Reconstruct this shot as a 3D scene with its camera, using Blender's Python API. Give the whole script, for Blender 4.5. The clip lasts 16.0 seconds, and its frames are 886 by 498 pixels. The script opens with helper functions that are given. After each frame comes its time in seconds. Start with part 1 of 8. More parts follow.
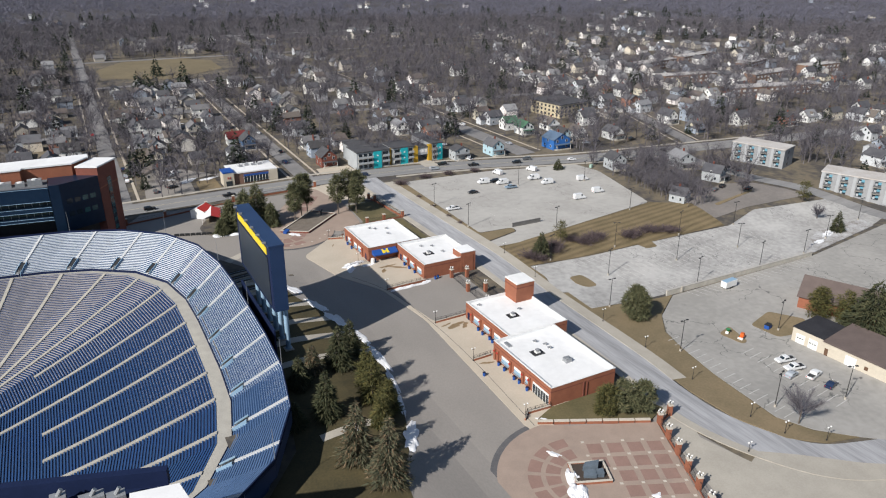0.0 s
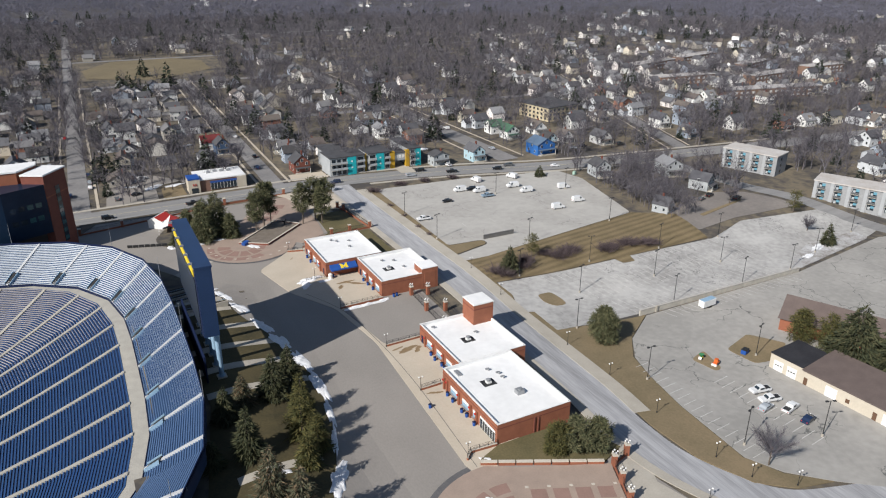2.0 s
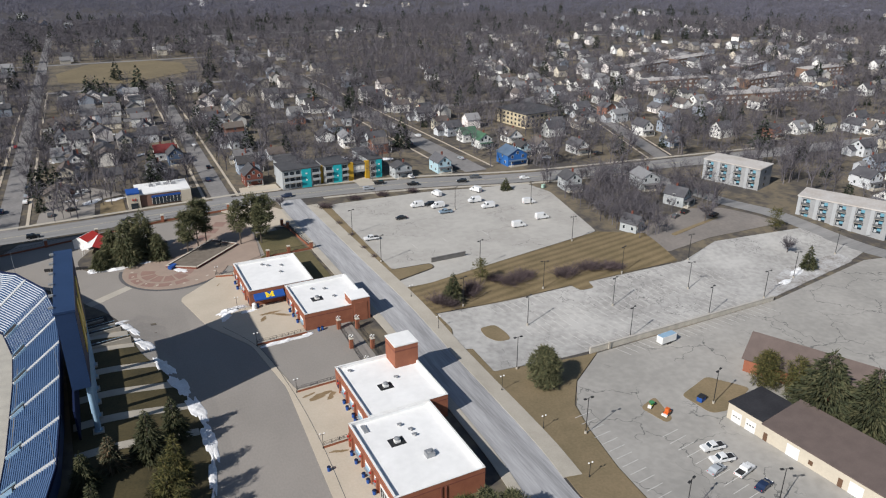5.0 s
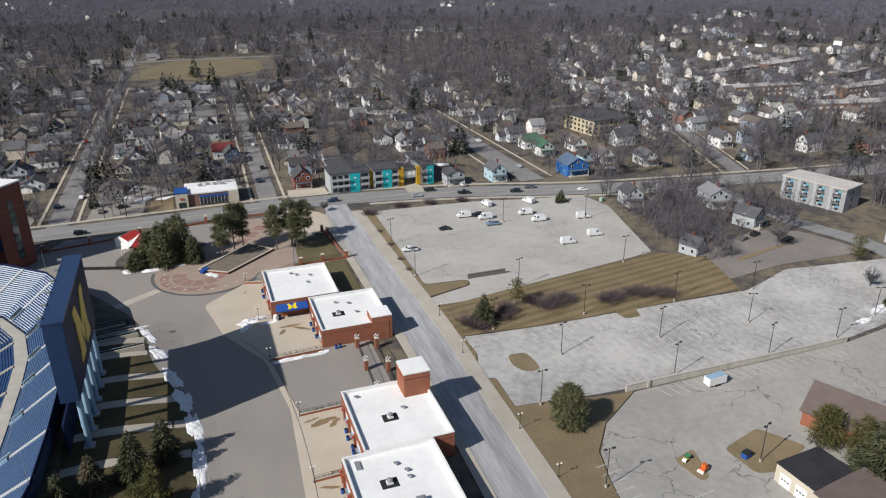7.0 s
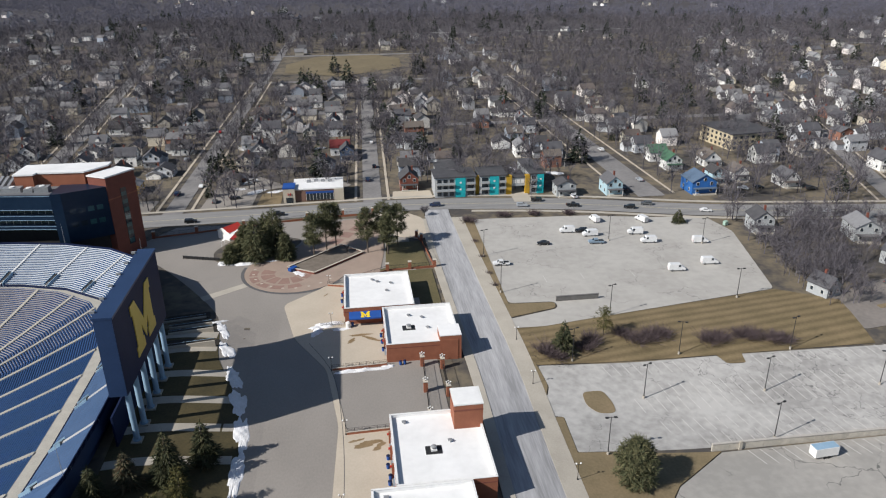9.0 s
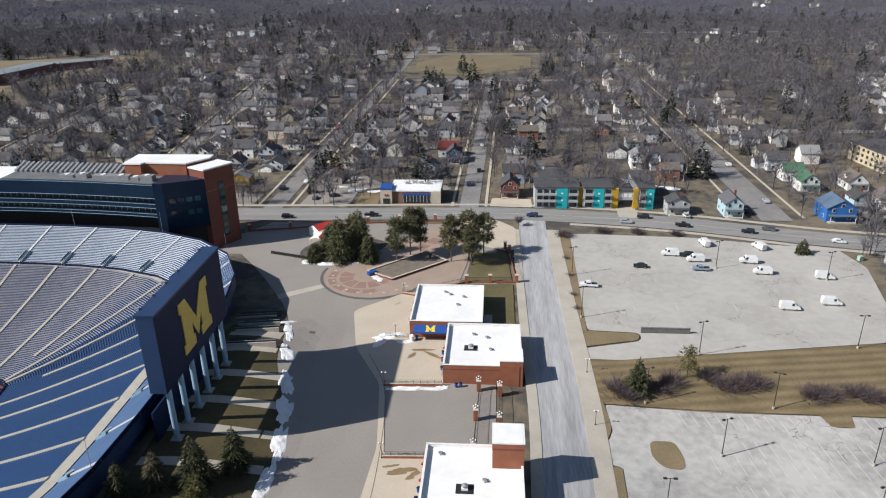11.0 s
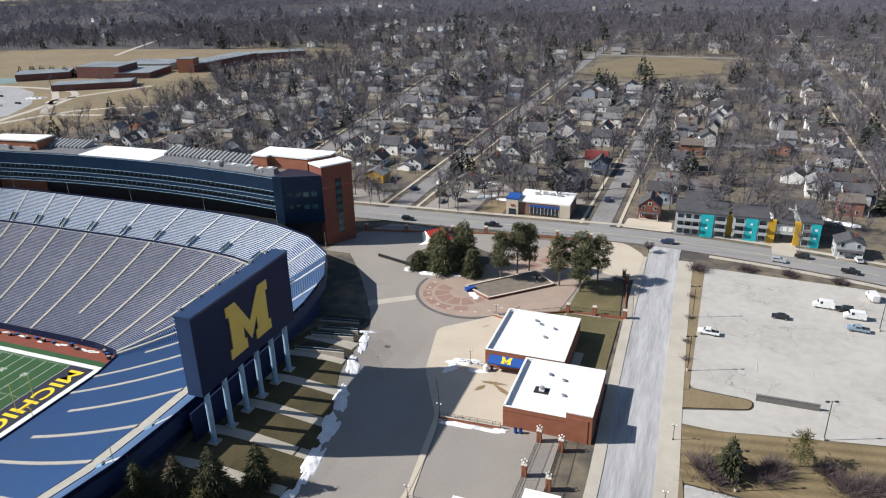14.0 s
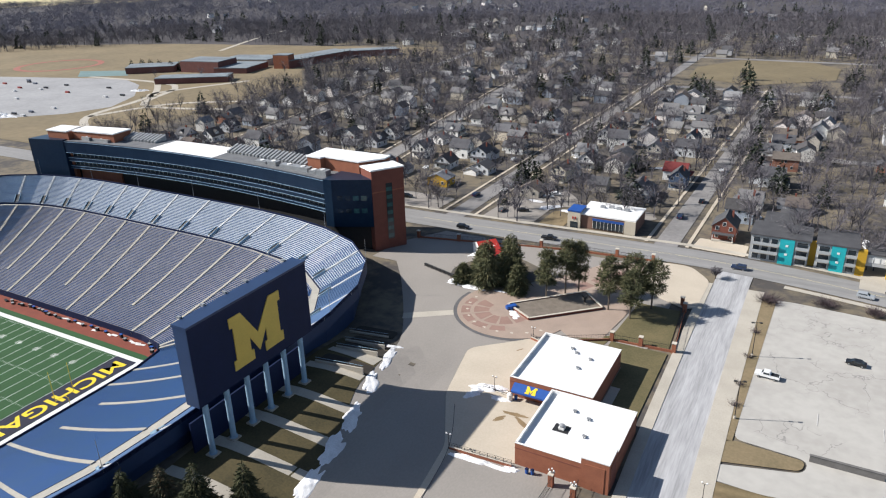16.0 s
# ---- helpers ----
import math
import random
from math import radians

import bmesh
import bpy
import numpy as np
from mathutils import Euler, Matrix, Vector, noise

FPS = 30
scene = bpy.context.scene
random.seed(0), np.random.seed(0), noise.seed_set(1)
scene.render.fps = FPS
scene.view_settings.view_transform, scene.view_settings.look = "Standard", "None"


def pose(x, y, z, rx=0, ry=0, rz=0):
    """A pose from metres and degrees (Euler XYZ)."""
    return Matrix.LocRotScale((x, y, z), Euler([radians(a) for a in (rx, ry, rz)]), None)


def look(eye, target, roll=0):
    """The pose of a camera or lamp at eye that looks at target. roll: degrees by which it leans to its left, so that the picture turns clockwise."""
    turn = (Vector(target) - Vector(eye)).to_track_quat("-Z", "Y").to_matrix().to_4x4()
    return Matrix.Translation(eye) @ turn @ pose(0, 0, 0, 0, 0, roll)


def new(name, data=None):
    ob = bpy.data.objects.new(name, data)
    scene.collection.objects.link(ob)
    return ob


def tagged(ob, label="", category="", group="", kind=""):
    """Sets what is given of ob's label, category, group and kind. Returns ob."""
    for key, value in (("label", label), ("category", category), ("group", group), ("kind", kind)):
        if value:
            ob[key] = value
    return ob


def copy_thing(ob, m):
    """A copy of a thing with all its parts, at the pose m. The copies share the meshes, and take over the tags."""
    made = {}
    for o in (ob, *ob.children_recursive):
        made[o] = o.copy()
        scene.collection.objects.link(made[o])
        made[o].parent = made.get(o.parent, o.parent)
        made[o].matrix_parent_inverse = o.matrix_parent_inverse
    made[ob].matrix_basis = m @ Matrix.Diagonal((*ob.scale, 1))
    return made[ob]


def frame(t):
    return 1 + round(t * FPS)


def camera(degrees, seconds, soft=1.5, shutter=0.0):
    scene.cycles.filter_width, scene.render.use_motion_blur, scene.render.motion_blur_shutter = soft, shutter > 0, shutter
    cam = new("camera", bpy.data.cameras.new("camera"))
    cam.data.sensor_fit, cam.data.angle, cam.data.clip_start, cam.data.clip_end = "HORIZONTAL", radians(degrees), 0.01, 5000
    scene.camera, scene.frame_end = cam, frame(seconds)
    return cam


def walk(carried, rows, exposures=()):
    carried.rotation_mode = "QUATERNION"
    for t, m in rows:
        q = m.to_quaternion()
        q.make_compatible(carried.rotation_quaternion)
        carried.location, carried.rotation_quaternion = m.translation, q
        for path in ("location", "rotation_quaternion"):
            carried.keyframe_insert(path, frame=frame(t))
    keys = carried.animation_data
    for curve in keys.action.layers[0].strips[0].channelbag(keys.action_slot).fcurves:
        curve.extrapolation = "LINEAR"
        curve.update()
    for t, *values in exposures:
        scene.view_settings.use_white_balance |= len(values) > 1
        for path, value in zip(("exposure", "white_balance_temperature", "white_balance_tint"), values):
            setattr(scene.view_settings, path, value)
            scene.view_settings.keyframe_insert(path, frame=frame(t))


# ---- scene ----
cam = camera(63.9, 16.0, soft=1.15)
METRES, EYE, TILT, LEAN, TURN = 167.2, 97.15, 0.0, 0.0, -28.2
ROWS = [
    (0.0, 0.0, 0.0, 0.0, 0.06, -22.45, -0.14),
    (0.5, 0.0231, 0.0216, -0.0002, 0.6, -22.49, -0.13),
    (1.0, 0.0464, 0.0435, -0.0005, 0.73, -22.52, -0.12),
    (1.5, 0.069, 0.0657, -0.0007, 0.75, -22.55, -0.11),
    (2.0, 0.0912, 0.088, -0.0009, 0.77, -22.57, -0.11),
    (2.5, 0.1135, 0.1103, -0.0006, 0.79, -22.6, -0.09),
    (3.0, 0.1353, 0.1333, -0.0003, 0.8, -22.63, -0.07),
    (3.5, 0.1575, 0.1557, -0.0004, 0.83, -22.63, -0.05),
    (4.0, 0.1792, 0.1787, -0.0003, 0.84, -22.64, -0.04),
    (6.5, 0.2833, 0.2947, -0.0028, 5.81, -22.66, 0.17),
    (7.0, 0.3036, 0.3185, -0.0037, 8.53, -22.67, 0.24),
    (7.5, 0.3241, 0.343, -0.004, 11.77, -22.67, 0.31),
    (8.0, 0.3437, 0.3679, -0.0043, 14.82, -22.67, 0.38),
    (8.5, 0.363, 0.3932, -0.0048, 17.83, -22.69, 0.46),
    (9.0, 0.381, 0.419, -0.0054, 20.61, -22.71, 0.51),
    (9.5, 0.398, 0.4453, -0.006, 23.39, -22.72, 0.59),
    (10.0, 0.4139, 0.4723, -0.0061, 26.49, -22.72, 0.67),
    (12.5, 0.4743, 0.6139, -0.0102, 40.39, -22.71, 0.97),
    (13.0, 0.483, 0.6437, -0.011, 43.22, -22.7, 1.04),
    (13.5, 0.4903, 0.6738, -0.0114, 45.73, -22.7, 1.12),
    (14.0, 0.4967, 0.704, -0.0117, 48.18, -22.68, 1.19),
    (14.5, 0.501, 0.7346, -0.0114, 50.6, -22.7, 1.23),
    (15.0, 0.5047, 0.7645, -0.0118, 53.28, -22.67, 1.31),
    (15.5, 0.507, 0.7956, -0.012, 55.48, -22.66, 1.36),
    (16.0, 0.5079, 0.8264, -0.0121, 56.74, -22.66, 1.43),
]
walk(cam, [(t, pose(0, 0, EYE, TILT, LEAN, TURN) @ pose(METRES * x, METRES * y, METRES * z, 90 + pitch, roll, yaw)) for t, x, y, z, yaw, pitch, roll in ROWS], exposures=((0.0, 0.21), (4.0, 0.13), (7.0, 0.07), (10.0, 0.22), (13.0, 0.47), (16.0, 0.61)))

# ---- world, sun and exposure ----
TO_SUN = Vector((-39.0, -15.0, 31.5)).normalized()
world = bpy.data.worlds.new("sky")
scene.world = world
world.use_nodes = True
wn = world.node_tree.nodes
sky = wn.new("ShaderNodeTexSky")
sky.sky_type = "NISHITA"
sky.sun_disc = False
sky.sun_elevation = math.asin(TO_SUN.z)
sky.sun_rotation = math.atan2(TO_SUN.x, TO_SUN.y)
sky.air_density, sky.dust_density, sky.ozone_density = 1.0, 0.6, 1.0
wn["Background"].inputs["Strength"].default_value = 0.075
sky_way = wn.new("ShaderNodeTexCoord")
sky_dip = wn.new("ShaderNodeVectorMath")
sky_dip.inputs[1].default_value = (0, 0, 0.055)  # the visible horizon lies a little under eye level
world.node_tree.links.new(sky_way.outputs["Generated"], sky_dip.inputs[0])
world.node_tree.links.new(sky_dip.outputs["Vector"], sky.inputs["Vector"])
world.node_tree.links.new(sky.outputs["Color"], wn["Background"].inputs["Color"])
sun_data = bpy.data.lights.new("sun", "SUN")
sun_data.energy, sun_data.angle, sun_data.color = 5.0, radians(0.53), (1.0, 0.96, 0.91)
sun = new("sun", sun_data)
sun.matrix_world = look(Vector((0, 0, 200)) + TO_SUN * 100, (0, 0, 200))

# ---- materials ----
MATS = {}


def mat(name, c1, c2=None, scale=0.5, rough=0.85, bump=0.0, metal=0.0, fine=8.0, spread=(0.35, 0.65), rand=0.0, spec=0.3, hue=0.0):
    """A surface whose colour drifts between c1 and c2 in stains of about 1/scale metres and in finer grain."""
    if name in MATS:
        return MATS[name]
    m = bpy.data.materials.new(name)
    m.use_nodes = True
    nt = m.node_tree
    N, L = nt.nodes, nt.links
    bs = N["Principled BSDF"]
    bs.inputs["Roughness"].default_value = rough
    bs.inputs["Metallic"].default_value = metal
    bs.inputs["Specular IOR Level"].default_value = spec
    c2 = c2 or tuple(v * 0.8 for v in c1)
    geo = N.new("ShaderNodeNewGeometry")
    n1 = N.new("ShaderNodeTexNoise")
    n1.inputs["Scale"].default_value, n1.inputs["Detail"].default_value = scale, 4.0
    n2 = N.new("ShaderNodeTexNoise")
    n2.inputs["Scale"].default_value, n2.inputs["Detail"].default_value = scale * fine, 3.0
    for n in (n1, n2):
        L.new(geo.outputs["Position"], n.inputs["Vector"])
    mixf = N.new("ShaderNodeMix")
    mixf.inputs["Factor"].default_value = 0.42
    L.new(n1.outputs["Fac"], mixf.inputs["A"])
    L.new(n2.outputs["Fac"], mixf.inputs["B"])
    ramp = N.new("ShaderNodeValToRGB")
    ramp.color_ramp.elements[0].position, ramp.color_ramp.elements[1].position = spread
    ramp.color_ramp.elements[0].color, ramp.color_ramp.elements[1].color = (*c1, 1), (*c2, 1)
    L.new(mixf.outputs["Result"], ramp.inputs["Fac"])
    col = ramp.outputs["Color"]
    if rand or hue:
        info = N.new("ShaderNodeObjectInfo")
        hsv = N.new("ShaderNodeHueSaturation")
        mr = N.new("ShaderNodeMapRange")
        mr.inputs["To Min"].default_value, mr.inputs["To Max"].default_value = 1 - rand, 1 + rand
        L.new(info.outputs["Random"], mr.inputs["Value"])
        L.new(mr.outputs["Result"], hsv.inputs["Value"])
        mh = N.new("ShaderNodeMapRange")
        mh.inputs["To Min"].default_value, mh.inputs["To Max"].default_value = 0.5 - hue, 0.5 + hue
        L.new(info.outputs["Random"], mh.inputs["Value"])
        L.new(mh.outputs["Result"], hsv.inputs["Hue"])
        L.new(col, hsv.inputs["Color"])
        col = hsv.outputs["Color"]
    L.new(col, bs.inputs["Base Color"])
    if bump:
        b = N.new("ShaderNodeBump")
        b.inputs["Strength"].default_value, b.inputs["Distance"].default_value = bump, 0.05
        L.new(n2.outputs["Fac"], b.inputs["Height"])
        L.new(b.outputs["Normal"], bs.inputs["Normal"])
    MATS[name] = m
    return m


def by_island(name, colours, rough=0.9, spec=0.2):
    """A surface whose colour is picked from the list for every loose piece of the mesh."""
    if name in MATS:
        return MATS[name]
    m = bpy.data.materials.new(name)
    m.use_nodes = True
    N, L = m.node_tree.nodes, m.node_tree.links
    bs = N["Principled BSDF"]
    bs.inputs["Roughness"].default_value = rough
    bs.inputs["Specular IOR Level"].default_value = spec
    geo = N.new("ShaderNodeNewGeometry")
    ramp = N.new("ShaderNodeValToRGB")
    ramp.color_ramp.interpolation = "CONSTANT"
    els = ramp.color_ramp.elements
    els[0].color, els[0].position = (*colours[0], 1), 0
    els[1].color, els[1].position = (*colours[1], 1), 1 / len(colours)
    for i, c in enumerate(colours[2:], 2):
        e = els.new(i / len(colours))
        e.color = (*c, 1)
    L.new(geo.outputs["Random Per Island"], ramp.inputs["Fac"])
    L.new(ramp.outputs["Color"], bs.inputs["Base Color"])
    MATS[name] = m
    return m


def by_object(name, colours, rough=0.7, spec=0.3):
    """A painted surface whose colour is picked from the list for every object, with a little dirt."""
    if name in MATS:
        return MATS[name]
    m = bpy.data.materials.new(name)
    m.use_nodes = True
    N, L = m.node_tree.nodes, m.node_tree.links
    bs = N["Principled BSDF"]
    bs.inputs["Roughness"].default_value = rough
    bs.inputs["Specular IOR Level"].default_value = spec
    info = N.new("ShaderNodeObjectInfo")
    ramp = N.new("ShaderNodeValToRGB")
    ramp.color_ramp.interpolation = "CONSTANT"
    els = ramp.color_ramp.elements
    els[0].color, els[0].position = (*colours[0], 1), 0
    els[1].color, els[1].position = (*colours[1], 1), 1 / len(colours)
    for i, c in enumerate(colours[2:], 2):
        els.new(i / len(colours)).color = (*c, 1)
    L.new(info.outputs["Random"], ramp.inputs["Fac"])
    geo = N.new("ShaderNodeNewGeometry")
    n = N.new("ShaderNodeTexNoise")
    n.inputs["Scale"].default_value = 0.9
    L.new(geo.outputs["Position"], n.inputs["Vector"])
    hsv = N.new("ShaderNodeHueSaturation")
    mr = N.new("ShaderNodeMapRange")
    mr.inputs["To Min"].default_value, mr.inputs["To Max"].default_value = 0.75, 1.2
    L.new(n.outputs["Fac"], mr.inputs["Value"])
    L.new(mr.outputs["Result"], hsv.inputs["Value"])
    L.new(ramp.outputs["Color"], hsv.inputs["Color"])
    L.new(hsv.outputs["Color"], bs.inputs["Base Color"])
    MATS[name] = m
    return m


def cracked(name, c1, c2, crack, scale, cell, rough=0.9):
    """Old paving with stains and a net of sealed cracks."""
    m = mat(name, c1, c2, scale, rough, 0.2, fine=9, spread=(0.38, 0.62))
    N, L = m.node_tree.nodes, m.node_tree.links
    bs = N["Principled BSDF"]
    src = bs.inputs["Base Color"].links[0].from_socket
    geo = N.new("ShaderNodeNewGeometry")
    warp = N.new("ShaderNodeTexNoise")
    warp.inputs["Scale"].default_value = 0.35
    L.new(geo.outputs["Position"], warp.inputs["Vector"])
    add = N.new("ShaderNodeVectorMath")
    add.operation = "MULTIPLY_ADD"
    add.inputs[1].default_value = (5, 5, 5)
    L.new(warp.outputs["Color"], add.inputs[0])
    L.new(geo.outputs["Position"], add.inputs[2])
    vor = N.new("ShaderNodeTexVoronoi")
    vor.feature = "DISTANCE_TO_EDGE"
    vor.inputs["Scale"].default_value = 1 / cell
    L.new(add.outputs["Vector"], vor.inputs["Vector"])
    ramp = N.new("ShaderNodeValToRGB")
    ramp.color_ramp.elements[0].position, ramp.color_ramp.elements[1].position = 0.003, 0.011
    ramp.color_ramp.elements[0].color, ramp.color_ramp.elements[1].color = (1, 1, 1, 1), (0, 0, 0, 1)
    L.new(vor.outputs["Distance"], ramp.inputs["Fac"])
    patch = N.new("ShaderNodeTexNoise")
    patch.inputs["Scale"].default_value = 0.05
    L.new(geo.outputs["Position"], patch.inputs["Vector"])
    pm = N.new("ShaderNodeMapRange")
    pm.inputs["From Min"].default_value, pm.inputs["From Max"].default_value = 0.47, 0.56
    L.new(patch.outputs["Fac"], pm.inputs["Value"])
    mul = N.new("ShaderNodeMath")
    mul.operation = "MULTIPLY"
    L.new(ramp.outputs["Color"], mul.inputs[0])
    L.new(pm.outputs["Result"], mul.inputs[1])
    mix = N.new("ShaderNodeMix")
    mix.data_type = "RGBA"
    L.new(mul.outputs["Value"], mix.inputs["Factor"])
    L.new(src, mix.inputs["A"])
    mix.inputs["B"].default_value = (*crack, 1)
    L.new(mix.outputs["Result"], bs.inputs["Base Color"])
    return m


def striped(name, c1, c2):
    """Mown grass with soft bands left by the mower."""
    m = mat(name, c1, c2, 0.11, 0.95, 0.4, fine=16)
    N, L = m.node_tree.nodes, m.node_tree.links
    bs = N["Principled BSDF"]
    src = bs.inputs["Base Color"].links[0].from_socket
    geo = N.new("ShaderNodeNewGeometry")
    rot = N.new("ShaderNodeMapping")
    rot.inputs["Rotation"].default_value = (0, 0, radians(82))
    L.new(geo.outputs["Position"], rot.inputs["Vector"])
    wave = N.new("ShaderNodeTexWave")
    wave.inputs["Scale"].default_value, wave.inputs["Distortion"].default_value = 0.10, 1.6
    wave.inputs["Detail"].default_value, wave.inputs["Detail Scale"].default_value = 1.0, 0.25
    L.new(rot.outputs["Vector"], wave.inputs["Vector"])
    mr = N.new("ShaderNodeMapRange")
    mr.inputs["To Min"].default_value, mr.inputs["To Max"].default_value = 0.80, 1.14
    L.new(wave.outputs["Fac"], mr.inputs["Value"])
    hsv = N.new("ShaderNodeHueSaturation")
    L.new(mr.outputs["Result"], hsv.inputs["Value"])
    L.new(src, hsv.inputs["Color"])
    L.new(hsv.outputs["Color"], bs.inputs["Base Color"])
    return m


GRASS_DRY = mat("dry_grass", (0.245, 0.186, 0.112), (0.158, 0.128, 0.074), 0.09, 0.95, 0.4, fine=20)
GRASS_GREEN = mat("dull_green_grass", (0.150, 0.122, 0.062), (0.085, 0.078, 0.038), 0.12, 0.95, 0.4, fine=20)
SOIL = mat("leafy_winter_ground", (0.165, 0.138, 0.098), (0.070, 0.064, 0.060), 0.045, 0.95, 0.4, fine=7, spread=(0.42, 0.58))
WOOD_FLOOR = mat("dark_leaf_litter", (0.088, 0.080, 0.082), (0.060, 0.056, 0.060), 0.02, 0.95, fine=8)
ASPHALT = mat("grey_asphalt", (0.285, 0.262, 0.238), (0.23, 0.213, 0.194), 0.05, 0.9, 0.15, fine=40)
ROAD = mat("salted_road_asphalt", (0.43, 0.43, 0.44), (0.25, 0.25, 0.255), 0.09, 0.9, 0.15, fine=6)
MAIN_ROAD = mat("main_road_asphalt", (0.27, 0.265, 0.26), (0.19, 0.188, 0.185), 0.08, 0.9, 0.15, fine=10)


def streaked(m, sx, sy):
    """Draw the stains of a road out along its way."""
    N, L = m.node_tree.nodes, m.node_tree.links
    geo = [n for n in N if n.bl_idname == "ShaderNodeNewGeometry"][0]
    mp = N.new("ShaderNodeMapping")
    mp.inputs["Scale"].default_value = (sx, sy, 1)
    L.new(geo.outputs["Position"], mp.inputs["Vector"])
    for n in N:
        if n.bl_idname == "ShaderNodeTexNoise":
            L.new(mp.outputs["Vector"], n.inputs["Vector"])


streaked(ROAD, 5.0, 0.35)
streaked(MAIN_ROAD, 0.35, 5.0)
streaked(ASPHALT, 1.3, 0.7)
LOT = cracked("worn_pale_asphalt", (0.45, 0.44, 0.42), (0.29, 0.282, 0.27), (0.12, 0.12, 0.12), 0.06, 6.0)
LOT_UP = cracked("tan_lot_asphalt", (0.42, 0.405, 0.375), (0.35, 0.335, 0.31), (0.24, 0.23, 0.22), 0.05, 12.0)
CONCRETE = mat("tan_concrete", (0.50, 0.44, 0.355), (0.43, 0.375, 0.30), 0.12, 0.85, 0.1, fine=20)
PAVE = mat("pale_pavement", (0.44, 0.405, 0.345), (0.36, 0.33, 0.28), 0.2, 0.85, 0.1, fine=14)
PAVER = mat("tan_pavers", (0.345, 0.268, 0.218), (0.285, 0.222, 0.182), 0.3, 0.85, 0.1, fine=10)
PAVER_RED = mat("red_pavers", (0.285, 0.182, 0.15), (0.235, 0.152, 0.125), 0.4, 0.85, 0.1, fine=10)
PAVER_DARK = mat("dark_paver_border", (0.13, 0.125, 0.125), (0.09, 0.09, 0.095), 0.4, 0.85)
KERB = mat("kerb_concrete", (0.46, 0.43, 0.39), (0.36, 0.34, 0.31), 0.5)
BRICK = mat("red_brick", (0.30, 0.115, 0.066), (0.235, 0.088, 0.052), 0.5, 0.85, 0.3, fine=12)
BRICK_DARK = mat("dark_red_brick", (0.20, 0.07, 0.05), (0.155, 0.055, 0.04), 0.5, 0.85, 0.2, fine=12)
ROOF_WHITE = mat("white_roof_membrane", (0.80, 0.80, 0.79), (0.70, 0.70, 0.69), 0.1, 0.6, 0.05, fine=6)
WHITE = mat("white_paint", (0.78, 0.78, 0.76), (0.66, 0.66, 0.64), 0.6, 0.5)
LIMESTONE = mat("limestone_coping", (0.55, 0.50, 0.42), (0.45, 0.41, 0.35), 0.8)
NAVY = mat("navy_metal_panel", (0.012, 0.020, 0.058), (0.010, 0.017, 0.048), 0.2, 0.6, spec=0.12)
NAVY_SIDE = mat("blue_metal_panel", (0.020, 0.044, 0.108), (0.016, 0.036, 0.09), 0.3, 0.45, spec=0.4)
MAIZE = mat("maize_paint", (0.62, 0.45, 0.10), (0.56, 0.40, 0.09), 0.4, 0.6)
YELLOW = mat("yellow_paint", (0.75, 0.56, 0.03), (0.68, 0.50, 0.03), 0.4, 0.6)
COLUMN_BLUE = mat("pale_blue_column_paint", (0.27, 0.40, 0.52), (0.22, 0.34, 0.45), 0.4, 0.6)
BLACK = mat("black_metal", (0.02, 0.02, 0.022), (0.03, 0.03, 0.03), 1.0, 0.5)
STEEL = mat("grey_steel", (0.36, 0.37, 0.38), (0.27, 0.28, 0.29), 1.0, 0.5, metal=0.4)
GLASS = mat("dark_window_glass", (0.03, 0.04, 0.05), (0.02, 0.028, 0.036), 0.7, 0.08, spec=0.6)
GLASS_TEAL = mat("teal_window_glass", (0.05, 0.13, 0.13), (0.03, 0.07, 0.08), 0.5, 0.1, spec=0.6)
BLUE = mat("royal_blue_paint", (0.02, 0.085, 0.33), (0.018, 0.07, 0.27), 0.5, 0.5)
RED = mat("red_paint", (0.50, 0.045, 0.035), (0.42, 0.04, 0.03), 0.5, 0.5)
ORANGE = mat("orange_paint", (0.65, 0.14, 0.03), None, 0.5, 0.5)
SNOW = mat("old_snow", (0.80, 0.81, 0.83), (0.62, 0.62, 0.62), 0.4, 0.8, 0.4, fine=8)
BARK = mat("grey_bark", (0.13, 0.105, 0.085), (0.09, 0.075, 0.062), 1.0, 0.95)
TWIG = by_island("bare_twigs", [(0.120, 0.113, 0.130), (0.088, 0.082, 0.096), (0.168, 0.158, 0.172), (0.062, 0.058, 0.068), (0.104, 0.098, 0.114), (0.142, 0.126, 0.130)])
BUSH_TWIG = by_island("purple_brown_twigs", [(0.105, 0.082, 0.088), (0.080, 0.062, 0.067), (0.135, 0.104, 0.105), (0.06, 0.046, 0.05)])
# twigs of the far wood, with the blue haze of distance put into their colour
TWIG_HAZE = by_island("haze_tinted_twigs", [(0.130, 0.129, 0.162), (0.115, 0.114, 0.146), (0.147, 0.143, 0.176), (0.106, 0.105, 0.135)])
NEEDLE_FAR = by_island("far_needles", [(0.028, 0.036, 0.025), (0.038, 0.046, 0.030), (0.020, 0.027, 0.020)])
NEEDLE = by_island("spruce_needles", [(0.048, 0.055, 0.029), (0.066, 0.070, 0.036), (0.034, 0.040, 0.023), (0.078, 0.076, 0.040)])
NEEDLE_BROWN = by_island("spruce_needles_with_cones", [(0.085, 0.088, 0.054), (0.111, 0.099, 0.061), (0.061, 0.068, 0.043), (0.153, 0.111, 0.068)])
NEEDLE_YELLOW = by_island("yellow_green_needles", [(0.09, 0.085, 0.03), (0.07, 0.07, 0.028), (0.11, 0.095, 0.035), (0.05, 0.055, 0.022)])
PINE = by_island("pine_needles", [(0.088, 0.096, 0.050), (0.114, 0.116, 0.061), (0.064, 0.072, 0.039), (0.138, 0.128, 0.068)])


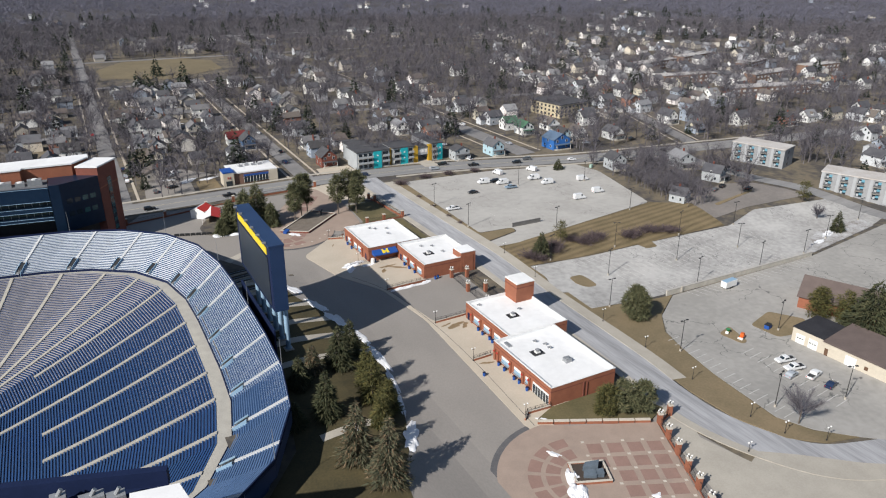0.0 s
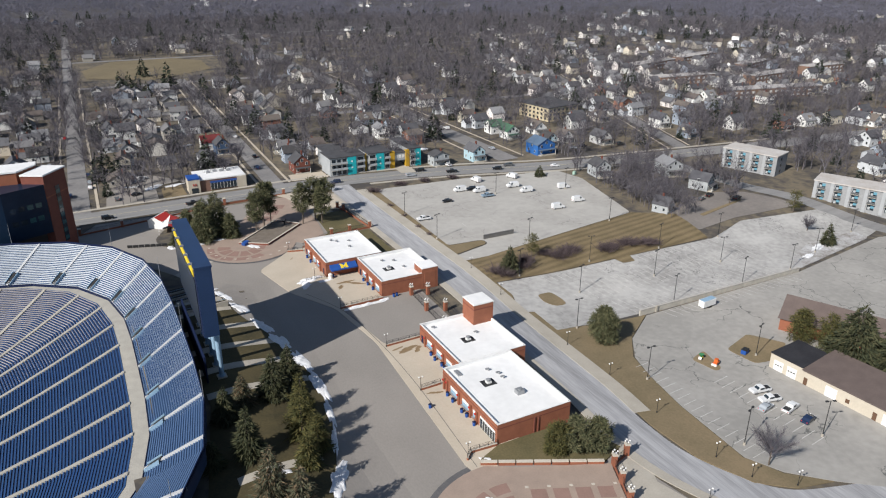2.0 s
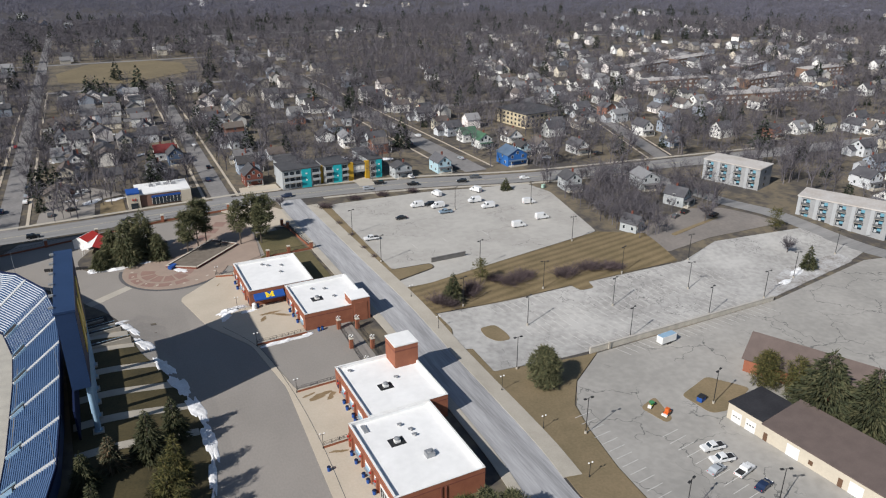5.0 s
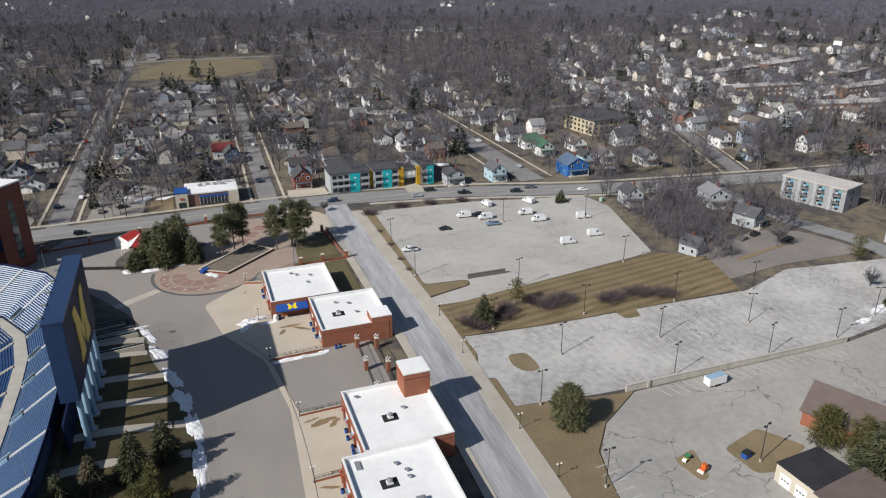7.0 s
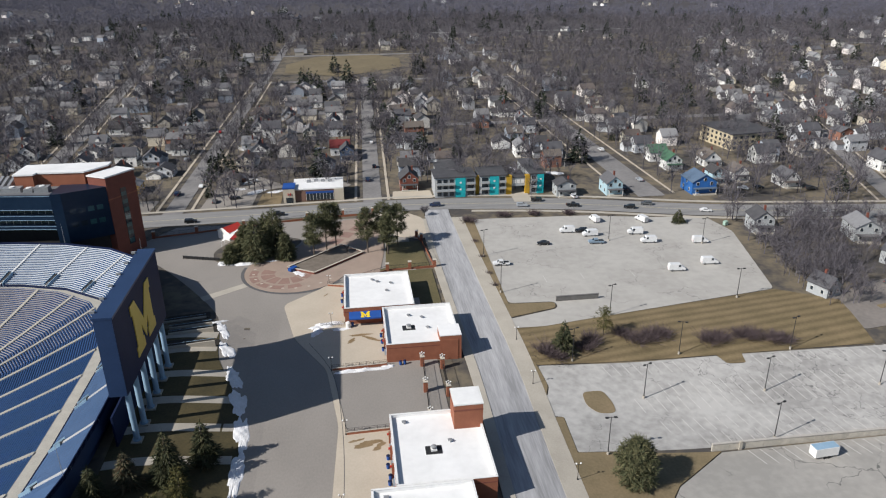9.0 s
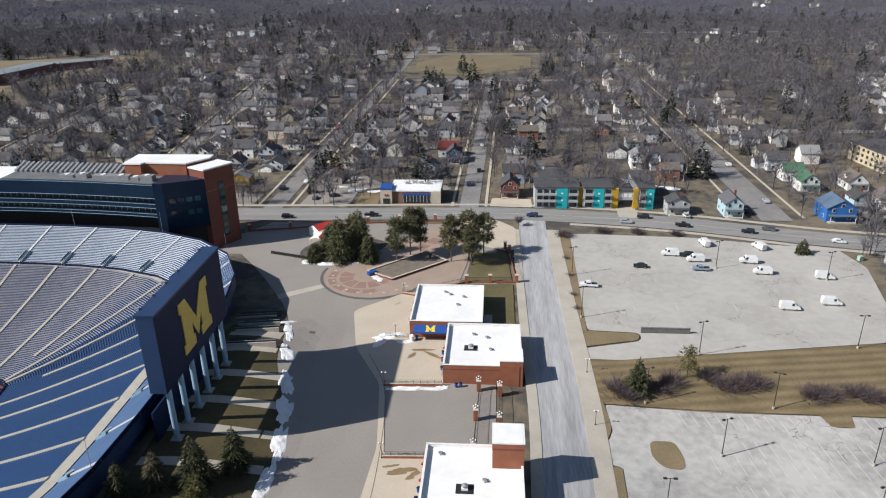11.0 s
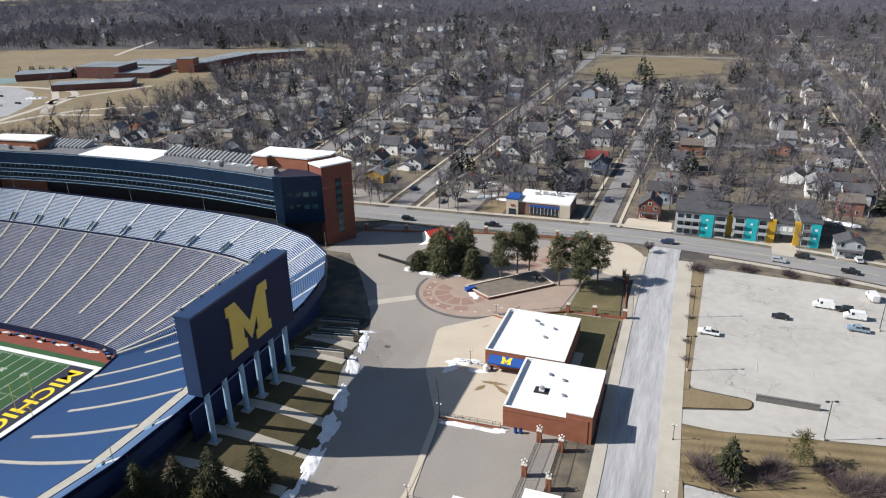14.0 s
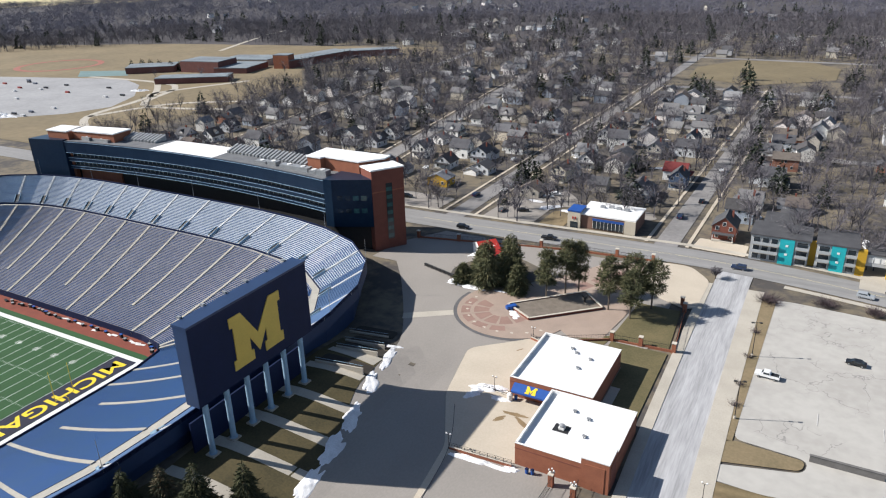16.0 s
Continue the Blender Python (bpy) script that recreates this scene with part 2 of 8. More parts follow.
# ---- mesh helpers ----
class Build:
    """Collects faces for one mesh."""

    def __init__(self):
        self.v, self.f = [], []

    def face(self, pts):
        n = len(self.v)
        self.v += [tuple(p) for p in pts]
        self.f.append(tuple(range(n, n + len(pts))))
        return self

    def prism(self, poly, z0, z1):
        n, k = len(self.v), len(poly)
        self.v += [(p[0], p[1], z0) for p in poly] + [(p[0], p[1], z1) for p in poly]
        self.f += [tuple(range(n + k - 1, n - 1, -1)), tuple(range(n + k, n + 2 * k))]
        self.f += [(n + i, n + (i + 1) % k, n + k + (i + 1) % k, n + k + i) for i in range(k)]
        return self

    def box(self, x0, x1, y0, y1, z0, z1):
        return self.prism([(x0, y0), (x1, y0), (x1, y1), (x0, y1)], z0, z1)

    def tube(self, a, b, r0, r1=None, n=8):
        a, b = Vector(a), Vector(b)
        r1 = r0 if r1 is None else r1
        d = (b - a).normalized()
        u = d.orthogonal().normalized()
        w = d.cross(u)
        s = len(self.v)
        for p, r in ((a, r0), (b, r1)):
            for i in range(n):
                t = 2 * math.pi * i / n
                self.v.append(tuple(p + u * (r * math.cos(t)) + w * (r * math.sin(t))))
        self.f += [(s + i, s + (i + 1) % n, s + n + (i + 1) % n, s + n + i) for i in range(n)]
        self.f += [tuple(range(s + n - 1, s - 1, -1)), tuple(range(s + n, s + 2 * n))]
        return self

    def ball(self, c, r, n=8, m=5):
        s = len(self.v)
        for j in range(m + 1):
            a = math.pi * j / m
            for i in range(n):
                t = 2 * math.pi * i / n
                self.v.append((c[0] + r * math.sin(a) * math.cos(t), c[1] + r * math.sin(a) * math.sin(t), c[2] + r * math.cos(a)))
        self.f += [(s + j * n + i, s + (j + 1) * n + i, s + (j + 1) * n + (i + 1) % n, s + j * n + (i + 1) % n) for j in range(m) for i in range(n)]
        return self

    def mesh(self, name, material=None):
        me = bpy.data.meshes.new(name)
        me.from_pydata(self.v, [], self.f)
        if material:
            me.materials.append(material)
        me.update()
        return me


def thing(name, x, y, z, rz=0, label="", category="", group="", kind=""):
    ob = new(name)
    ob.matrix_world = pose(x, y, z, 0, 0, rz)
    return tagged(ob, label, category, group, kind)


def part(name, b, material, parent=None, label=""):
    """One mesh object under a thing or a part, in its parent's coordinates."""
    ob = new(name, b.mesh(name, material) if isinstance(b, Build) else b)
    ob.parent = parent
    if label:
        ob["label"] = label
    return ob


def ss(v):
    v = min(1.0, max(0.0, v))
    return v * v * (3 - 2 * v)


def gz(x, y):
    """Height of the ground."""
    z = -1.5 - 4.5 * ss((x - 95) / 70) * ss((205 - y) / 45) + 3.5 * ss((66 - x) / 26) * ss((225 - y) / 25) * ss((x + 230) / 30)
    r = math.hypot(x - 90, y - 40)
    if r > 2050:
        z -= 0.0005 * (r - 2050) ** 2
    return z


def inside(poly, x, y):
    c = False
    j = len(poly) - 1
    for i in range(len(poly)):
        (xi, yi), (xj, yj) = poly[i], poly[j]
        if (yi > y) != (yj > y) and x < (xj - xi) * (y - yi) / (yj - yi) + xi:
            c = not c
        j = i
    return c


def drape(poly, off, step=6.0, skirt=0.0):
    """A sheet with the outline poly that follows the ground off metres above it; with a skirt its edge is a kerb."""
    bm = bmesh.new()
    bm.faces.new([bm.verts.new((p[0], p[1], 0)) for p in poly])
    for axis in (0, 1):
        lo, hi = min(p[axis] for p in poly), max(p[axis] for p in poly)
        k = math.floor(lo / step) + 1
        while k * step < hi:
            co, no = [0, 0, 0], [0, 0, 0]
            co[axis], no[axis] = k * step, 1
            bmesh.ops.bisect_plane(bm, geom=bm.verts[:] + bm.edges[:] + bm.faces[:], plane_co=co, plane_no=no)
            k += 1
    bm.normal_update()
    if sum(f.normal.z for f in bm.faces) < 0:
        bmesh.ops.reverse_faces(bm, faces=bm.faces[:])
    rim = [e for e in bm.edges if e.is_boundary]
    for v in bm.verts:
        v.co.z = gz(v.co.x, v.co.y) + off
    if skirt:
        ex = bmesh.ops.extrude_edge_only(bm, edges=rim)
        for v in [g for g in ex["geom"] if isinstance(g, bmesh.types.BMVert)]:
            v.co.z -= skirt
    return bm


def sheet(name, poly, off, material, label="", category="", step=6.0, skirt=0.0, parent=None, kind="structure"):
    bm = drape(poly, off, step, skirt)
    me = bpy.data.meshes.new(name)
    bm.to_mesh(me)
    bm.free()
    me.materials.append(material)
    ob = new(name, me)
    if parent:
        ob.parent = parent
        if label:
            ob["label"] = label
        return ob
    return tagged(ob, label, category, "", kind)


def rounded(pts, r=3.0, n=5):
    """A polygon with its corners rounded."""
    out = []
    k = len(pts)
    for i in range(k):
        a, b, c = Vector(pts[i - 1]), Vector(pts[i]), Vector(pts[(i + 1) % k])
        d1, d2 = (a - b), (c - b)
        q = min(r, d1.length * 0.45, d2.length * 0.45)
        p1, p2 = b + d1.normalized() * q, b + d2.normalized() * q
        for j in range(n + 1):
            t = j / n
            out.append(tuple(p1 * (1 - t) ** 2 + b * 2 * t * (1 - t) + p2 * t * t))
    return out


def band(line, w0, w1):
    """The polygon between two offsets of a polyline (w to the right of its way)."""
    L, R = [], []
    for i, p in enumerate(line):
        a, b = Vector(line[max(0, i - 1)]), Vector(line[min(len(line) - 1, i + 1)])
        d = (b - a).normalized()
        nrm = Vector((d.y, -d.x))
        L.append(tuple(Vector(p) + nrm * w0))
        R.append(tuple(Vector(p) + nrm * w1))
    return L + R[::-1]


def smooth_line(pts, n=6):
    """Catmull-Rom through the points."""
    out = []
    P = [Vector(p) for p in pts]
    for i in range(len(P) - 1):
        p0, p1, p2, p3 = P[max(0, i - 1)], P[i], P[i + 1], P[min(len(P) - 1, i + 2)]
        for j in range(n):
            t = j / n
            out.append(tuple(0.5 * ((2 * p1) + (p2 - p0) * t + (2 * p0 - 5 * p1 + 4 * p2 - p3) * t * t + (3 * p1 - p0 - 3 * p2 + p3) * t ** 3)))
    return out + [tuple(P[-1])]

# ---- ground, roads and lots ----
CX, CY = -90.7, 176.6


def bowl_r(x, y, a, b, n=4.0):
    return (abs(x - CX) / a) ** n + (abs(y - CY) / b) ** n


def axis(lo, near0, near1, hi, step):
    out, d, p = [], step, near0
    while p > lo:
        d = min(d * 1.22, 90)
        p -= d
        out.insert(0, p)
    k = near0
    while k <= near1:
        out.append(k)
        k += step
    p, d = out[-1], step
    while p < hi:
        d = min(d * 1.22, 90)
        p += d
        out.append(p)
    return out


gx = axis(-2600, -60, 330, 2800, 6.0)
gy = axis(-800, 30, 348, 2900, 6.0)
gv = [(x, y, gz(x, y) - 0.16) for y in gy for x in gx]
gf = []
for j in range(len(gy) - 1):
    for i in range(len(gx) - 1):
        xm, ym = (gx[i] + gx[i + 1]) / 2, (gy[j] + gy[j + 1]) / 2
        inner = all(bowl_r(x, y, 119, 81) < 1 for x in gx[i:i + 2] for y in gy[j:j + 2])
        if not inner:
            k = j * len(gx) + i
            gf.append((k, k + 1, k + len(gx) + 1, k + len(gx)))
gm = bpy.data.meshes.new("ground")
gm.from_pydata(gv, [], gf)
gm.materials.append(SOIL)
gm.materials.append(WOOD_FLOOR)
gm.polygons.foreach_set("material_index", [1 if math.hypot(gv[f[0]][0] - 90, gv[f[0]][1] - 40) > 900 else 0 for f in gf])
tagged(new("ground", gm), "brown winter ground of lawns and leaf litter", "ground", kind="structure")

# concourse and its edges
EDGE_W = smooth_line([(44, 40), (45.5, 96), (53.4, 114.5), (59.5, 135), (61.8, 155), (60, 172), (56.5, 184), (52, 196), (50, 210), (46, 226), (30, 252), (18, 268)], 5)
sheet("concourse", [(44, 40), (150, 40), (146, 61), (118, 66), (112, 95), (108, 108), (108, 245), (108, 300), (20, 300), (10, 284), (8, 268)] + EDGE_W[::-1], -0.02, ASPHALT, "grey asphalt concourse beside the stadium", "concourse")
sheet("plaza_pavement", rounded([(84.5, 104), (88.5, 112), (96, 112), (96, 163), (84.5, 162), (81, 188), (96, 190), (96, 240), (80, 240), (76, 236), (66, 227), (70.5, 206), (79.5, 189), (82.6, 165), (79.6, 107)], 2.5), 0.10, CONCRETE, "tan concrete forecourt with a kerb along the asphalt", "pavement", skirt=0.2)
# brown lawn, its colour deepened to carry the shade beside the stadium
sheet("lawn_by_stadium", [(x, y) for x, y in EDGE_W if y < 215] + [(34, 215), (36, 150), (30, 120), (10, 95), (10, 60)], 0.06, mat("shade_darkened_brown_lawn", (0.095, 0.076, 0.036), (0.05, 0.044, 0.023), 0.15, 0.95, 0.4, fine=14), "dull winter lawn darkened for shade, with shaded strips under the scoreboard", "lawn", skirt=0.2)

sheet("gate_forecourt", [(113.5, 101), (115.5, 94), (112.5, 88), (116, 77), (121, 79), (128, 75), (140, 67), (150, 62), (150, 44), (98, 44), (99, 66), (106.5, 93)], 0.03, PAVE, "pale worn concrete forecourt outside the gate", "pavement", step=3)

# street between the ticket buildings and the lots, with its curve to the south
ROAD_C = smooth_line([(122, 312), (121.6, 290), (121.8, 250), (122.3, 210), (123.0, 178), (122.4, 150), (121.6, 122), (120, 105), (120.8, 92), (126, 80), (134, 71.5), (148, 67), (180, 60), (240, 45)], 6)
sheet("road", band(ROAD_C, -5.1, 5.1), 0.0, ROAD, "salt-bleached asphalt street with a gentle curve", "road")
sheet("pavement_west", band([p for p in ROAD_C if 108 < p[1] < 296], -5.1, -9.6), 0.13, PAVE, "pale concrete pavement with a kerb", "pavement", skirt=0.2)
sheet("pavement_east", band([p for p in ROAD_C if 66 < p[1] < 296 and p[0] < 150], 5.1, 7.6), 0.13, PAVE, "pale concrete pavement with a kerb", "pavement", skirt=0.2)

# main road along the houses
MAIN_C = smooth_line([(-700, 300), (-200, 305), (5, 309), (80, 312), (120, 312.5), (176, 304), (235, 287), (300, 277), (420, 262), (900, 210)], 6)
sheet("main_road", band(MAIN_C, -7, 7), 0.015, MAIN_ROAD, "wide grey main road with pale kerbs", "road", step=12)
sheet("main_pavement_far", band([p for p in MAIN_C if -150 < p[0] < 420], -9.5, -11.5), 0.1, PAVE, "narrow concrete footway along the main road", "pavement", step=12, skirt=0.15)
sheet("main_pavement_near", band([p for p in MAIN_C if 132 < p[0] < 288], 8.2, 10.2), 0.1, PAVE, "narrow concrete footway along the main road", "pavement", step=12, skirt=0.15)
LINE_PAINT = mat("worn_line_paint", (0.55, 0.50, 0.33), (0.42, 0.38, 0.26), 1.0)
road_marks = thing("road_marking", 0, 0, 0, 0, "worn yellow centre line on the main road", "road marking", kind="structure")
for off in (-0.25, 0.15):
    sheet("line", band([p for p in MAIN_C if 0 < p[0] < 330], off - 0.07, off + 0.07), 0.035, LINE_PAINT, step=12, parent=road_marks)

# lots
UP = rounded([(134, 291), (140, 291.5), (180, 289), (206, 283), (226, 281), (229, 264), (217, 216), (157, 206), (140, 203), (129, 203.5), (129.5, 208), (147, 213), (147.5, 217.5), (133.2, 218.5)], 2.0)
sheet("lot_upper", UP, 0.02, LOT_UP, "tan worn asphalt car park with parked vans", "car park", skirt=0.1)
MID = [(133.5, 184.7), (160, 184), (182.4, 184), (183.8, 180.6), (188.3, 180.4), (188.8, 184), (208, 183.6), (230, 183), (252, 190), (294, 186), (300, 163), (293, 161), (237, 152), (166, 151.4), (141, 152), (134, 151.9), (134.6, 164.6), (129.5, 165.5), (129.5, 172.5), (132.8, 172.6), (134.1, 176.1)]
sheet("lot_middle", rounded(MID, 0.8), 0.02, LOT, "cracked pale asphalt car park with faded bays", "car park", step=3.0, skirt=0.1)
sheet("lot_back", rounded([(229, 190), (225, 206), (250, 216), (267, 220), (281, 214), (287, 200), (289, 192), (252, 193)], 2), 0.02, mat("brown_grey_asphalt", (0.24, 0.215, 0.195), (0.17, 0.155, 0.142), 0.07, 0.9, 0.1, fine=12), "brown-grey worn car park with few cars", "car park", skirt=0.1)
LOW = [(166, 149.5), (237, 150), (293, 158), (330, 150), (330, 40), (190, 45), (160, 66), (149, 73.5), (141, 80), (137, 87), (139, 108), (142, 122), (145, 131), (152, 140)]
sheet("lot_lower", LOW, 0.02, cracked("grey_lot_asphalt", (0.36, 0.345, 0.32), (0.28, 0.27, 0.25), (0.12, 0.12, 0.115), 0.06, 14.0), "grey asphalt car park below a concrete wall", "car park", step=3.0, skirt=0.1)
sheet("back_lot_island", rounded([(241, 199.2), (270, 205.6), (270.4, 207.2), (240.6, 201)], 0.6), 0.12, GRASS_DRY, "narrow dry grass island in a worn car park", "island", skirt=0.15)
sheet("bank_lawn", [(129, 203), (141, 203), (158, 206), (217, 215.5), (232, 206), (228, 184), (189.2, 184.3), (188.6, 180.6), (183.4, 180.8), (182, 184.3), (133.5, 185), (131, 190), (129.2, 196)], 0.05, striped("mown_dry_grass", (0.205, 0.155, 0.088), (0.14, 0.11, 0.06)), "dry mown bank between two car parks", "lawn")
sheet("lot_edge_lawn", [(129.4, 217), (133, 217.5), (135, 290), (129.5, 291)], 0.06, GRASS_DRY, "dry grass strip with low bushes", "lawn")
sheet("corner_lawn", rounded([(130, 209), (146.5, 213.5), (147, 217), (133, 217.8), (129.5, 215)], 1.5), 0.06, GRASS_DRY, "dry lawn beside a car park entrance", "lawn")
VERGE = [(129.9, 164.4), (134.4, 164.3), (133.8, 151.7), (140.5, 151.6), (166, 149.8), (152, 140.3), (144.7, 131.4), (141.7, 122), (138.7, 108), (136.6, 87), (140.6, 79.6), (148.6, 73.6), (139, 75.2), (131.6, 80), (126.6, 90.5), (125.6, 104), (127.4, 121), (129.4, 145)]
sheet("verge_lawn", VERGE, 0.08, GRASS_DRY, "dry brown verge with lamp posts", "lawn", skirt=0.2)
sheet("entry_lawn_strip", rounded([(129.7, 180), (133.9, 179), (133.8, 176.2), (132.6, 173), (129.7, 173.4)], 0.8), 0.10, GRASS_DRY, "dry grass corner by the car park entrance", "lawn", skirt=0.2)
sheet("lawn_strip_mid", [(129.4, 199.5), (133.2, 185.2), (133.8, 179.2), (129.7, 180.2), (129.4, 185)], 0.10, GRASS_DRY, "dry grass corner beside the street", "lawn", skirt=0.2)
sheet("grass_island", rounded([(141.7, 173.6), (147.2, 174), (148.2, 169.2), (147.8, 165.6), (143.4, 165.6), (141.3, 168.8)], 1.6), 0.12, GRASS_DRY, "dry grass island in the car park", "island", skirt=0.2)
sheet("machine_island", rounded([(159, 124), (165.5, 126), (163, 117), (160.5, 116.5)], 1.5), 0.12, GRASS_DRY, "dry grass island in the lower car park", "island", skirt=0.2)
sheet("bin_island", rounded([(172, 123.5), (184, 127), (190, 118), (178, 113.5), (173, 114.5)], 1.5), 0.12, GRASS_DRY, "dry grass patch with waste bins", "island", skirt=0.2)
sheet("wall_end_bed", rounded([(238, 151.5), (290, 159.5), (290, 166), (262, 166), (242, 158)], 3.0), 0.12, mat("snowy_mulch", (0.22, 0.20, 0.18), (0.5, 0.5, 0.5), 0.25, fine=6), "mulch bed with old snow beside the car park", "bed", skirt=0.2)
STREET = mat("patched_street_asphalt", (0.25, 0.24, 0.235), (0.17, 0.165, 0.162), 0.06, 0.9, 0.15, fine=10)
# side streets into the houses
for n, (x0, y0, x1, y1, w) in enumerate([(15, 316, 26, 1150, 8), (96.5, 318, 104, 650, 8), (216, 308, 211, 1150, 12), (314, 284, 625, 1150, 9), (-50, 316, -148, 1150, 9), (-150, 316, -205, 800, 8)], 1):
    sheet("side_street_%d" % n, [(x0 - w / 2, y0), (x0 + w / 2, y0), (x1 + w / 2, y1), (x1 - w / 2, y1)], 0.0, STREET, "narrow grey residential street", "road", step=60)
    for s in (-1, 1):
        o = s * (w / 2 + (3 if w < 12 else 5))
        sheet("side_footway_%d_%s" % (n, "we"[s > 0]), [(x0 + o - 0.6, y0 + 3), (x0 + o + 0.6, y0 + 3), (x0 + (x1 - x0) * (640 - y0) / (y1 - y0) + o + 0.6, 640), (x0 + (x1 - x0) * (640 - y0) / (y1 - y0) + o - 0.6, 640)], 0.05, CONCRETE, "narrow concrete footway along a residential street", "pavement", step=60)
for n, (y0, x0, x1) in enumerate([(470, -300, 600), (640, -250, 700), (800, -200, 800), (1000, -150, 900)], 1):
    sheet("cross_street_%d" % n, [(x0, y0 - 4), (x1, y0 - 24), (x1, y0 - 16), (x0, y0 + 4)], 0.008, STREET, "narrow grey residential cross street", "road", step=60)
sheet("road_east", band(smooth_line([(287, 274), (286, 245), (288, 220), (295, 198), (304, 163), (318, 120)], 5), -4.5, 4.5), 0.02, MAIN_ROAD, "grey residential street before the flats", "road")
sheet("park_field", [(34, 684), (84, 656), (139, 700), (141, 760), (118, 790), (60, 788), (32, 735)], 0.1, mat("park_grass", (0.195, 0.158, 0.095), (0.145, 0.118, 0.072), 0.04, fine=8), "dry grass playing field among houses", "field", step=60)

# ---- stadium ----
FIELD_Z = -19.4
LEVELS = [(0.0, 60.0, 35.0, 9.0), (0.76, 110.6, 74.8, 4.0), (0.80, 114.0, 75.2, 4.0), (1.0, 125.6, 89.6, 3.9)]
QN = 11  # samples a quarter


def contour(a, b, n):
    """Equal steps along one superellipse, all four quarters."""
    fine = []
    for i in range(401):
        t = math.pi / 2 * i / 400
        fine.append((a * math.cos(t) ** (2 / n) if i < 400 else 0.0, b * math.sin(t) ** (2 / n)))
    dist = [0]
    for p, q in zip(fine, fine[1:]):
        dist.append(dist[-1] + math.dist(p, q))
    quarter, k = [], 0
    for i in range(QN + 1):
        s = dist[-1] * i / QN
        while k < 399 and dist[k + 1] < s:
            k += 1
        t = (s - dist[k]) / max(1e-9, dist[k + 1] - dist[k])
        quarter.append((fine[k][0] + (fine[k + 1][0] - fine[k][0]) * t, fine[k][1] + (fine[k + 1][1] - fine[k][1]) * t))
    ring = quarter[:-1] + [(-x, y) for x, y in quarter[:0:-1]] + [(-x, -y) for x, y in quarter[:-1]] + [(x, -y) for x, y in quarter[:0:-1]]
    return [(CX + x, CY + y) for x, y in ring]


def bowl_ring(a, b, n):
    """A ring of the stands; the bowl is a little shorter beyond its middle."""
    return [(x if x > CX else CX + (x - CX) * 0.82, y) for x, y in contour(a, b, n)]


def field_ring(outer):
    """The field wall, where the aisles end that come down from the outer ring."""
    out = []
    for x, y in outer:
        u, v = (x - CX) * (0.77 if x > CX else 0.94), (y - CY) * 0.70
        u, v = max(-60, min(60, u)), max(-35, min(35, v))
        k = ((abs(u) / 60) ** 9 + (abs(v) / 35) ** 9) ** (-1 / 9)
        out.append((CX + u * k, CY + v * k))
    return out


K1 = bowl_ring(*LEVELS[1][1:])
K2 = bowl_ring(*LEVELS[2][1:])
K3 = bowl_ring(*LEVELS[3][1:])
K0 = field_ring(K1)
RN = len(K0)


def ring(s, i):
    """Point i of the ring at share s between the field wall and the rim."""
    i %= RN
    for (s0, A), (s1, B) in (((0.0, K0), (0.76, K1)), ((0.76, K1), (0.80, K2)), ((0.80, K2), (1.0, K3))):
        if s <= s1 + 1e-9:
            t = (s - s0) / (s1 - s0)
            return Vector((A[i][0] + (B[i][0] - A[i][0]) * t, A[i][1] + (B[i][1] - A[i][1]) * t))
            

def sweep(profile, material_ix=None, span=None):
    """Faces swept round the bowl along a profile of (share, z)."""
    b = Build()
    k = len(profile)
    lo, hi = span or (0, RN)
    n = hi - lo + (1 if span else 0)
    for i in range(lo, lo + n):
        for s, z in profile:
            p = ring(s, i)
            b.v.append((p.x, p.y, z))
    for i in range(n if not span else n - 1):
        j = (i + 1) % n
        for m in range(k - 1):
            b.f.append((i * k + m, j * k + m, j * k + m + 1, i * k + m + 1))
    return b


stadium = thing("stadium", 0, 0, 0, 0, "sunken stadium bowl with blue bench rows and concrete aisles", "stadium")
RISER = mat("weathered_riser_concrete", (0.40, 0.372, 0.365), (0.26, 0.245, 0.25), 0.04, 0.9, fine=10)
TREAD = mat("blue_grey_tread", (0.013, 0.029, 0.085), (0.018, 0.034, 0.085), 0.10, 0.8, fine=10)
RISER_UP = mat("pale_riser_concrete", (0.66, 0.69, 0.71), (0.55, 0.59, 0.62), 0.15, 0.9, fine=10)
TREAD_UP = mat("blue_upper_tread", (0.022, 0.062, 0.16), (0.025, 0.06, 0.14), 0.15, 0.8, fine=10)
BENCH = mat("blue_bench_board", (0.024, 0.072, 0.205), (0.030, 0.078, 0.18), 0.12, 0.5, fine=9)
BENCH_UP = mat("blue_upper_bench_board", (0.095, 0.160, 0.285), (0.075, 0.135, 0.255), 0.2, 0.45, fine=9)
BENCH_BACK = mat("blue_grey_bench_back", (0.105, 0.138, 0.235), (0.085, 0.115, 0.20), 0.2, 0.7, fine=9)
AISLE = mat("tan_aisle_concrete", (0.43, 0.41, 0.36), (0.34, 0.325, 0.29), 0.4, 0.85)
LOWER, UPPER = 70, 24
Z0, ZW, ZR = FIELD_Z + 1.4, 0.6, 9.0


def row_z(i):
    """Tread height of a row; the upper rows come after the walkway."""
    if i < LOWER:
        t = i / LOWER
        return Z0 + (ZW - Z0) * (0.80 * t + 0.20 * t * t)
    return ZW + 0.5 + (ZR - ZW - 0.5) * (i - LOWER) / UPPER


def row_s(i):
    return 0.76 * i / LOWER if i < LOWER else 0.80 + 0.20 * (i - LOWER) / UPPER


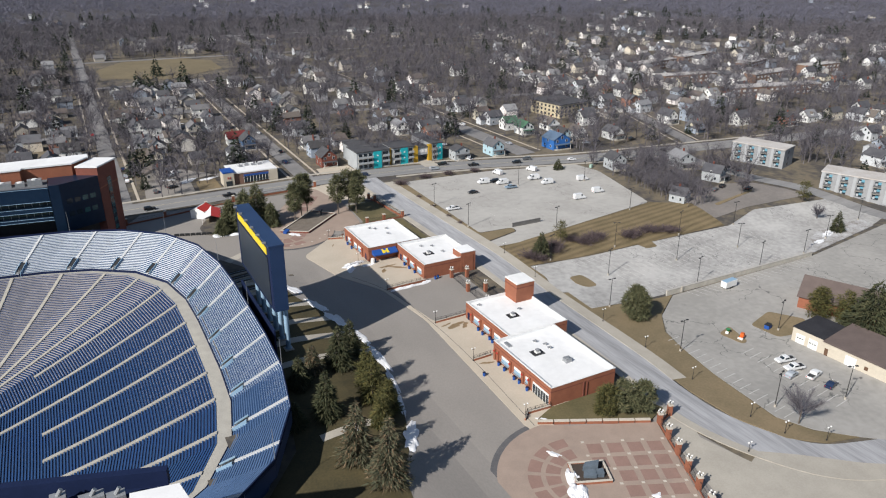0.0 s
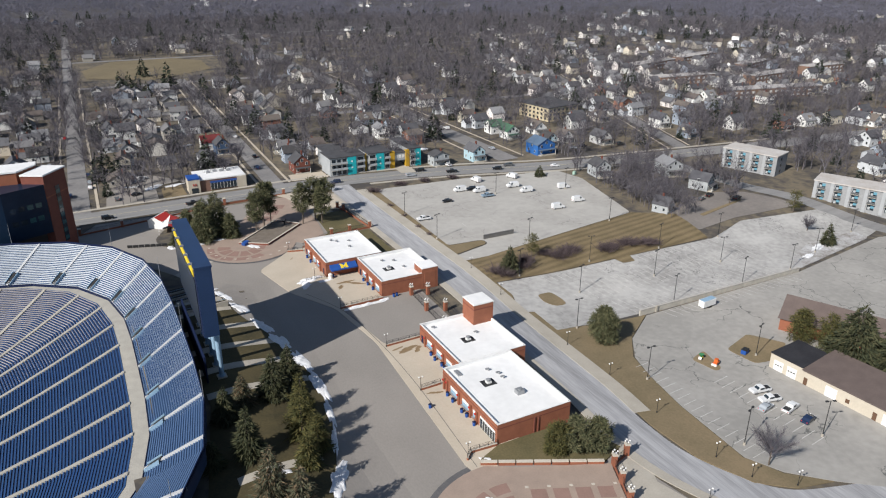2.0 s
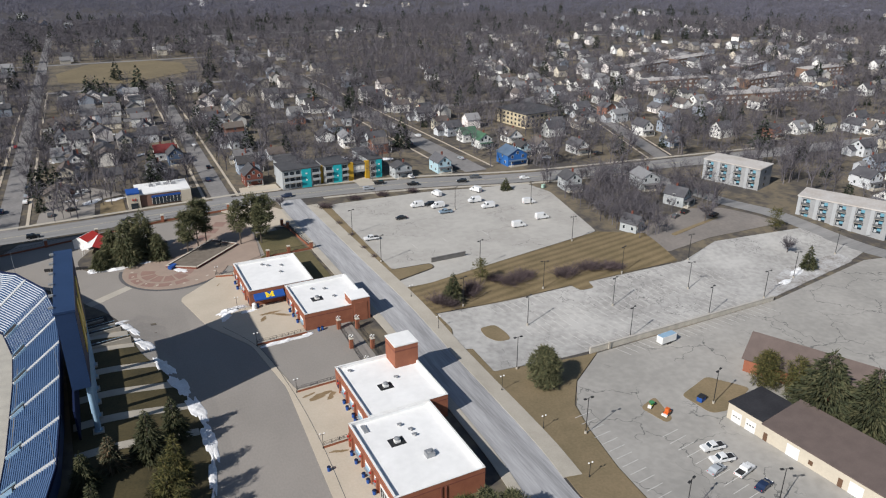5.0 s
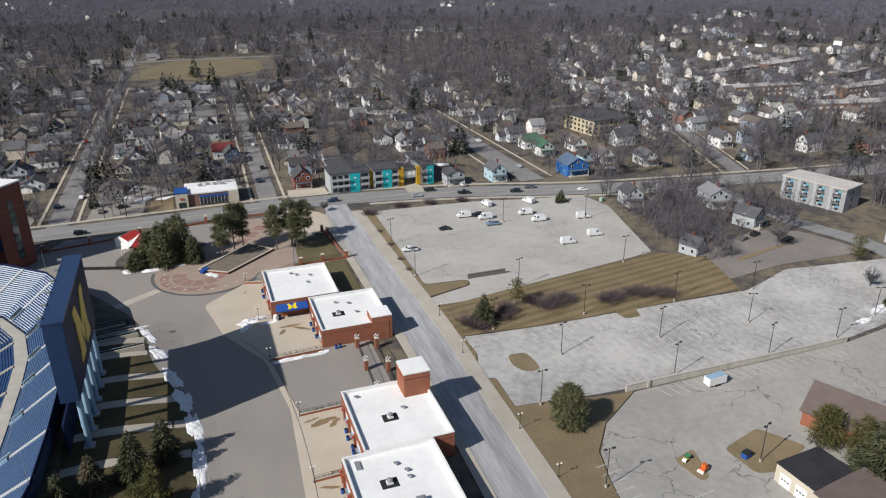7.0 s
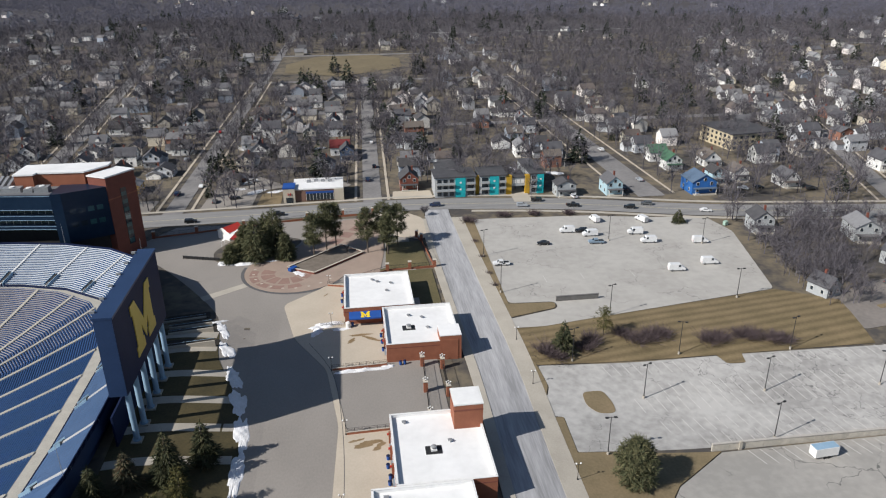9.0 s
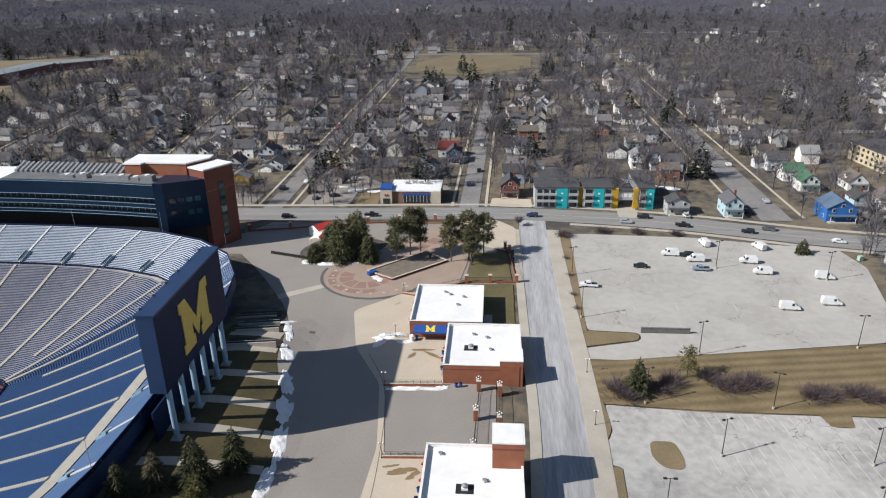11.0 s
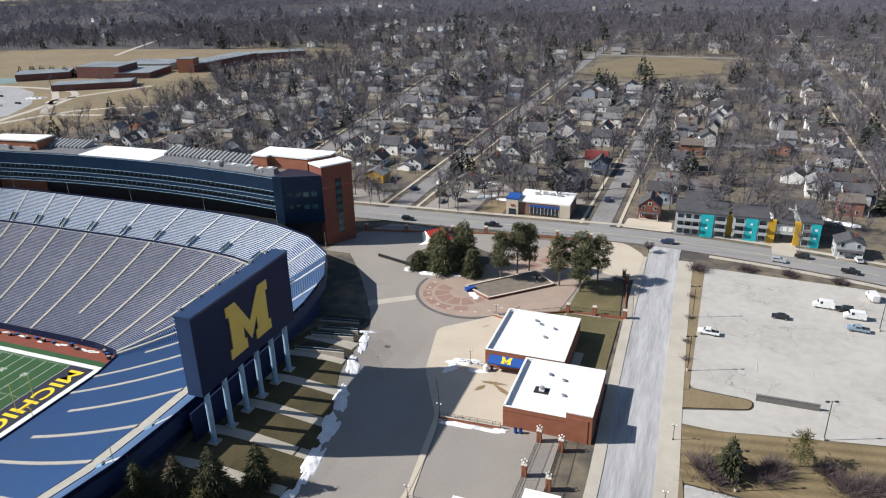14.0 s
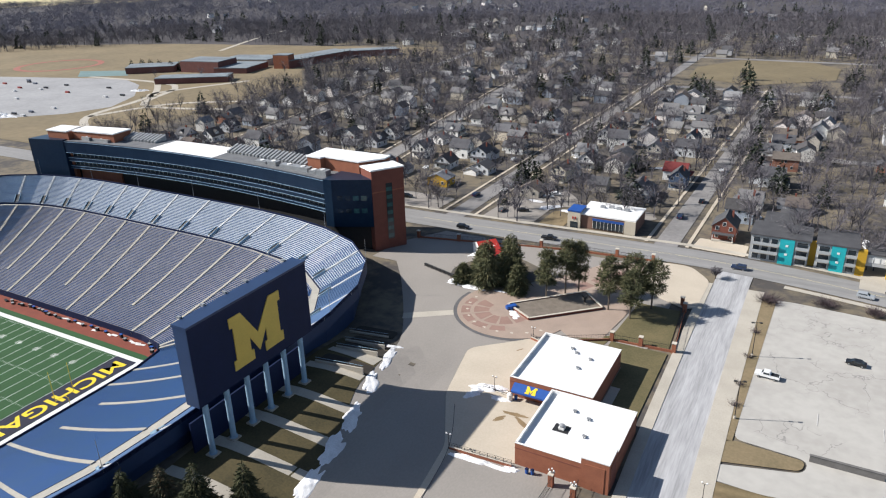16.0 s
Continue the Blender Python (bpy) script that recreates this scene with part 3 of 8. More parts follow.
low_prof, up_prof = [], []
for i in range(LOWER):
    low_prof += [(row_s(i), row_z(i)), (row_s(i + 1) if i < LOWER - 1 else 0.76, row_z(i))]
low_prof += [(0.76, ZW), (0.80, ZW)]
up_prof.append((0.80, ZW + 0.002))
for i in range(LOWER, LOWER + UPPER):
    up_prof += [(row_s(i), row_z(i)), (row_s(i + 1) if i < LOWER + UPPER - 1 else 1.0, row_z(i))]
for nm, prof, mats, lb in (("lower_terrace", low_prof, (TREAD, RISER), "concrete terrace with blue-grey treads"), ("upper_terrace", up_prof, (RISER_UP, TREAD_UP), "pale concrete terrace with blue treads")):
    tb = sweep(prof)
    tm = tb.mesh(nm, mats[0])
    tm.materials.append(mats[1])
    k = len(prof) - 1
    tm.polygons.foreach_set("material_index", [j % k % 2 for j in range(len(tm.polygons))])
    part(nm, tm, None, stadium, lb)
part("walkway", sweep([(0.758, ZW + 0.02), (0.802, ZW + 0.02)]), AISLE, stadium, "tan concrete cross walkway")
part("walkway_wall", sweep([(0.7985, ZW), (0.7985, ZW + 0.9), (0.8, ZW + 0.9), (0.8, ZW)]), NAVY, stadium, "low blue wall along the walkway")
part("rim_wall", sweep([(1.0, ZR - 0.35), (1.0, ZR + 0.7), (0.997, ZR + 0.7), (0.997, ZR - 0.4)]), NAVY, stadium, "navy parapet along the rim")
part("outer_wall", sweep([(1.0, ZR + 0.7), (1.0, 5.5), (0.975, 4.5), (0.965, -4.0)]), NAVY_SIDE, stadium, "dark blue outer wall")
part("field_wall", sweep([(0.0, FIELD_Z - 0.2), (0.0, Z0 + 0.9), (0.004, Z0 + 0.9), (0.004, Z0 - 0.1)]), NAVY, stadium, "navy wall round the field")
for i in range(LOWER + UPPER):
    z, s0 = row_z(i), row_s(i)
    ds = (0.76 / LOWER) if i < LOWER else (0.20 / UPPER)
    a, c = s0 + ds * 0.46, s0 + ds * 0.88
    lower = i < LOWER
    bb = sweep([(a, z + (0.10 if lower else 0.12)), (a, z + 0.43), (c, z + 0.43), (c, z + 0.28)])
    bm_ = bb.mesh("bench", RISER if lower else RISER_UP)
    bm_.materials.append(BENCH if lower else BENCH_UP)
    bm_.materials.append(BENCH_BACK)
    bm_.polygons.foreach_set("material_index", [j % 3 for j in range(len(bm_.polygons))])
    part("bench", bm_, None, stadium)
# aisles: stair strips across the rows
def aisle(i, rows, width):
    """One flight of half steps up the rows, as a single folded slab with closed flanks."""
    line = []
    for r in rows:
        a = row_s(r)
        c = row_s(r + 1) if r + 1 not in (LOWER, LOWER + UPPER) else (0.76 if r < LOWER else 1.0)
        f = i - int(i)
        p = ring(a, int(i)).lerp(ring(a, int(i) + 1), f)
        q = ring(c, int(i)).lerp(ring(c, int(i) + 1), f)
        z = row_z(r)
        m = p.lerp(q, 0.5)
        n = (q - p).normalized()
        n = Vector((-n.y, n.x)) * (width / 2)
        line += [(p, z + 0.46, n), (m, z + 0.46, n), (m, z + 0.58, n), (q, z + 0.58, n)]
    b = Build()
    for p, z, n in line:
        l, r = p - n, p + n
        b.v += [(l.x, l.y, z - 0.75), (l.x, l.y, z), (r.x, r.y, z), (r.x, r.y, z - 0.75)]
    for j in range(len(line) - 1):
        k = 4 * j
        b.f += [(k + e, k + e + 1, k + e + 5, k + e + 4) for e in range(3)]
    return b


AISLE_AT = [1, 1.85, 2.75, 3.65, 4.55, 5.5, 6.5, 7.5, 8.5, 9.5, 10.5]
for k, i in enumerate([0] + AISLE_AT + [22 - a for a in AISLE_AT[::-1]] + [22] + [22 + a for a in AISLE_AT] + [44 - a for a in AISLE_AT[::-1]]):
    lo = 0 if k % 3 else 16
    part("aisle", aisle(i, range(lo, LOWER), 1.0), AISLE, stadium)
    part("upper_aisle", aisle(i, range(LOWER, LOWER + UPPER), 0.8), mat("pale_aisle", (0.55, 0.56, 0.56), (0.45, 0.46, 0.47), 0.4), stadium)
    # entrance in the upper rows: a black slab painted for its shaded stair slot
    p, q = ring(0.805, int(i)).lerp(ring(0.805, int(i) + 1), i - int(i)), ring(0.855, int(i)).lerp(ring(0.855, int(i) + 1), i - int(i))
    d = (q - p).normalized()
    n = Vector((-d.y, d.x))
    zt = row_z(LOWER + 7)
    z0v = ZW + 0.6

    def ramp(u, w_, lift, deep):
        """A slab that climbs with the rows, w_ to each side of the line shifted by u."""
        r = Build().prism([p + n * (u - w_), p + n * (u + w_), q + n * (u + w_), q + n * (u - w_)], 0, 1)
        r.v = [(x, y, (z0v if j % 4 < 2 else zt) + (lift if j > 3 else -deep)) for j, (x, y, _) in enumerate(r.v)]
        return r

    v = part("vomitory", ramp(0, 0.85, 0.46, 2.0), BLACK, stadium, "black slab for a shaded stair opening, with rails")
    for u in (-0.95, 0.95):
        part("rail_wall", ramp(u, 0.07, 0.85, 2.0), COLUMN_BLUE, v)

for k in range(0, 44, 2):
    p = ring(0.999, k)
    part("flag_pole", Build().tube((p.x, p.y, ZR), (p.x, p.y, ZR + 7.5), 0.07, 0.04, 6), STEEL, stadium)

# field
field = thing("football_field", CX, CY, FIELD_Z, 0, "green turf football field with white lines and lettered end zone", "field", kind="structure")
TURF = mat("green_turf", (0.028, 0.085, 0.030), (0.024, 0.072, 0.026), 0.1, 0.9, fine=30)
part("track", Build().prism([(x - CX, y - CY) for x, y in contour(60.5, 35.5, 9)], -0.6, -0.1), mat("brick_red_track", (0.21, 0.055, 0.035), (0.16, 0.045, 0.03), 0.3), field)
part("turf", Build().prism(rounded([(-58.5, -28.6), (58.5, -28.6), (58.5, 28.6), (-58.5, 28.6)], 5), -0.1, 0.0), TURF, field)
LINE = mat("white_line_paint", (0.72, 0.74, 0.72), (0.62, 0.64, 0.62), 0.5)
for s in (-1, 1):
    part("sideline", Build().box(-56.7, 56.7, s * 25.3 - 0.9, s * 25.3 + 0.9, 0, 0.012), LINE, field)
    part("end_line", Build().box(s * 55.8 - 0.9, s * 55.8 + 0.9, -24.4, 24.4, 0, 0.012), LINE, field)
    ez = part("end_zone", Build().box(s * 50.3 - 4.5, s * 50.3 + 4.5, -24.38, 24.38, 0, 0.010), mat("navy_turf", (0.022, 0.024, 0.045), (0.018, 0.02, 0.036), 0.2), field, "navy end zone")
    cu = bpy.data.curves.new("end_zone_text", "FONT")
    cu.body, cu.size, cu.align_x, cu.align_y, cu.offset = "MICHIGAN", 7.0, "CENTER", "CENTER", 0.12
    tx = new("text_tmp", cu)
    dg = bpy.context.evaluated_depsgraph_get()
    tm = bpy.data.meshes.new_from_object(tx.evaluated_get(dg))
    bpy.data.objects.remove(tx)
    w = max(v.co.x for v in tm.vertices) - min(v.co.x for v in tm.vertices)
    for v in tm.vertices:
        v.co.x *= 44.5 / w
    tm.materials.clear()
    tm.materials.append(YELLOW)
    lt = part("lettering", tm, None, field, "yellow capital letters across the end zone")
    lt.matrix_local = pose(s * 50.3, 0, 0.02, 0, 0, -90 * s)
    gp = part("goal_post", Build().tube((s * 57.5, 0, 0), (s * 57.5, 0, 3), 0.09).tube((s * 57.5, 0, 3), (s * 55.9, 0, 3.1), 0.08).tube((s * 55.9, -2.82, 3.05), (s * 55.9, 2.82, 3.05), 0.08).tube((s * 55.9, -2.82, 3.05), (s * 55.9, -2.82, 12.2), 0.07).tube((s * 55.9, 2.82, 3.05), (s * 55.9, 2.82, 12.2), 0.07), YELLOW, field, "yellow goal post")
for k in range(-10, 11):
    part("yard_line", Build().box(k * 4.572 - 0.06, k * 4.572 + 0.06, -24.38, 24.38, 0, 0.016), LINE, field)
for k in range(-4, 5):
    for s in (-1, 1):
        cu = bpy.data.curves.new("yard_number", "FONT")
        cu.body, cu.size, cu.align_x, cu.align_y = str(50 - 10 * abs(k)), 2.6, "CENTER", "CENTER"
        tx = new("text_tmp", cu)
        tm = bpy.data.meshes.new_from_object(tx.evaluated_get(bpy.context.evaluated_depsgraph_get()))
        bpy.data.objects.remove(tx)
        tm.materials.clear()
        tm.materials.append(LINE)
        part("yard_number", tm, None, field).matrix_local = pose(k * 9.144, s * 15.8, 0.02, 0, 0, 0 if s < 0 else 180)
hashes = Build()
for k in range(-49, 50):
    for y in (-6.1, 6.1, -23.6, 23.6):
        hashes.box(k * 0.9144 - 0.05, k * 0.9144 + 0.05, y - 0.3, y + 0.3, 0, 0.014)
part("hash_marks", hashes, LINE, field)

# gear left along the far sideline
er = random.Random(4)
for k in range(34):
    x = -30.5 - k * 2.6 + er.uniform(-0.8, 0.8)
    y = CY + 33.2 + er.uniform(-0.9, 0.4) - (1.6 if k < 3 else 0)
    kind = er.choice(("crate", "crate", "tarpaulin", "bench_frame"))
    h = {"crate": er.uniform(0.5, 1.2), "tarpaulin": 0.12, "bench_frame": 0.5}[kind]
    w = {"crate": 0.6, "tarpaulin": er.uniform(1.0, 1.8), "bench_frame": 1.1}[kind]
    g_ = thing(kind, x, y, FIELD_Z - 0.1, er.uniform(-20, 20), {"crate": "dark equipment crate beside the field", "tarpaulin": "white tarpaulin lying on the red track", "bench_frame": "dark sideline bench frame on the track"}[kind], kind.replace("_", " "), "sideline gear")
    part("body", Build().prism(rounded([(-w, -0.4), (w, -0.4), (w, 0.4), (-w, 0.4)], 0.15, 2), 0.0, h), WHITE if kind == "tarpaulin" else BLACK, g_)
    if kind == "crate":
        part("lid", Build().box(-w - 0.04, w + 0.04, -0.44, 0.44, h + 0.004, h + 0.08), BLUE if k % 3 == 0 else STEEL, g_)

# scoreboard on its columns
sb = thing("scoreboard", 41.5, 177.1, 0, 0, "tall navy scoreboard with a yellow block letter on round columns", "scoreboard")
SY, SZ0, SZ1 = 17.3, 14.2, 31.6
part("body", Build().box(-3.6, 0, -SY, SY, SZ0, SZ1), NAVY, sb)
part("side_panel", Build().box(-3.55, -0.05, -SY - 0.12, -SY - 0.005, SZ0, SZ1), NAVY_SIDE, sb)
part("side_panel", Build().box(-3.55, -0.05, SY + 0.005, SY + 0.12, SZ0, SZ1), NAVY_SIDE, sb)
part("cap", Build().box(-3.8, 0.15, -SY - 0.2, SY + 0.2, SZ1 + 0.004, SZ1 + 0.5), NAVY_SIDE, sb)
part("screen", Build().box(-3.75, -3.604, -SY + 2.2, SY - 2.2, SZ0 + 1, SZ1 - 3.4), mat("dark_screen", (0.015, 0.018, 0.02), None, 0.5, 0.3), sb, "dark grey switched-off display")
part("sign_band", Build().box(-3.8, -3.61, -SY + 2.5, SY - 2.5, SZ1 - 2.6, SZ1 - 0.8), YELLOW, sb, "yellow sign band")
for k in range(6):
    part("screen_light", Build().box(-4.6, -3.7, -15 + k * 6 - 0.3, -15 + k * 6 + 0.3, SZ1 + 0.5, SZ1 + 0.9), STEEL, sb)


def block_m(w, h, t):
    """Outline of a slab-serif capital M, w wide and h high."""
    x = w / 2
    st, se, sh = 0.20 * w, 0.055 * w, 0.19 * h
    half = [(0, 0.10 * h), (0.165 * w, 0.455 * h), (0.165 * w, sh), (0.115 * w, sh), (0.115 * w, 0), (x, 0), (x, sh), (x - se, sh), (x - se, h - sh), (x, h - sh), (x, h), (x - st - 0.02 * w, h), (0, 0.46 * h)]
    left = [(-a, b) for a, b in half[1:-1]][::-1]
    return half[:1] + half[1:-1] + [half[-1]] + left


def upright(outline, d0, d1, cy, cz):
    """The outline stood up in the y-z plane between x = d0 and d1."""
    b = Build()
    k = len(outline)
    b.v = [(d0, cy + u, cz + v) for u, v in outline] + [(d1, cy + u, cz + v) for u, v in outline]
    b.f = [tuple(range(k - 1, -1, -1)), tuple(range(k, 2 * k))] + [(i, (i + 1) % k, k + (i + 1) % k, k + i) for i in range(k)]
    return b


part("letter", upright(block_m(15.0, 12.0, 0), 0.01, 0.22, 0.3, 17.0), MAIZE, sb, "maize yellow block letter")
for k in range(6):
    y = 161.4 + 5.86 * k - 177.1
    c = part("column", Build().tube((-0.6, y, 0.6), (-0.6, y, SZ0), 0.62, n=20), COLUMN_BLUE, sb, "pale blue round steel column")
    part("footing", Build().box(-1.7, 0.5, y - 1.1, y + 1.1, 0.2, 2.3), PAVE, c)
    part("collar", Build().tube((-0.6, y, 2.3), (-0.6, y, 2.6), 0.85, n=20), COLUMN_BLUE, c)
part("back_wall", Build().box(-4.4, -4.0, -SY, SY, 0, SZ0 - 5), NAVY, sb)

# ---- ticket and service buildings ----
PARAPET = BRICK


def ticket_building(name, x0, x1, y0, y1, top, label, base=None):
    """Brick box with a white membrane roof inside a low parapet; coordinates from its south-west corner."""
    g = min(gz(x0, y0), gz(x1, y0), gz(x1, y1), gz(x0, y1)) - 0.6 if base is None else base
    ob = thing(name, x0, y0, 0, 0, label, "building", "brick ticket buildings")
    w, d = x1 - x0, y1 - y0
    wall = part("wall", Build().box(0, w, 0, d, g, top - 0.9), BRICK, ob)
    for a, b, c, e in ((0, w, 0, 0.35), (0, w, d - 0.35, d), (0, 0.35, 0.35, d - 0.35), (w - 0.35, w, 0.35, d - 0.35)):
        part("parapet", Build().box(a, b, c, e, top - 0.896, top), PARAPET, wall)
        part("lining", Build().box(max(a, 0.354) if b - a > 1 else (a + 0.354 if a < 1 else a - 0.02), min(b, w - 0.354) if b - a > 1 else (a + 0.374 if a < 1 else a - 0.004), (c + 0.354 if c < 1 else c - 0.02) if b - a > 1 else c, (c + 0.374 if c < 1 else c - 0.004) if b - a > 1 else e, top - 0.74, top), ROOF_WHITE, wall)
        part("coping", Build().box(a - 0.06, b + 0.06, c - 0.06, e + 0.06, top + 0.004, top + 0.1), WHITE, wall)
    part("roof", Build().box(0.35, w - 0.35, 0.35, d - 0.35, top - 0.896, top - 0.75), ROOF_WHITE, ob, "white membrane roof")
    part("band_course", Build().box(-0.04, w + 0.04, -0.04, d + 0.04, top - 1.25, top - 1.05), BRICK_DARK, wall)
    return ob, w, d


def roof_unit(ob, x, y, z, big=True):
    z -= 0.55
    if big:
        p = part("roof_pad", Build().box(x - 1.7, x + 1.7, y - 1.35, y + 1.35, z, z + 0.03), BLACK, ob, "black roof pad under a fan")
        part("fan_curb", Build().box(x - 0.62, x + 0.62, y - 0.55, y + 0.55, z + 0.034, z + 0.5), WHITE, p)
        part("fan_hood", Build().tube((x, y, z + 0.5), (x, y, z + 0.95), 0.45, 0.62, 14).tube((x, y, z + 0.95), (x, y, z + 1.15), 0.62, 0.2, 14), STEEL, p)
    else:
        p = part("roof_vent", Build().tube((x, y, z), (x, y, z + 0.55), 0.16, n=10).tube((x, y, z + 0.55), (x, y, z + 0.7), 0.34, 0.3, 10).box(x - 0.45, x + 0.45, y + 0.4, y + 0.9, z, z + 0.3), STEEL, ob)


def west_front(ob, d, z0, items, w=0.0):
    """Openings in the face towards the concourse: (kind, from, to)."""
    for kind, a, b in items:
        if kind == "window":
            o = part("service_window", Build().box(-0.05, 0.02, a, b, z0 + 1.0, z0 + 2.7), WHITE, ob, "white-framed service window with blue shutter")
            part("shutter", Build().box(-0.09, -0.052, a + 0.1, b - 0.1, z0 + 1.05, z0 + 2.0), COLUMN_BLUE, o)
            part("counter", Build().box(-0.5, -0.055, a, b, z0 + 0.9, z0 + 0.998), STEEL, o)
        elif kind == "door":
            o = part("door", Build().box(-0.06, 0.02, a, b, z0, z0 + 2.2), NAVY, ob, "dark blue steel door")
            part("door_handle", Build().box(-0.12, -0.062, b - 0.25, b - 0.15, z0 + 0.95, z0 + 1.15), STEEL, o)
        elif kind == "glazing":
            o = part("shopfront", Build().box(-0.05, 0.02, a, b, z0, z0 + 2.5), GLASS, ob, "green-black glazed shopfront")
            k = a
            while k <= b + 0.01:
                part("mullion", Build().box(-0.10, -0.052, k - 0.05, k + 0.05, z0, z0 + 2.5), WHITE, o)
                k += (b - a) / 6
            part("fascia", Build().box(-0.12, 0.02, a, b, z0 + 2.504, z0 + 3.0), WHITE, o)
        elif kind == "pier":
            o = part("pier", Build().box(-0.45, -0.002, a, b, z0 - 0.5, z0 + 3.3), BRICK, ob)
            part("wall_lamp", Build().box(-0.8, -0.455, a + 0.1, b - 0.1, z0 + 2.6, z0 + 2.95), RED, o, "small red-capped lamp")


A_, w, d = ticket_building("ticket_building", 84.4, 104.2, 212.0, 235.0, 3.7, "low brick ticket building with a white flat roof")
roof_unit(A_, 10, 17.5, 3.5, False), roof_unit(A_, 12.5, 11, 3.5, False), roof_unit(A_, 8.5, 19, 3.5, False), roof_unit(A_, 14, 16, 3.5, False)
west_front(A_, d, -1.4, [("door", 2, 3.1), ("pier", 5, 5.8), ("window", 7, 9.6), ("window", 11, 13.6), ("pier", 15, 15.8), ("window", 17, 19.5), ("door", 20.5, 21.5)])
B_, w, d = ticket_building("ticket_building", 95.0, 114.2, 190.2, 211.2, 3.7, "brick ticket building with a corner tower and white roof")
part("corner_tower", Build().box(13.8, 19.35, -0.15, 5.6, -6, 5.1), BRICK, B_)
part("tower_roof", Build().box(13.75, 19.4, -0.2, 5.65, 5.104, 5.35), ROOF_WHITE, B_)
part("blind_bay", Build().box(14.6, 18.5, -0.27, -0.155, -4, 4.0), BRICK, B_)
part("side_bay", Build().box(19.354, 19.45, 1.0, 4.6, -4, 4.0), BRICK_DARK, B_)
roof_unit(B_, 6.5, 9.5, 3.5), roof_unit(B_, 10.5, 14.5, 3.5, False), roof_unit(B_, 11.5, 8.5, 3.5, False), roof_unit(B_, 7.0, 16, 3.5, False)
west_front(B_, d, -1.4, [("window", 2, 5), ("pier", 6, 6.7), ("window", 7.5, 10.5), ("pier", 11.5, 12.2), ("window", 13, 16), ("door", 17.5, 18.6)])
aw = thing("awning", 85.6, 211.9, 0, 0, "royal blue canvas awning with a yellow block letter", "awning")
part("canvas", Build().face([(0, 0, 2.6), (0, -2.2, 1.5), (9.0, -2.2, 1.5), (9.0, 0, 2.6)]).face([(0, -2.2, 1.5), (0, -2.2, 1.1), (9, -2.2, 1.1), (9, -2.2, 1.5)]).face([(0, 0, 2.6), (0, 0, 1.1), (0, -2.2, 1.1), (0, -2.2, 1.5)]).face([(9, 0, 2.6), (9, -2.2, 1.5), (9, -2.2, 1.1), (9, 0, 1.1)]), BLUE, aw)
mb = upright([(u, v) for u, v in block_m(2.6, 2.0, 0)], -0.02, 0.02, 0, -1.0)
ml = part("letter", mb, YELLOW, aw, "yellow block letter")
ml.matrix_local = Matrix.Translation((4.6, -1.1, 2.09)) @ Matrix.Rotation(math.atan2(1.1, 2.2), 4, "X") @ Matrix.Rotation(radians(-90), 4, "Y") @ Matrix.Rotation(radians(-90), 4, "X")
C_, w, d = ticket_building("ticket_building", 93.8, 113.2, 137.9, 160.6, 3.6, "brick ticket building with a square tower and white roof")
tower = part("tower", Build().box(13.4, 19.55, 16.6, 22.75, -6, 8.7), BRICK, C_, "square brick tower")
part("tower_roof", Build().box(13.3, 19.65, 16.5, 22.85, 8.704, 9.0), WHITE, tower)
part("tower_membrane", Build().box(13.7, 19.3, 16.9, 22.5, 9.004, 9.04), ROOF_WHITE, tower)
part("band_course", Build().box(13.34, 19.61, 16.54, 22.81, 7.3, 7.6), BRICK_DARK, tower)
roof_unit(C_, 8.3, 10.5, 3.4), roof_unit(C_, 12, 12.5, 3.4, False), roof_unit(C_, 3, 20, 3.4, False)
west_front(C_, d, -1.4, [("door", 20.5, 21.6), ("pier", 18.6, 19.2), ("window", 15, 18), ("pier", 13.8, 14.4), ("window", 9.5, 12.5), ("pier", 8.2, 8.8), ("window", 4, 7), ("pier", 1.5, 2.1)])
D_, w, d = ticket_building("ticket_building", 89.0, 108.3, 112.2, 137.6, 3.7, "long brick service building with a white flat roof")
roof_unit(D_, 7.3, 16.0, 3.5), roof_unit(D_, 11.5, 18, 3.5, False), roof_unit(D_, 10, 20.5, 3.5, False), roof_unit(D_, 11.5, 16, 3.5, False)
part("roof_unit", Build().box(10.6, 12.4, 8.2, 9.8, 2.95, 4.0).tube((11.5, 9, 4.0), (11.5, 9, 4.2), 0.5, n=14), STEEL, D_, "grey roof air unit")
part("roof_hatch", Build().box(2.2, 3.2, 21.5, 24, 2.95, 3.3), STEEL, D_)
part("downpipe", Build().box(9.5, 9.8, -0.2, -0.005, -2.5, 2.6), BRICK_DARK, D_)
part("downpipe", Build().box(10.6, 10.8, -0.2, -0.005, -2.5, 2.4), BRICK_DARK, D_)
west_front(D_, d, -1.4, [("pier", 24, 24.6), ("pier", 22.5, 23.1), ("window", 17.8, 21.3), ("pier", 16.6, 17.2), ("window", 12.5, 15.5), ("pier", 11, 11.6), ("window", 9.3, 10.4), ("pier", 8.2, 8.8), ("glazing", 0.8, 7.2)])

# ---- press box tower building along the far stand ----
press = thing("press_box", 0, 0, 0, 0, "long navy glass press building with brick end towers", "stadium building")
PF, PZ0, PZ1 = 266.5, 9.6, 24.0
NAVY_GLASS = mat("navy_curtain_wall", (0.03, 0.05, 0.06), (0.015, 0.025, 0.035), 0.6, 0.15, spec=0.6)
PRESS_PANEL = mat("dark_blue_glass_panel", (0.007, 0.018, 0.040), (0.011, 0.026, 0.052), 0.1, 0.28, spec=0.22)
MX = -79.2
xs = [-9.4 - k * (139.6 / 12) for k in range(13)]


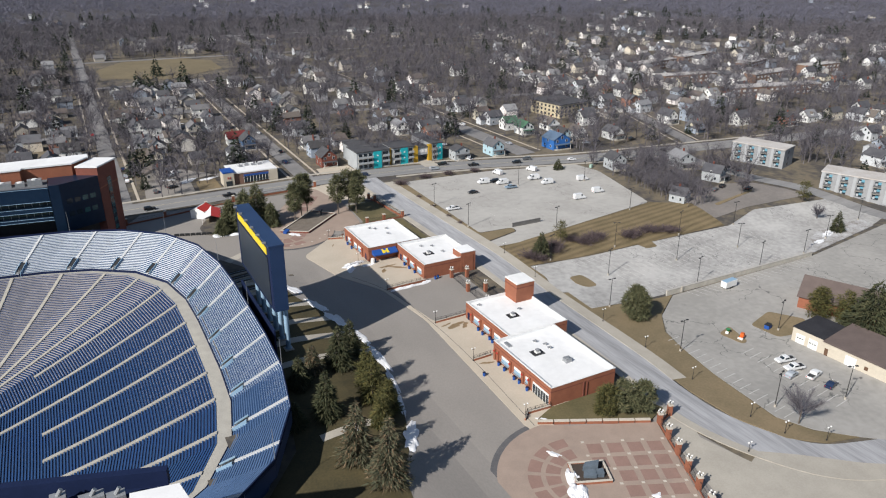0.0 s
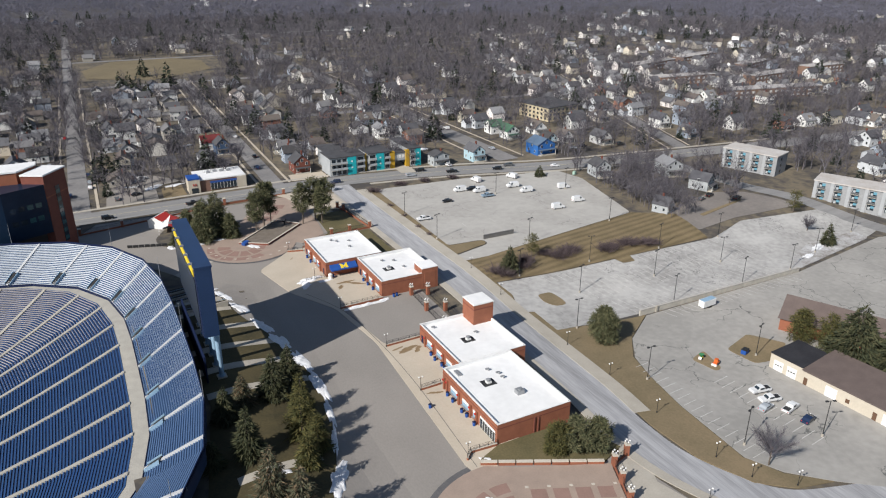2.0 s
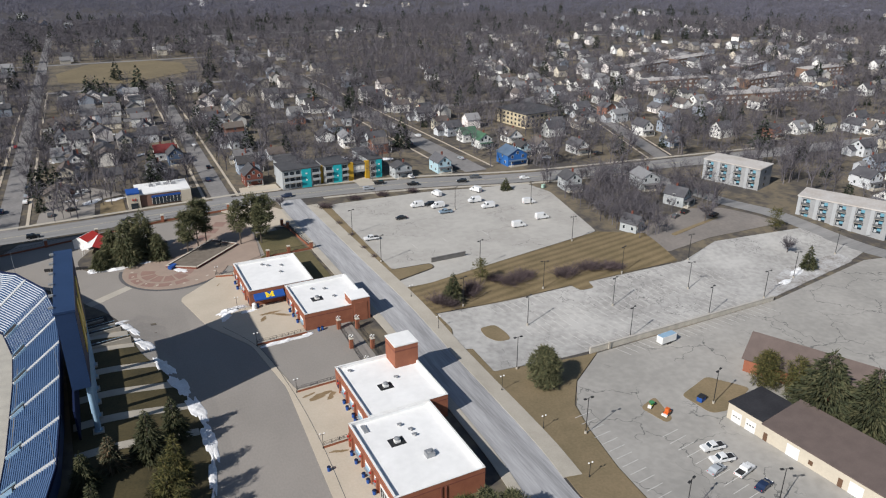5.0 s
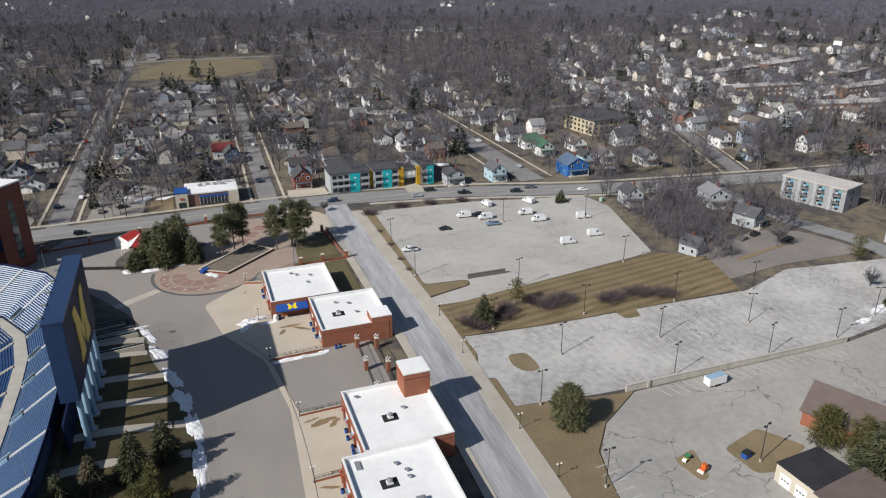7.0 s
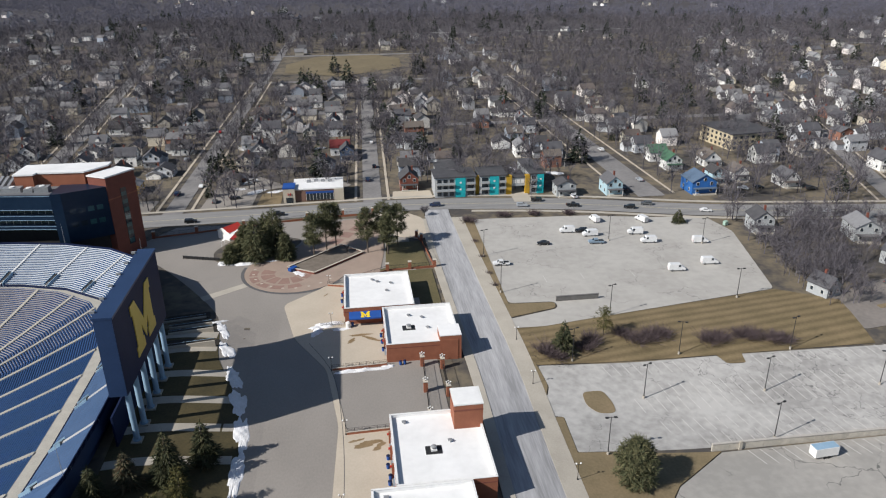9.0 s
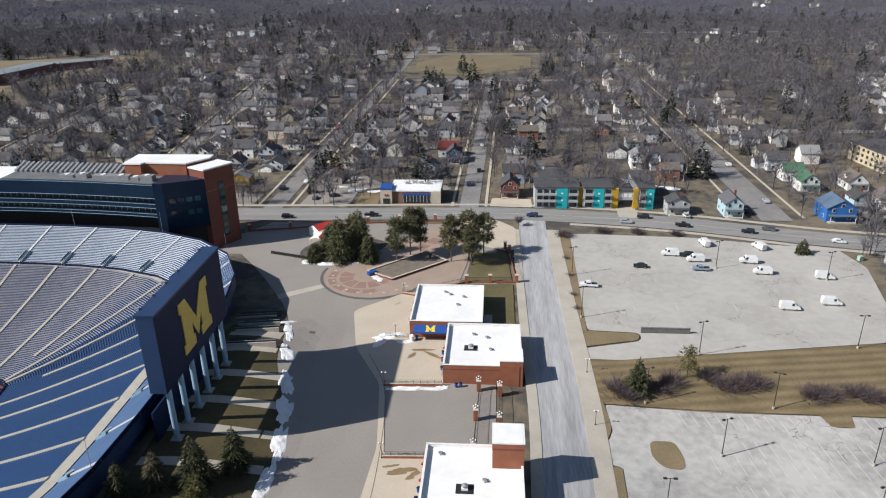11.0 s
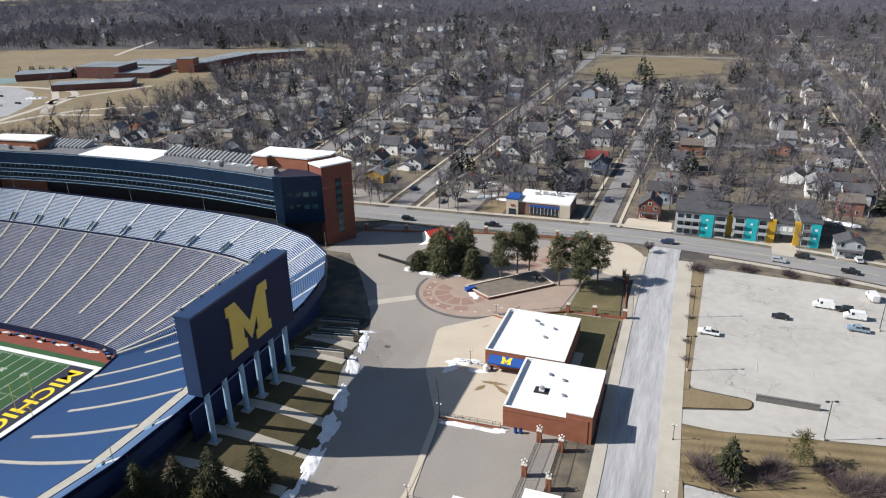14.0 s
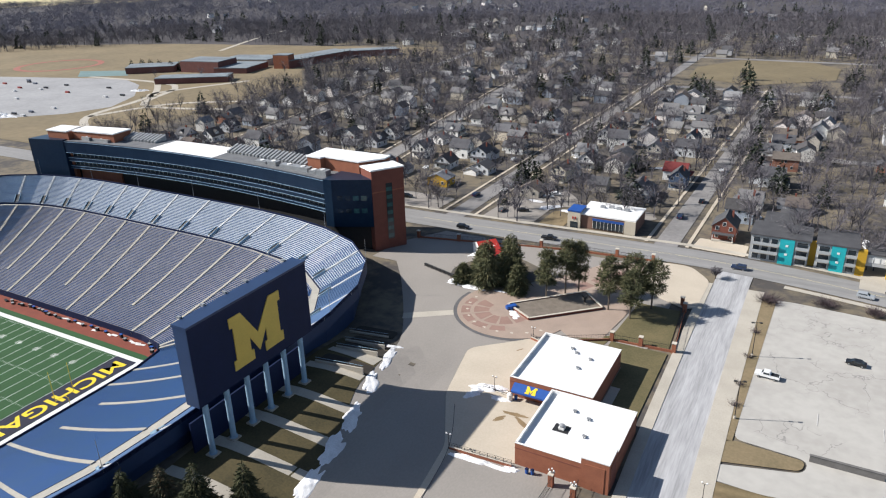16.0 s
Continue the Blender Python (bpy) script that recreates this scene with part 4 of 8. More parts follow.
def py(x):
    """Front line of the press building, slightly bowed."""
    t = (x - MX) / 72
    return 272.8 - 6.0 * t * t


for a, c in zip(xs, xs[1:]):
    poly = [(c, py(c)), (a, py(a)), (a, py(a) + 15), (c, py(c) + 15)]
    # set-back lower block, black for the shade of the open recess
    seg = part("bay", Build().prism([(c, py(c) + 4), (a, py(a) + 4), (a, py(a) + 15), (c, py(c) + 15)], -2, PZ0 + 2.2), BLACK, press)
    for z0, z1, o in ((PZ0 + 2.2, PZ0 + 3.6, 0.6), (PZ0 + 5.6, PZ0 + 7.4, 0.1), (PZ0 + 9.4, PZ1, -0.5)):
        sp_ = part("spandrel", Build().prism([(c, py(c) + o), (a, py(a) + o), (a, py(a) + 15), (c, py(c) + 15)], z0 + 0.004, z1), PRESS_PANEL, seg)
        for z in (z0 + 0.08, z1 - 0.22):
            part("sill_rail", Build().prism([(c, py(c) + o - 0.12), (a, py(a) + o - 0.12), (a, py(a) + o - 0.004), (c, py(c) + o - 0.004)], z, z + 0.12), COLUMN_BLUE, sp_)
    for z0, z1, o in ((PZ0 + 3.6, PZ0 + 5.6, 2.2), (PZ0 + 7.4, PZ0 + 9.4, 1.8)):
        gl = part("glazing", Build().prism([(c, py(c) + o), (a, py(a) + o), (a, py(a) + 14.9), (c, py(c) + 14.9)], z0 + 0.008, z1), NAVY_GLASS, seg)
        for m in range(5):
            t = (m + 0.5) / 5
            xm = a + (c - a) * t
            part("mullion", Build().box(xm - 0.07, xm + 0.07, py(xm) + o - 0.12, py(xm) + o + 0.1, z0 + 0.01, z1), STEEL, gl)
    rf = part("roof", Build().prism([(c, py(c) + 0.3), (a, py(a) + 0.3), (a, py(a) + 15), (c, py(c) + 15)], PZ1 + 0.004, PZ1 + 0.15), ROOF_WHITE if abs((a + c) / 2 + 86) < 18 else mat("dark_roof_membrane", (0.10, 0.105, 0.115), (0.16, 0.165, 0.17), 0.2), press)
    for m in range(3):
        xm = a + (c - a) * (m + 0.5) / 3
        if abs(xm + 86) > 19 and xm < -24 and xm > -124:
            for dx in (-1.3, 0.7):
                fin = Build()
                fin.prism([(xm + dx - 0.45, py(xm) + 8), (xm + dx + 0.45, py(xm) + 8), (xm + dx + 0.45, py(xm) + 14), (xm + dx - 0.45, py(xm) + 14)], PZ1 + 0.16, PZ1 + 1.0)
                fin.v = [(x, y, z + (1.6 if z > PZ1 + 0.5 and y > py(xm) + 10 else 0)) for x, y, z in fin.v]
                part("roof_screen", fin, STEEL, rf)
for x, w_, h in ((-13, 2.2, 1.9), (-17.5, 1.4, 1.2), (-23, 3.0, 1.5), (-30, 3.5, 1.3), (-38, 2.0, 1.5), (-44, 2.6, 1.0), (-132, 5.0, 1.2), (-140, 2.5, 1.6)):
    u = part("mechanical_unit", Build().box(x - w_, x + w_, py(x) + 2.4, py(x) + 5.4, PZ1 + 0.16, PZ1 + 0.16 + h), STEEL, press)
    part("unit_fan", Build().tube((x, py(x) + 3.9, PZ1 + 0.165 + h), (x, py(x) + 3.9, PZ1 + 0.4 + h), 0.9, n=12), WHITE, u)
for s in (1, -1):
    def fl(pts):
        """The plan points, or their mirror at the far end."""
        return pts if s > 0 else [(2 * MX - x, y) for x, y in pts][::-1]

    eb = part("end_bay", Build().prism(fl([(-9.2, PF - 0.3), (-6, PF), (6.6, 272.4), (0.5, 280), (-9.2, 281)]) if s > 0 else [(-167, 262.5), (-149.2, 266.4), (-149.2, 281), (-165, 281)], 7.5, 24.6), PRESS_PANEL, press, "navy end bay with dark windows")
    part("soffit_wall", Build().prism(fl([(-9, PF + 2), (-6, PF + 2), (5, 274), (0.5, 280), (-9, 281)]), -3, 7.496), BLACK, press)
    for z in (12.6, 17.2) if s > 0 else ():
        for k in range(4):
            t0, t1 = 0.12 + k * 0.2, 0.26 + k * 0.2
            a, b = Vector((-6, PF)), Vector((6.6, 272.4))
            d = (b - a).normalized()
            o = Vector((d.y, -d.x)) * 0.06
            p, q = a.lerp(b, t0), a.lerp(b, t1)
            part("window", Build().prism(fl([p + o, q + o, q - o, p - o]), z, z + 1.7), GLASS_TEAL if k > 1 else GLASS, eb)
    if s < 0:
        for nm, plan in (("brick_tower", [(-160, 267.5), (-148, 268.8), (-151, 277.5), (-162, 276)]), ("brick_core", [(-147.4, 271), (-124.6, 273.6), (-125.8, 283), (-149.2, 279)])):
            c = part(nm, Build().prism(plan, 5, 27.6), BRICK, press, "brick plant room above the roof")
            part("core_roof", Build().prism([(x + (0.3 if x > -137 else -0.3), y + (0.3 if y > 275 else -0.3)) for x, y in plan], 27.604, 28.1), ROOF_WHITE, c)
        break
    T0, T1 = Vector((6.8, 272.4)), Vector((13.4, 282.3))
    dn = Vector((-6.8, 3.6))
    tw = part("brick_tower", Build().prism(fl([T0, T1, T1 + dn, T0 + dn]), -4, 27.4), BRICK_DARK, press, "dark red brick stair tower")
    e = (T1 - T0).normalized()
    o = Vector((e.y, -e.x))
    part("tower_roof", Build().prism(fl([T0 - e * 0.3 + o * 0.3, T1 + e * 0.3 + o * 0.3, T1 + dn + e * 0.3, T0 + dn - e * 0.3]), 27.404, 27.9), ROOF_WHITE, tw)
    c0, c1 = T0.lerp(T1, 0.42), T0.lerp(T1, 0.62)
    sw_ = part("stair_window", Build().prism(fl([c0 + o * 0.1, c1 + o * 0.1, c1 - o * 0.05, c0 - o * 0.05]), 2, 22.5), GLASS, tw, "tall dark stair window")
    for k in range(7):
        part("pane", Build().prism(fl([c0 + e * 0.15 + o * 0.14, c1 - e * 0.15 + o * 0.14, c1 - e * 0.15 + o * 0.105, c0 + e * 0.15 + o * 0.105]), 2.6 + k * 2.85, 4.0 + k * 2.85), GLASS_TEAL, sw_)
    part("band_course", Build().prism(fl([T0 - e * 0.05 + o * 0.06, T1 + e * 0.05 + o * 0.06, T1 + dn, T0 + dn]), 19.6, 20.0), BRICK, tw)
    part("brick_core", Build().prism(fl([(-23, 275.8), (-17, 275.6), (-16.4, 277.4), (-1, 276.6), (4.6, 284), (4.6, 287.5), (-23, 287.5)]), 5, 28.6), BRICK, press, "brick plant room above the roof")
    part("core_roof", Build().prism(fl([(-23.3, 275.5), (-16.7, 275.3), (-16.1, 277.1), (-0.8, 276.3), (4.9, 283.8), (4.9, 287.8), (-23.3, 287.8)]), 28.604, 29.1), ROOF_WHITE, press)

# ---- plants ----
def tri_mesh(name, T, material):
    """A mesh from an array of loose triangles, shape (n, 3, 3)."""
    T = np.asarray(T, dtype=np.float32)
    n = len(T)
    me = bpy.data.meshes.new(name)
    me.vertices.add(n * 3)
    me.vertices.foreach_set("co", T.reshape(-1))
    me.loops.add(n * 3)
    me.loops.foreach_set("vertex_index", np.arange(n * 3, dtype=np.int32))
    me.polygons.add(n)
    me.polygons.foreach_set("loop_start", np.arange(0, n * 3, 3, dtype=np.int32))
    me.materials.append(material)
    me.update(calc_edges=True)
    return me


def slivers(rng, base, way, width):
    """One thin triangle for every base point, along way."""
    side = np.cross(way, rng.normal(size=way.shape))
    side /= np.linalg.norm(side, axis=1, keepdims=True) + 1e-9
    side *= np.asarray(width).reshape(-1, 1) / 2
    return np.stack([base - side, base + side, base + way], axis=1)


def stem(h, r, sides=5, z0=-0.3):
    T = []
    for i in range(sides):
        a, b = 2 * math.pi * i / sides, 2 * math.pi * (i + 1) / sides
        p, q = (r * math.cos(a), r * math.sin(a), z0), (r * math.cos(b), r * math.sin(b), z0)
        u, v = (0.35 * p[0], 0.35 * p[1], h), (0.35 * q[0], 0.35 * q[1], h)
        T += [(p, q, v), (p, v, u)]
    return np.array(T)


def bare_crown(rng, h, r, limbs, twigs, w):
    """Limbs and twigs of a leafless tree."""
    az = rng.uniform(0, 2 * math.pi, limbs)
    z0 = h * rng.uniform(0.18, 0.5, limbs)
    reach = r * rng.uniform(0.35, 0.8, limbs)
    end = np.stack([reach * np.cos(az), reach * np.sin(az), h * rng.uniform(0.6, 0.93, limbs)], 1)
    start = np.stack([0 * az, 0 * az, z0], 1)
    T = [slivers(rng, start, end - start, np.full(limbs, max(w * 1.8, 0.02 * h)))]
    k = rng.integers(0, limbs, twigs)
    t = rng.uniform(0.25, 1.0, (twigs, 1))
    base = start[k] + (end[k] - start[k]) * t
    out = base * np.array([1, 1, 0]) / (np.linalg.norm(base[:, :2], axis=1, keepdims=True) + 0.3)
    way = out * 0.6 + np.array([0, 0, 0.55]) + rng.normal(0, 0.55, (twigs, 3))
    way *= (h * rng.uniform(0.13, 0.30, twigs))[:, None] / (np.linalg.norm(way, axis=1, keepdims=True) + 1e-9)
    T.append(slivers(rng, base, way, np.full(twigs, w)))
    return np.concatenate(T)


def bush_crown(rng, h, r, twigs, w):
    base = np.stack([rng.normal(0, r * 0.4, twigs), rng.normal(0, r * 0.4, twigs), rng.uniform(0, h * 0.3, twigs)], 1)
    way = np.stack([base[:, 0] * 0.7 + rng.normal(0, r * 0.3, twigs), base[:, 1] * 0.7 + rng.normal(0, r * 0.3, twigs), rng.uniform(0.4, 0.9, twigs) * h], 1)
    return slivers(rng, base, way, np.full(twigs, w))


def cone_crown(rng, h, r, n, length, w, low=0.05, power=0.8):
    """Drooping sprays of a spruce, with lumps and gaps."""
    u = 1 - np.sqrt(rng.uniform(0, 1, n))
    z = h * (low + (0.97 - low) * u)
    az = rng.uniform(0, 2 * math.pi, n)
    lump = 1 + 0.20 * np.sin(az * 3 + z * 1.1 + rng.uniform(0, 6)) + 0.14 * np.sin(az * 5 - z * 2.3) + 0.12 * np.sin(z * 4.5)
    R = r * np.clip(1 - z / h, 0.02, 1) ** power * lump
    f = rng.uniform(0.35, 1.0, n)
    base = np.stack([R * f * np.cos(az), R * f * np.sin(az), z], 1)
    L = length * (0.5 + 0.8 * (1 - z / h))
    way = np.stack([np.cos(az) * L, np.sin(az) * L, -0.25 * L + rng.normal(0, 0.25, n) * L], 1) + rng.normal(0, 0.25, (n, 3)) * L[:, None]
    tip = slivers(rng, np.array([[0, 0, h * 0.93]] * 6), rng.normal(0, 0.12, (6, 3)) * r + np.array([0, 0, h * 0.08]), np.full(6, w * 0.7))
    return np.concatenate([slivers(rng, base, way, w * rng.uniform(0.6, 1.3, n)), tip])


def clump_crown(rng, h, r, clumps, n, size, low=0.4):
    """Clusters of needles at the ends of limbs, as on an old pine."""
    T = []
    for i in range(clumps):
        t = rng.uniform(low, 1.0)
        az = rng.uniform(0, 2 * math.pi)
        R = r * math.sin(math.pi * min(1, (t - low) / (1 - low) * 0.75 + 0.22)) ** 0.7 * rng.uniform(0.35, 1.0)
        c = np.array([R * math.cos(az), R * math.sin(az), h * t * 0.97])
        T.append(slivers(rng, np.array([[0, 0, h * max(0.2, t - 0.08)]]), (c - [0, 0, h * max(0.2, t - 0.08)])[None], np.array([0.22])))
        d = rng.normal(size=(n, 3)) * np.array([1, 1, 0.55])
        d /= np.linalg.norm(d, axis=1, keepdims=True) + 1e-9
        s = size * rng.uniform(0.7, 1.3)
        T.append(slivers(rng, c + d * (s * rng.uniform(0.2, 0.8, (n, 1))), d * s * 0.6 + rng.normal(0, 0.2 * s, (n, 3)), np.full(n, 0.15 * s)))
    return np.concatenate(T)


def tree(name, x, y, crown, material, trunk_h, trunk_r, label, group="", rz=0.0):
    ob = thing(name, x, y, gz(x, y), rz, label, "tree" if "tree" in name or "pine" in name or "spruce" in name else "shrub", group)
    part("trunk", tri_mesh("trunk", stem(trunk_h, trunk_r), BARK), None, ob)
    part("crown", tri_mesh("crown", crown, material), None, ob)
    return ob


rng = np.random.default_rng(5)
SPRUCE = "dark green spruce tree with brown cones near its top"
for x, y, h, r, m in [(43.5, 102.8, 16, 4.3, NEEDLE_BROWN), (40.3, 111.5, 15, 4.0, NEEDLE_BROWN), (39.8, 128.5, 12.5, 3.2, NEEDLE), (42.8, 147.3, 8.5, 2.4, NEEDLE_BROWN), (50.2, 148.8, 12, 3.8, NEEDLE), (55.6, 155.2, 10.5, 3.0, NEEDLE), (38.0, 142.8, 9, 2.6, NEEDLE), (32.5, 128, 7, 2.2, NEEDLE)]:
    tree("spruce_tree", x, y, cone_crown(rng, h, r, int(2600 * r / 3), 0.9, 0.28), m, h * 0.9, 0.2, SPRUCE, "spruces beside the stadium")
for x, y, h, r in [(51.8, 131.5, 12.5, 4.2), (53.5, 126, 9, 3.4), (54.3, 140, 11, 3.4), (50, 121.5, 8, 3.0)]:
    tree("pine_tree", x, y, np.concatenate([cone_crown(rng, h, r * 0.8, 1500, 0.9, 0.3, power=0.7), clump_crown(rng, h * 0.95, r * 0.85, 26, 60, 0.9, 0.12)]), NEEDLE_YELLOW, h * 0.9, 0.22, "yellow-green pine tree on the stadium lawn", "pines on the stadium lawn")
for x, y, h, r in [(54.5, 263.5, 16.5, 4.3), (60.5, 268, 18, 4.6), (50, 269, 12, 3.6), (46, 263.5, 6.5, 2.6), (64.5, 263, 10, 2.7), (57, 273, 14, 3.6)]:
    tree("spruce_tree", x, y, np.concatenate([cone_crown(rng, h, r * 1.1, 3600, 1.2, 0.36, power=0.72), clump_crown(rng, h * 0.9, r * 0.95, 34, 60, 1.1, 0.06)]), PINE, h * 0.9, 0.25, "broad dark evergreen tree with dense boughs", "evergreens by the round plaza")
for x, y, h, r in [(78.2, 268, 18, 3.6), (74.0, 263, 16, 3.0), (81.5, 270.5, 17, 3.2), (92.6, 264, 17, 3.0), (98.5, 267, 18, 4.2), (103.5, 270, 16, 3.8), (99.5, 261.5, 15, 3.2)]:
    tree("pine_tree", x, y, clump_crown(rng, h, r * 1.08, 58, 90, 1.2, 0.34), PINE, h * 0.95, 0.28, "tall dark pine tree with a bare lower trunk", "tall pines by the round plaza")
tree("pine_tree", 142.8, 142.2, clump_crown(rng, 10.5, 4.4, 150, 76, 1.2, 0.06), PINE, 9.5, 0.25, "round dark pine tree on a dry verge")
tree("spruce_tree", 141.8, 190.2, cone_crown(rng, 9.5, 3.0, 1600, 0.9, 0.4), NEEDLE, 8.5, 0.2, "dark spruce tree among bushes on a bank")
tree("pine_tree", 155.0, 196.5, clump_crown(rng, 8.5, 2.6, 45, 24, 1.0, 0.3), NEEDLE_YELLOW, 7.5, 0.16, "thin yellow-green pine tree on a bank")
tree("spruce_tree", 212.8, 275.6, cone_crown(rng, 5.5, 2.4, 900, 0.7, 0.34), NEEDLE, 5, 0.15, "small dark spruce tree on a car park island")
for x, y, h, r in [(194.5, 101.5, 19, 7.2), (199.5, 93.0, 17.5, 6.6), (204, 85, 14, 5.2), (194.0, 117, 10.5, 3.8), (197, 110.5, 11, 3.4)]:
    tree("spruce_tree", x, y, clump_crown(rng, h, r, int(30 * r), 30, 1.25, 0.08) if h < 12 else cone_crown(rng, h, r, 6500, 1.3, 0.45, power=0.62), NEEDLE_YELLOW if h < 12 else NEEDLE, h * 0.9, 0.25, "large green spruce tree behind a garage", "evergreens behind the garage")
tree("spruce_tree", 268, 162, cone_crown(rng, 9, 2.6, 1000, 0.9, 0.4), NEEDLE, 8, 0.2, "dark spruce tree beside the car park end")
tree("pine_tree", 281, 188, clump_crown(rng, 10, 3.0, 50, 22, 1.1, 0.25), NEEDLE_YELLOW, 9, 0.2, "sparse olive pine tree at the car park corner")
for x, y, h, r in [(99.5, 104.5, 7.0, 3.0), (103.5, 103.0, 8.5, 3.6), (108.0, 101.5, 8.0, 3.4)]:
    tree("shrub", x, y, clump_crown(rng, h, r, 75, 76, 1.05, 0.1), NEEDLE_YELLOW if x < 101 else PINE, h * 0.8, 0.14, "loose olive-green evergreen shrub beside a brick wall", "shrubs by the brick gate")
for x, y, h, r in [(139.8, 83, 9.5, 5.8), (150, 54, 9, 6), (262, 205, 9, 5), (272, 174, 6, 4), (116.5, 299, 4, 2.5)]:
    tree("bare_tree", x, y, bare_crown(rng, h, r, 30, 1400, 0.06), TWIG, h * 0.5, 0.2, "leafless spreading tree with fine grey twigs", "bare trees near the lots")
for x, y, h, r in [(137.5, 190, 3.2, 3.2), (139.5, 187.8, 2.6, 2.6), (148, 191, 2.8, 2.6), (150.5, 193.5, 3.5, 2.2), (163, 192.5, 3.0, 2.8), (167, 193.2, 3.2, 2.6), (171, 194, 2.8, 2.4), (160, 196, 2.2, 2.0), (182.9, 190.1, 2.8, 2.6), (186.1, 190.7, 2.8, 2.8), (192.8, 191.1, 2.6, 2.4), (195.8, 190.7, 2.6, 3.0), (200.6, 188.3, 2.4, 2.6), (203.6, 188.3, 2.0, 2.2), (131.5, 231, 1.6, 1.4), (131.4, 240, 1.4, 1.3), (131.7, 254, 1.5, 1.3), (131.6, 268, 1.6, 1.5), (133, 289, 2.2, 2.4), (148, 293.6, 2.0, 2.2), (160, 293, 2.2, 1.8), (174, 291.5, 2.0, 1.8)]:
    b = tagged(new("bare_bush", tri_mesh("bare_bush", bush_crown(rng, h, r * 1.15, 520, 0.10) if h > 1.8 else bush_crown(rng, h, r * 0.8, 110, 0.07), BUSH_TWIG)), "leafless brown bush with dense thin stems", "bush", "bare bushes")
    b.location = (x, y, gz(x, y))

# ---- built plots are noted so that no wood grows through them ----
PLOTS = []
HOLES = [UP, MID, LOW, [(45, 225), (131, 225), (131, 330), (45, 330)], [(-236, 316), (-240, 540), (-290, 600), (-225, 735), (-250, 790), (-600, 725), (-780, 560), (-760, 250), (-236, 250)], [(26, 606), (142, 612), (150, 795), (26, 795)], [(229, 190), (225, 206), (250, 216), (267, 220), (281, 214), (287, 200), (289, 192), (252, 193)], VERGE]
STREETS = [(15, 26, 5.5), (96.5, 115, 5.0), (216, 211, 9), (326, 625, 5), (-50, -148, 5.5), (-150, -228, 4.5), (430, 730, 4), (540, 820, 4), (650, 910, 4), (770, 1000, 4), (-310, -330, 4)]


def street_x(s, y):
    return s[0] + (s[1] - s[0]) * (y - 316) / 834


def main_y(x):
    for p, q in zip(MAIN_C, MAIN_C[1:]):
        if p[0] <= x <= q[0]:
            return p[1] + (q[1] - p[1]) * (x - p[0]) / (q[0] - p[0])
    return 300.0


def free(x, y, pad):
    """Whether a crown may stand here."""
    if abs(y - main_y(x)) < 9 + pad or y < main_y(x) and not (222 < x < 292 and 204 < y) and x < 326:
        return False
    if abs(x - 299) < 8 and y < 290:
        return False
    for s in STREETS:
        if abs(x - street_x(s, y)) < (s[2] + pad if y < 400 else s[2] * 0.45) and y < 1150 and not s[0] < -250:
            return False
    for hx, hy, hr in PLOTS:
        if abs(x - hx) < hr and abs(y - hy) < hr:
            return False
    return not any(inside(h, x, y) for h in HOLES)

# ---- houses ----
SIDING = by_object("house_siding", [(0.82, 0.82, 0.80), (0.66, 0.64, 0.60), (0.84, 0.83, 0.80), (0.45, 0.47, 0.50), (0.64, 0.59, 0.48), (0.32, 0.37, 0.44), (0.76, 0.75, 0.72), (0.42, 0.39, 0.34), (0.55, 0.57, 0.59), (0.27, 0.13, 0.09), (0.70, 0.69, 0.66), (0.46, 0.42, 0.32)])
SHINGLE = by_object("roof_shingle", [(0.11, 0.11, 0.118), (0.075, 0.075, 0.082), (0.16, 0.157, 0.16), (0.12, 0.10, 0.09), (0.21, 0.212, 0.22), (0.06, 0.058, 0.06), (0.14, 0.12, 0.105)], 0.9)
DARK_SHINGLE = mat("charcoal_shingle", (0.060, 0.060, 0.068), (0.10, 0.10, 0.108), 0.3, 0.9, fine=14)
PALE_GREY_SIDING = mat("pale_grey_clapboard", (0.60, 0.62, 0.64), (0.52, 0.54, 0.56), 0.5, 0.7)
TRIM = mat("white_trim", (0.66, 0.66, 0.64), (0.56, 0.56, 0.54), 1.0, 0.6)


def gable(w, d, h, rise, over=0.4):
    """Walls with gables (ridge along y) and a roof with thickness, round the origin."""
    x, y = w / 2, d / 2
    wall = Build()
    wall.v = [(-x, -y, -1), (x, -y, -1), (x, y, -1), (-x, y, -1), (-x, -y, h), (x, -y, h), (x, y, h), (-x, y, h), (0, -y, h + rise), (0, y, h + rise)]
    wall.f = [(0, 1, 5, 8, 4), (2, 3, 7, 9, 6), (1, 2, 6, 5), (3, 0, 4, 7), (4, 8, 9, 7), (5, 6, 9, 8)]
    k = rise / x
    X, Y, e = x + over, y + over, h - over * k
    roof = Build()
    t = 0.22
    roof.v = [(-X, -Y, e + 0.02), (0, -Y, h + rise + 0.02), (X, -Y, e + 0.02), (-X, Y, e + 0.02), (0, Y, h + rise + 0.02), (X, Y, e + 0.02)]
    roof.v += [(a, b, c + t) for a, b, c in roof.v]
    roof.f = [(6, 7, 10, 9), (7, 8, 11, 10), (1, 0, 3, 4), (2, 1, 4, 5), (0, 1, 7, 6), (1, 2, 8, 7), (4, 3, 9, 10), (5, 4, 10, 11), (3, 0, 6, 9), (2, 5, 11, 8)]
    return wall, roof


def glazed(b, frame_mat, ob):
    """A window: its frame box and a glass box, in one mesh with two materials."""
    me = b.mesh("window", frame_mat)
    me.materials.append(GLASS)
    for p in list(me.polygons)[6:]:
        p.material_index = 1
    return part("window", me, None, ob)


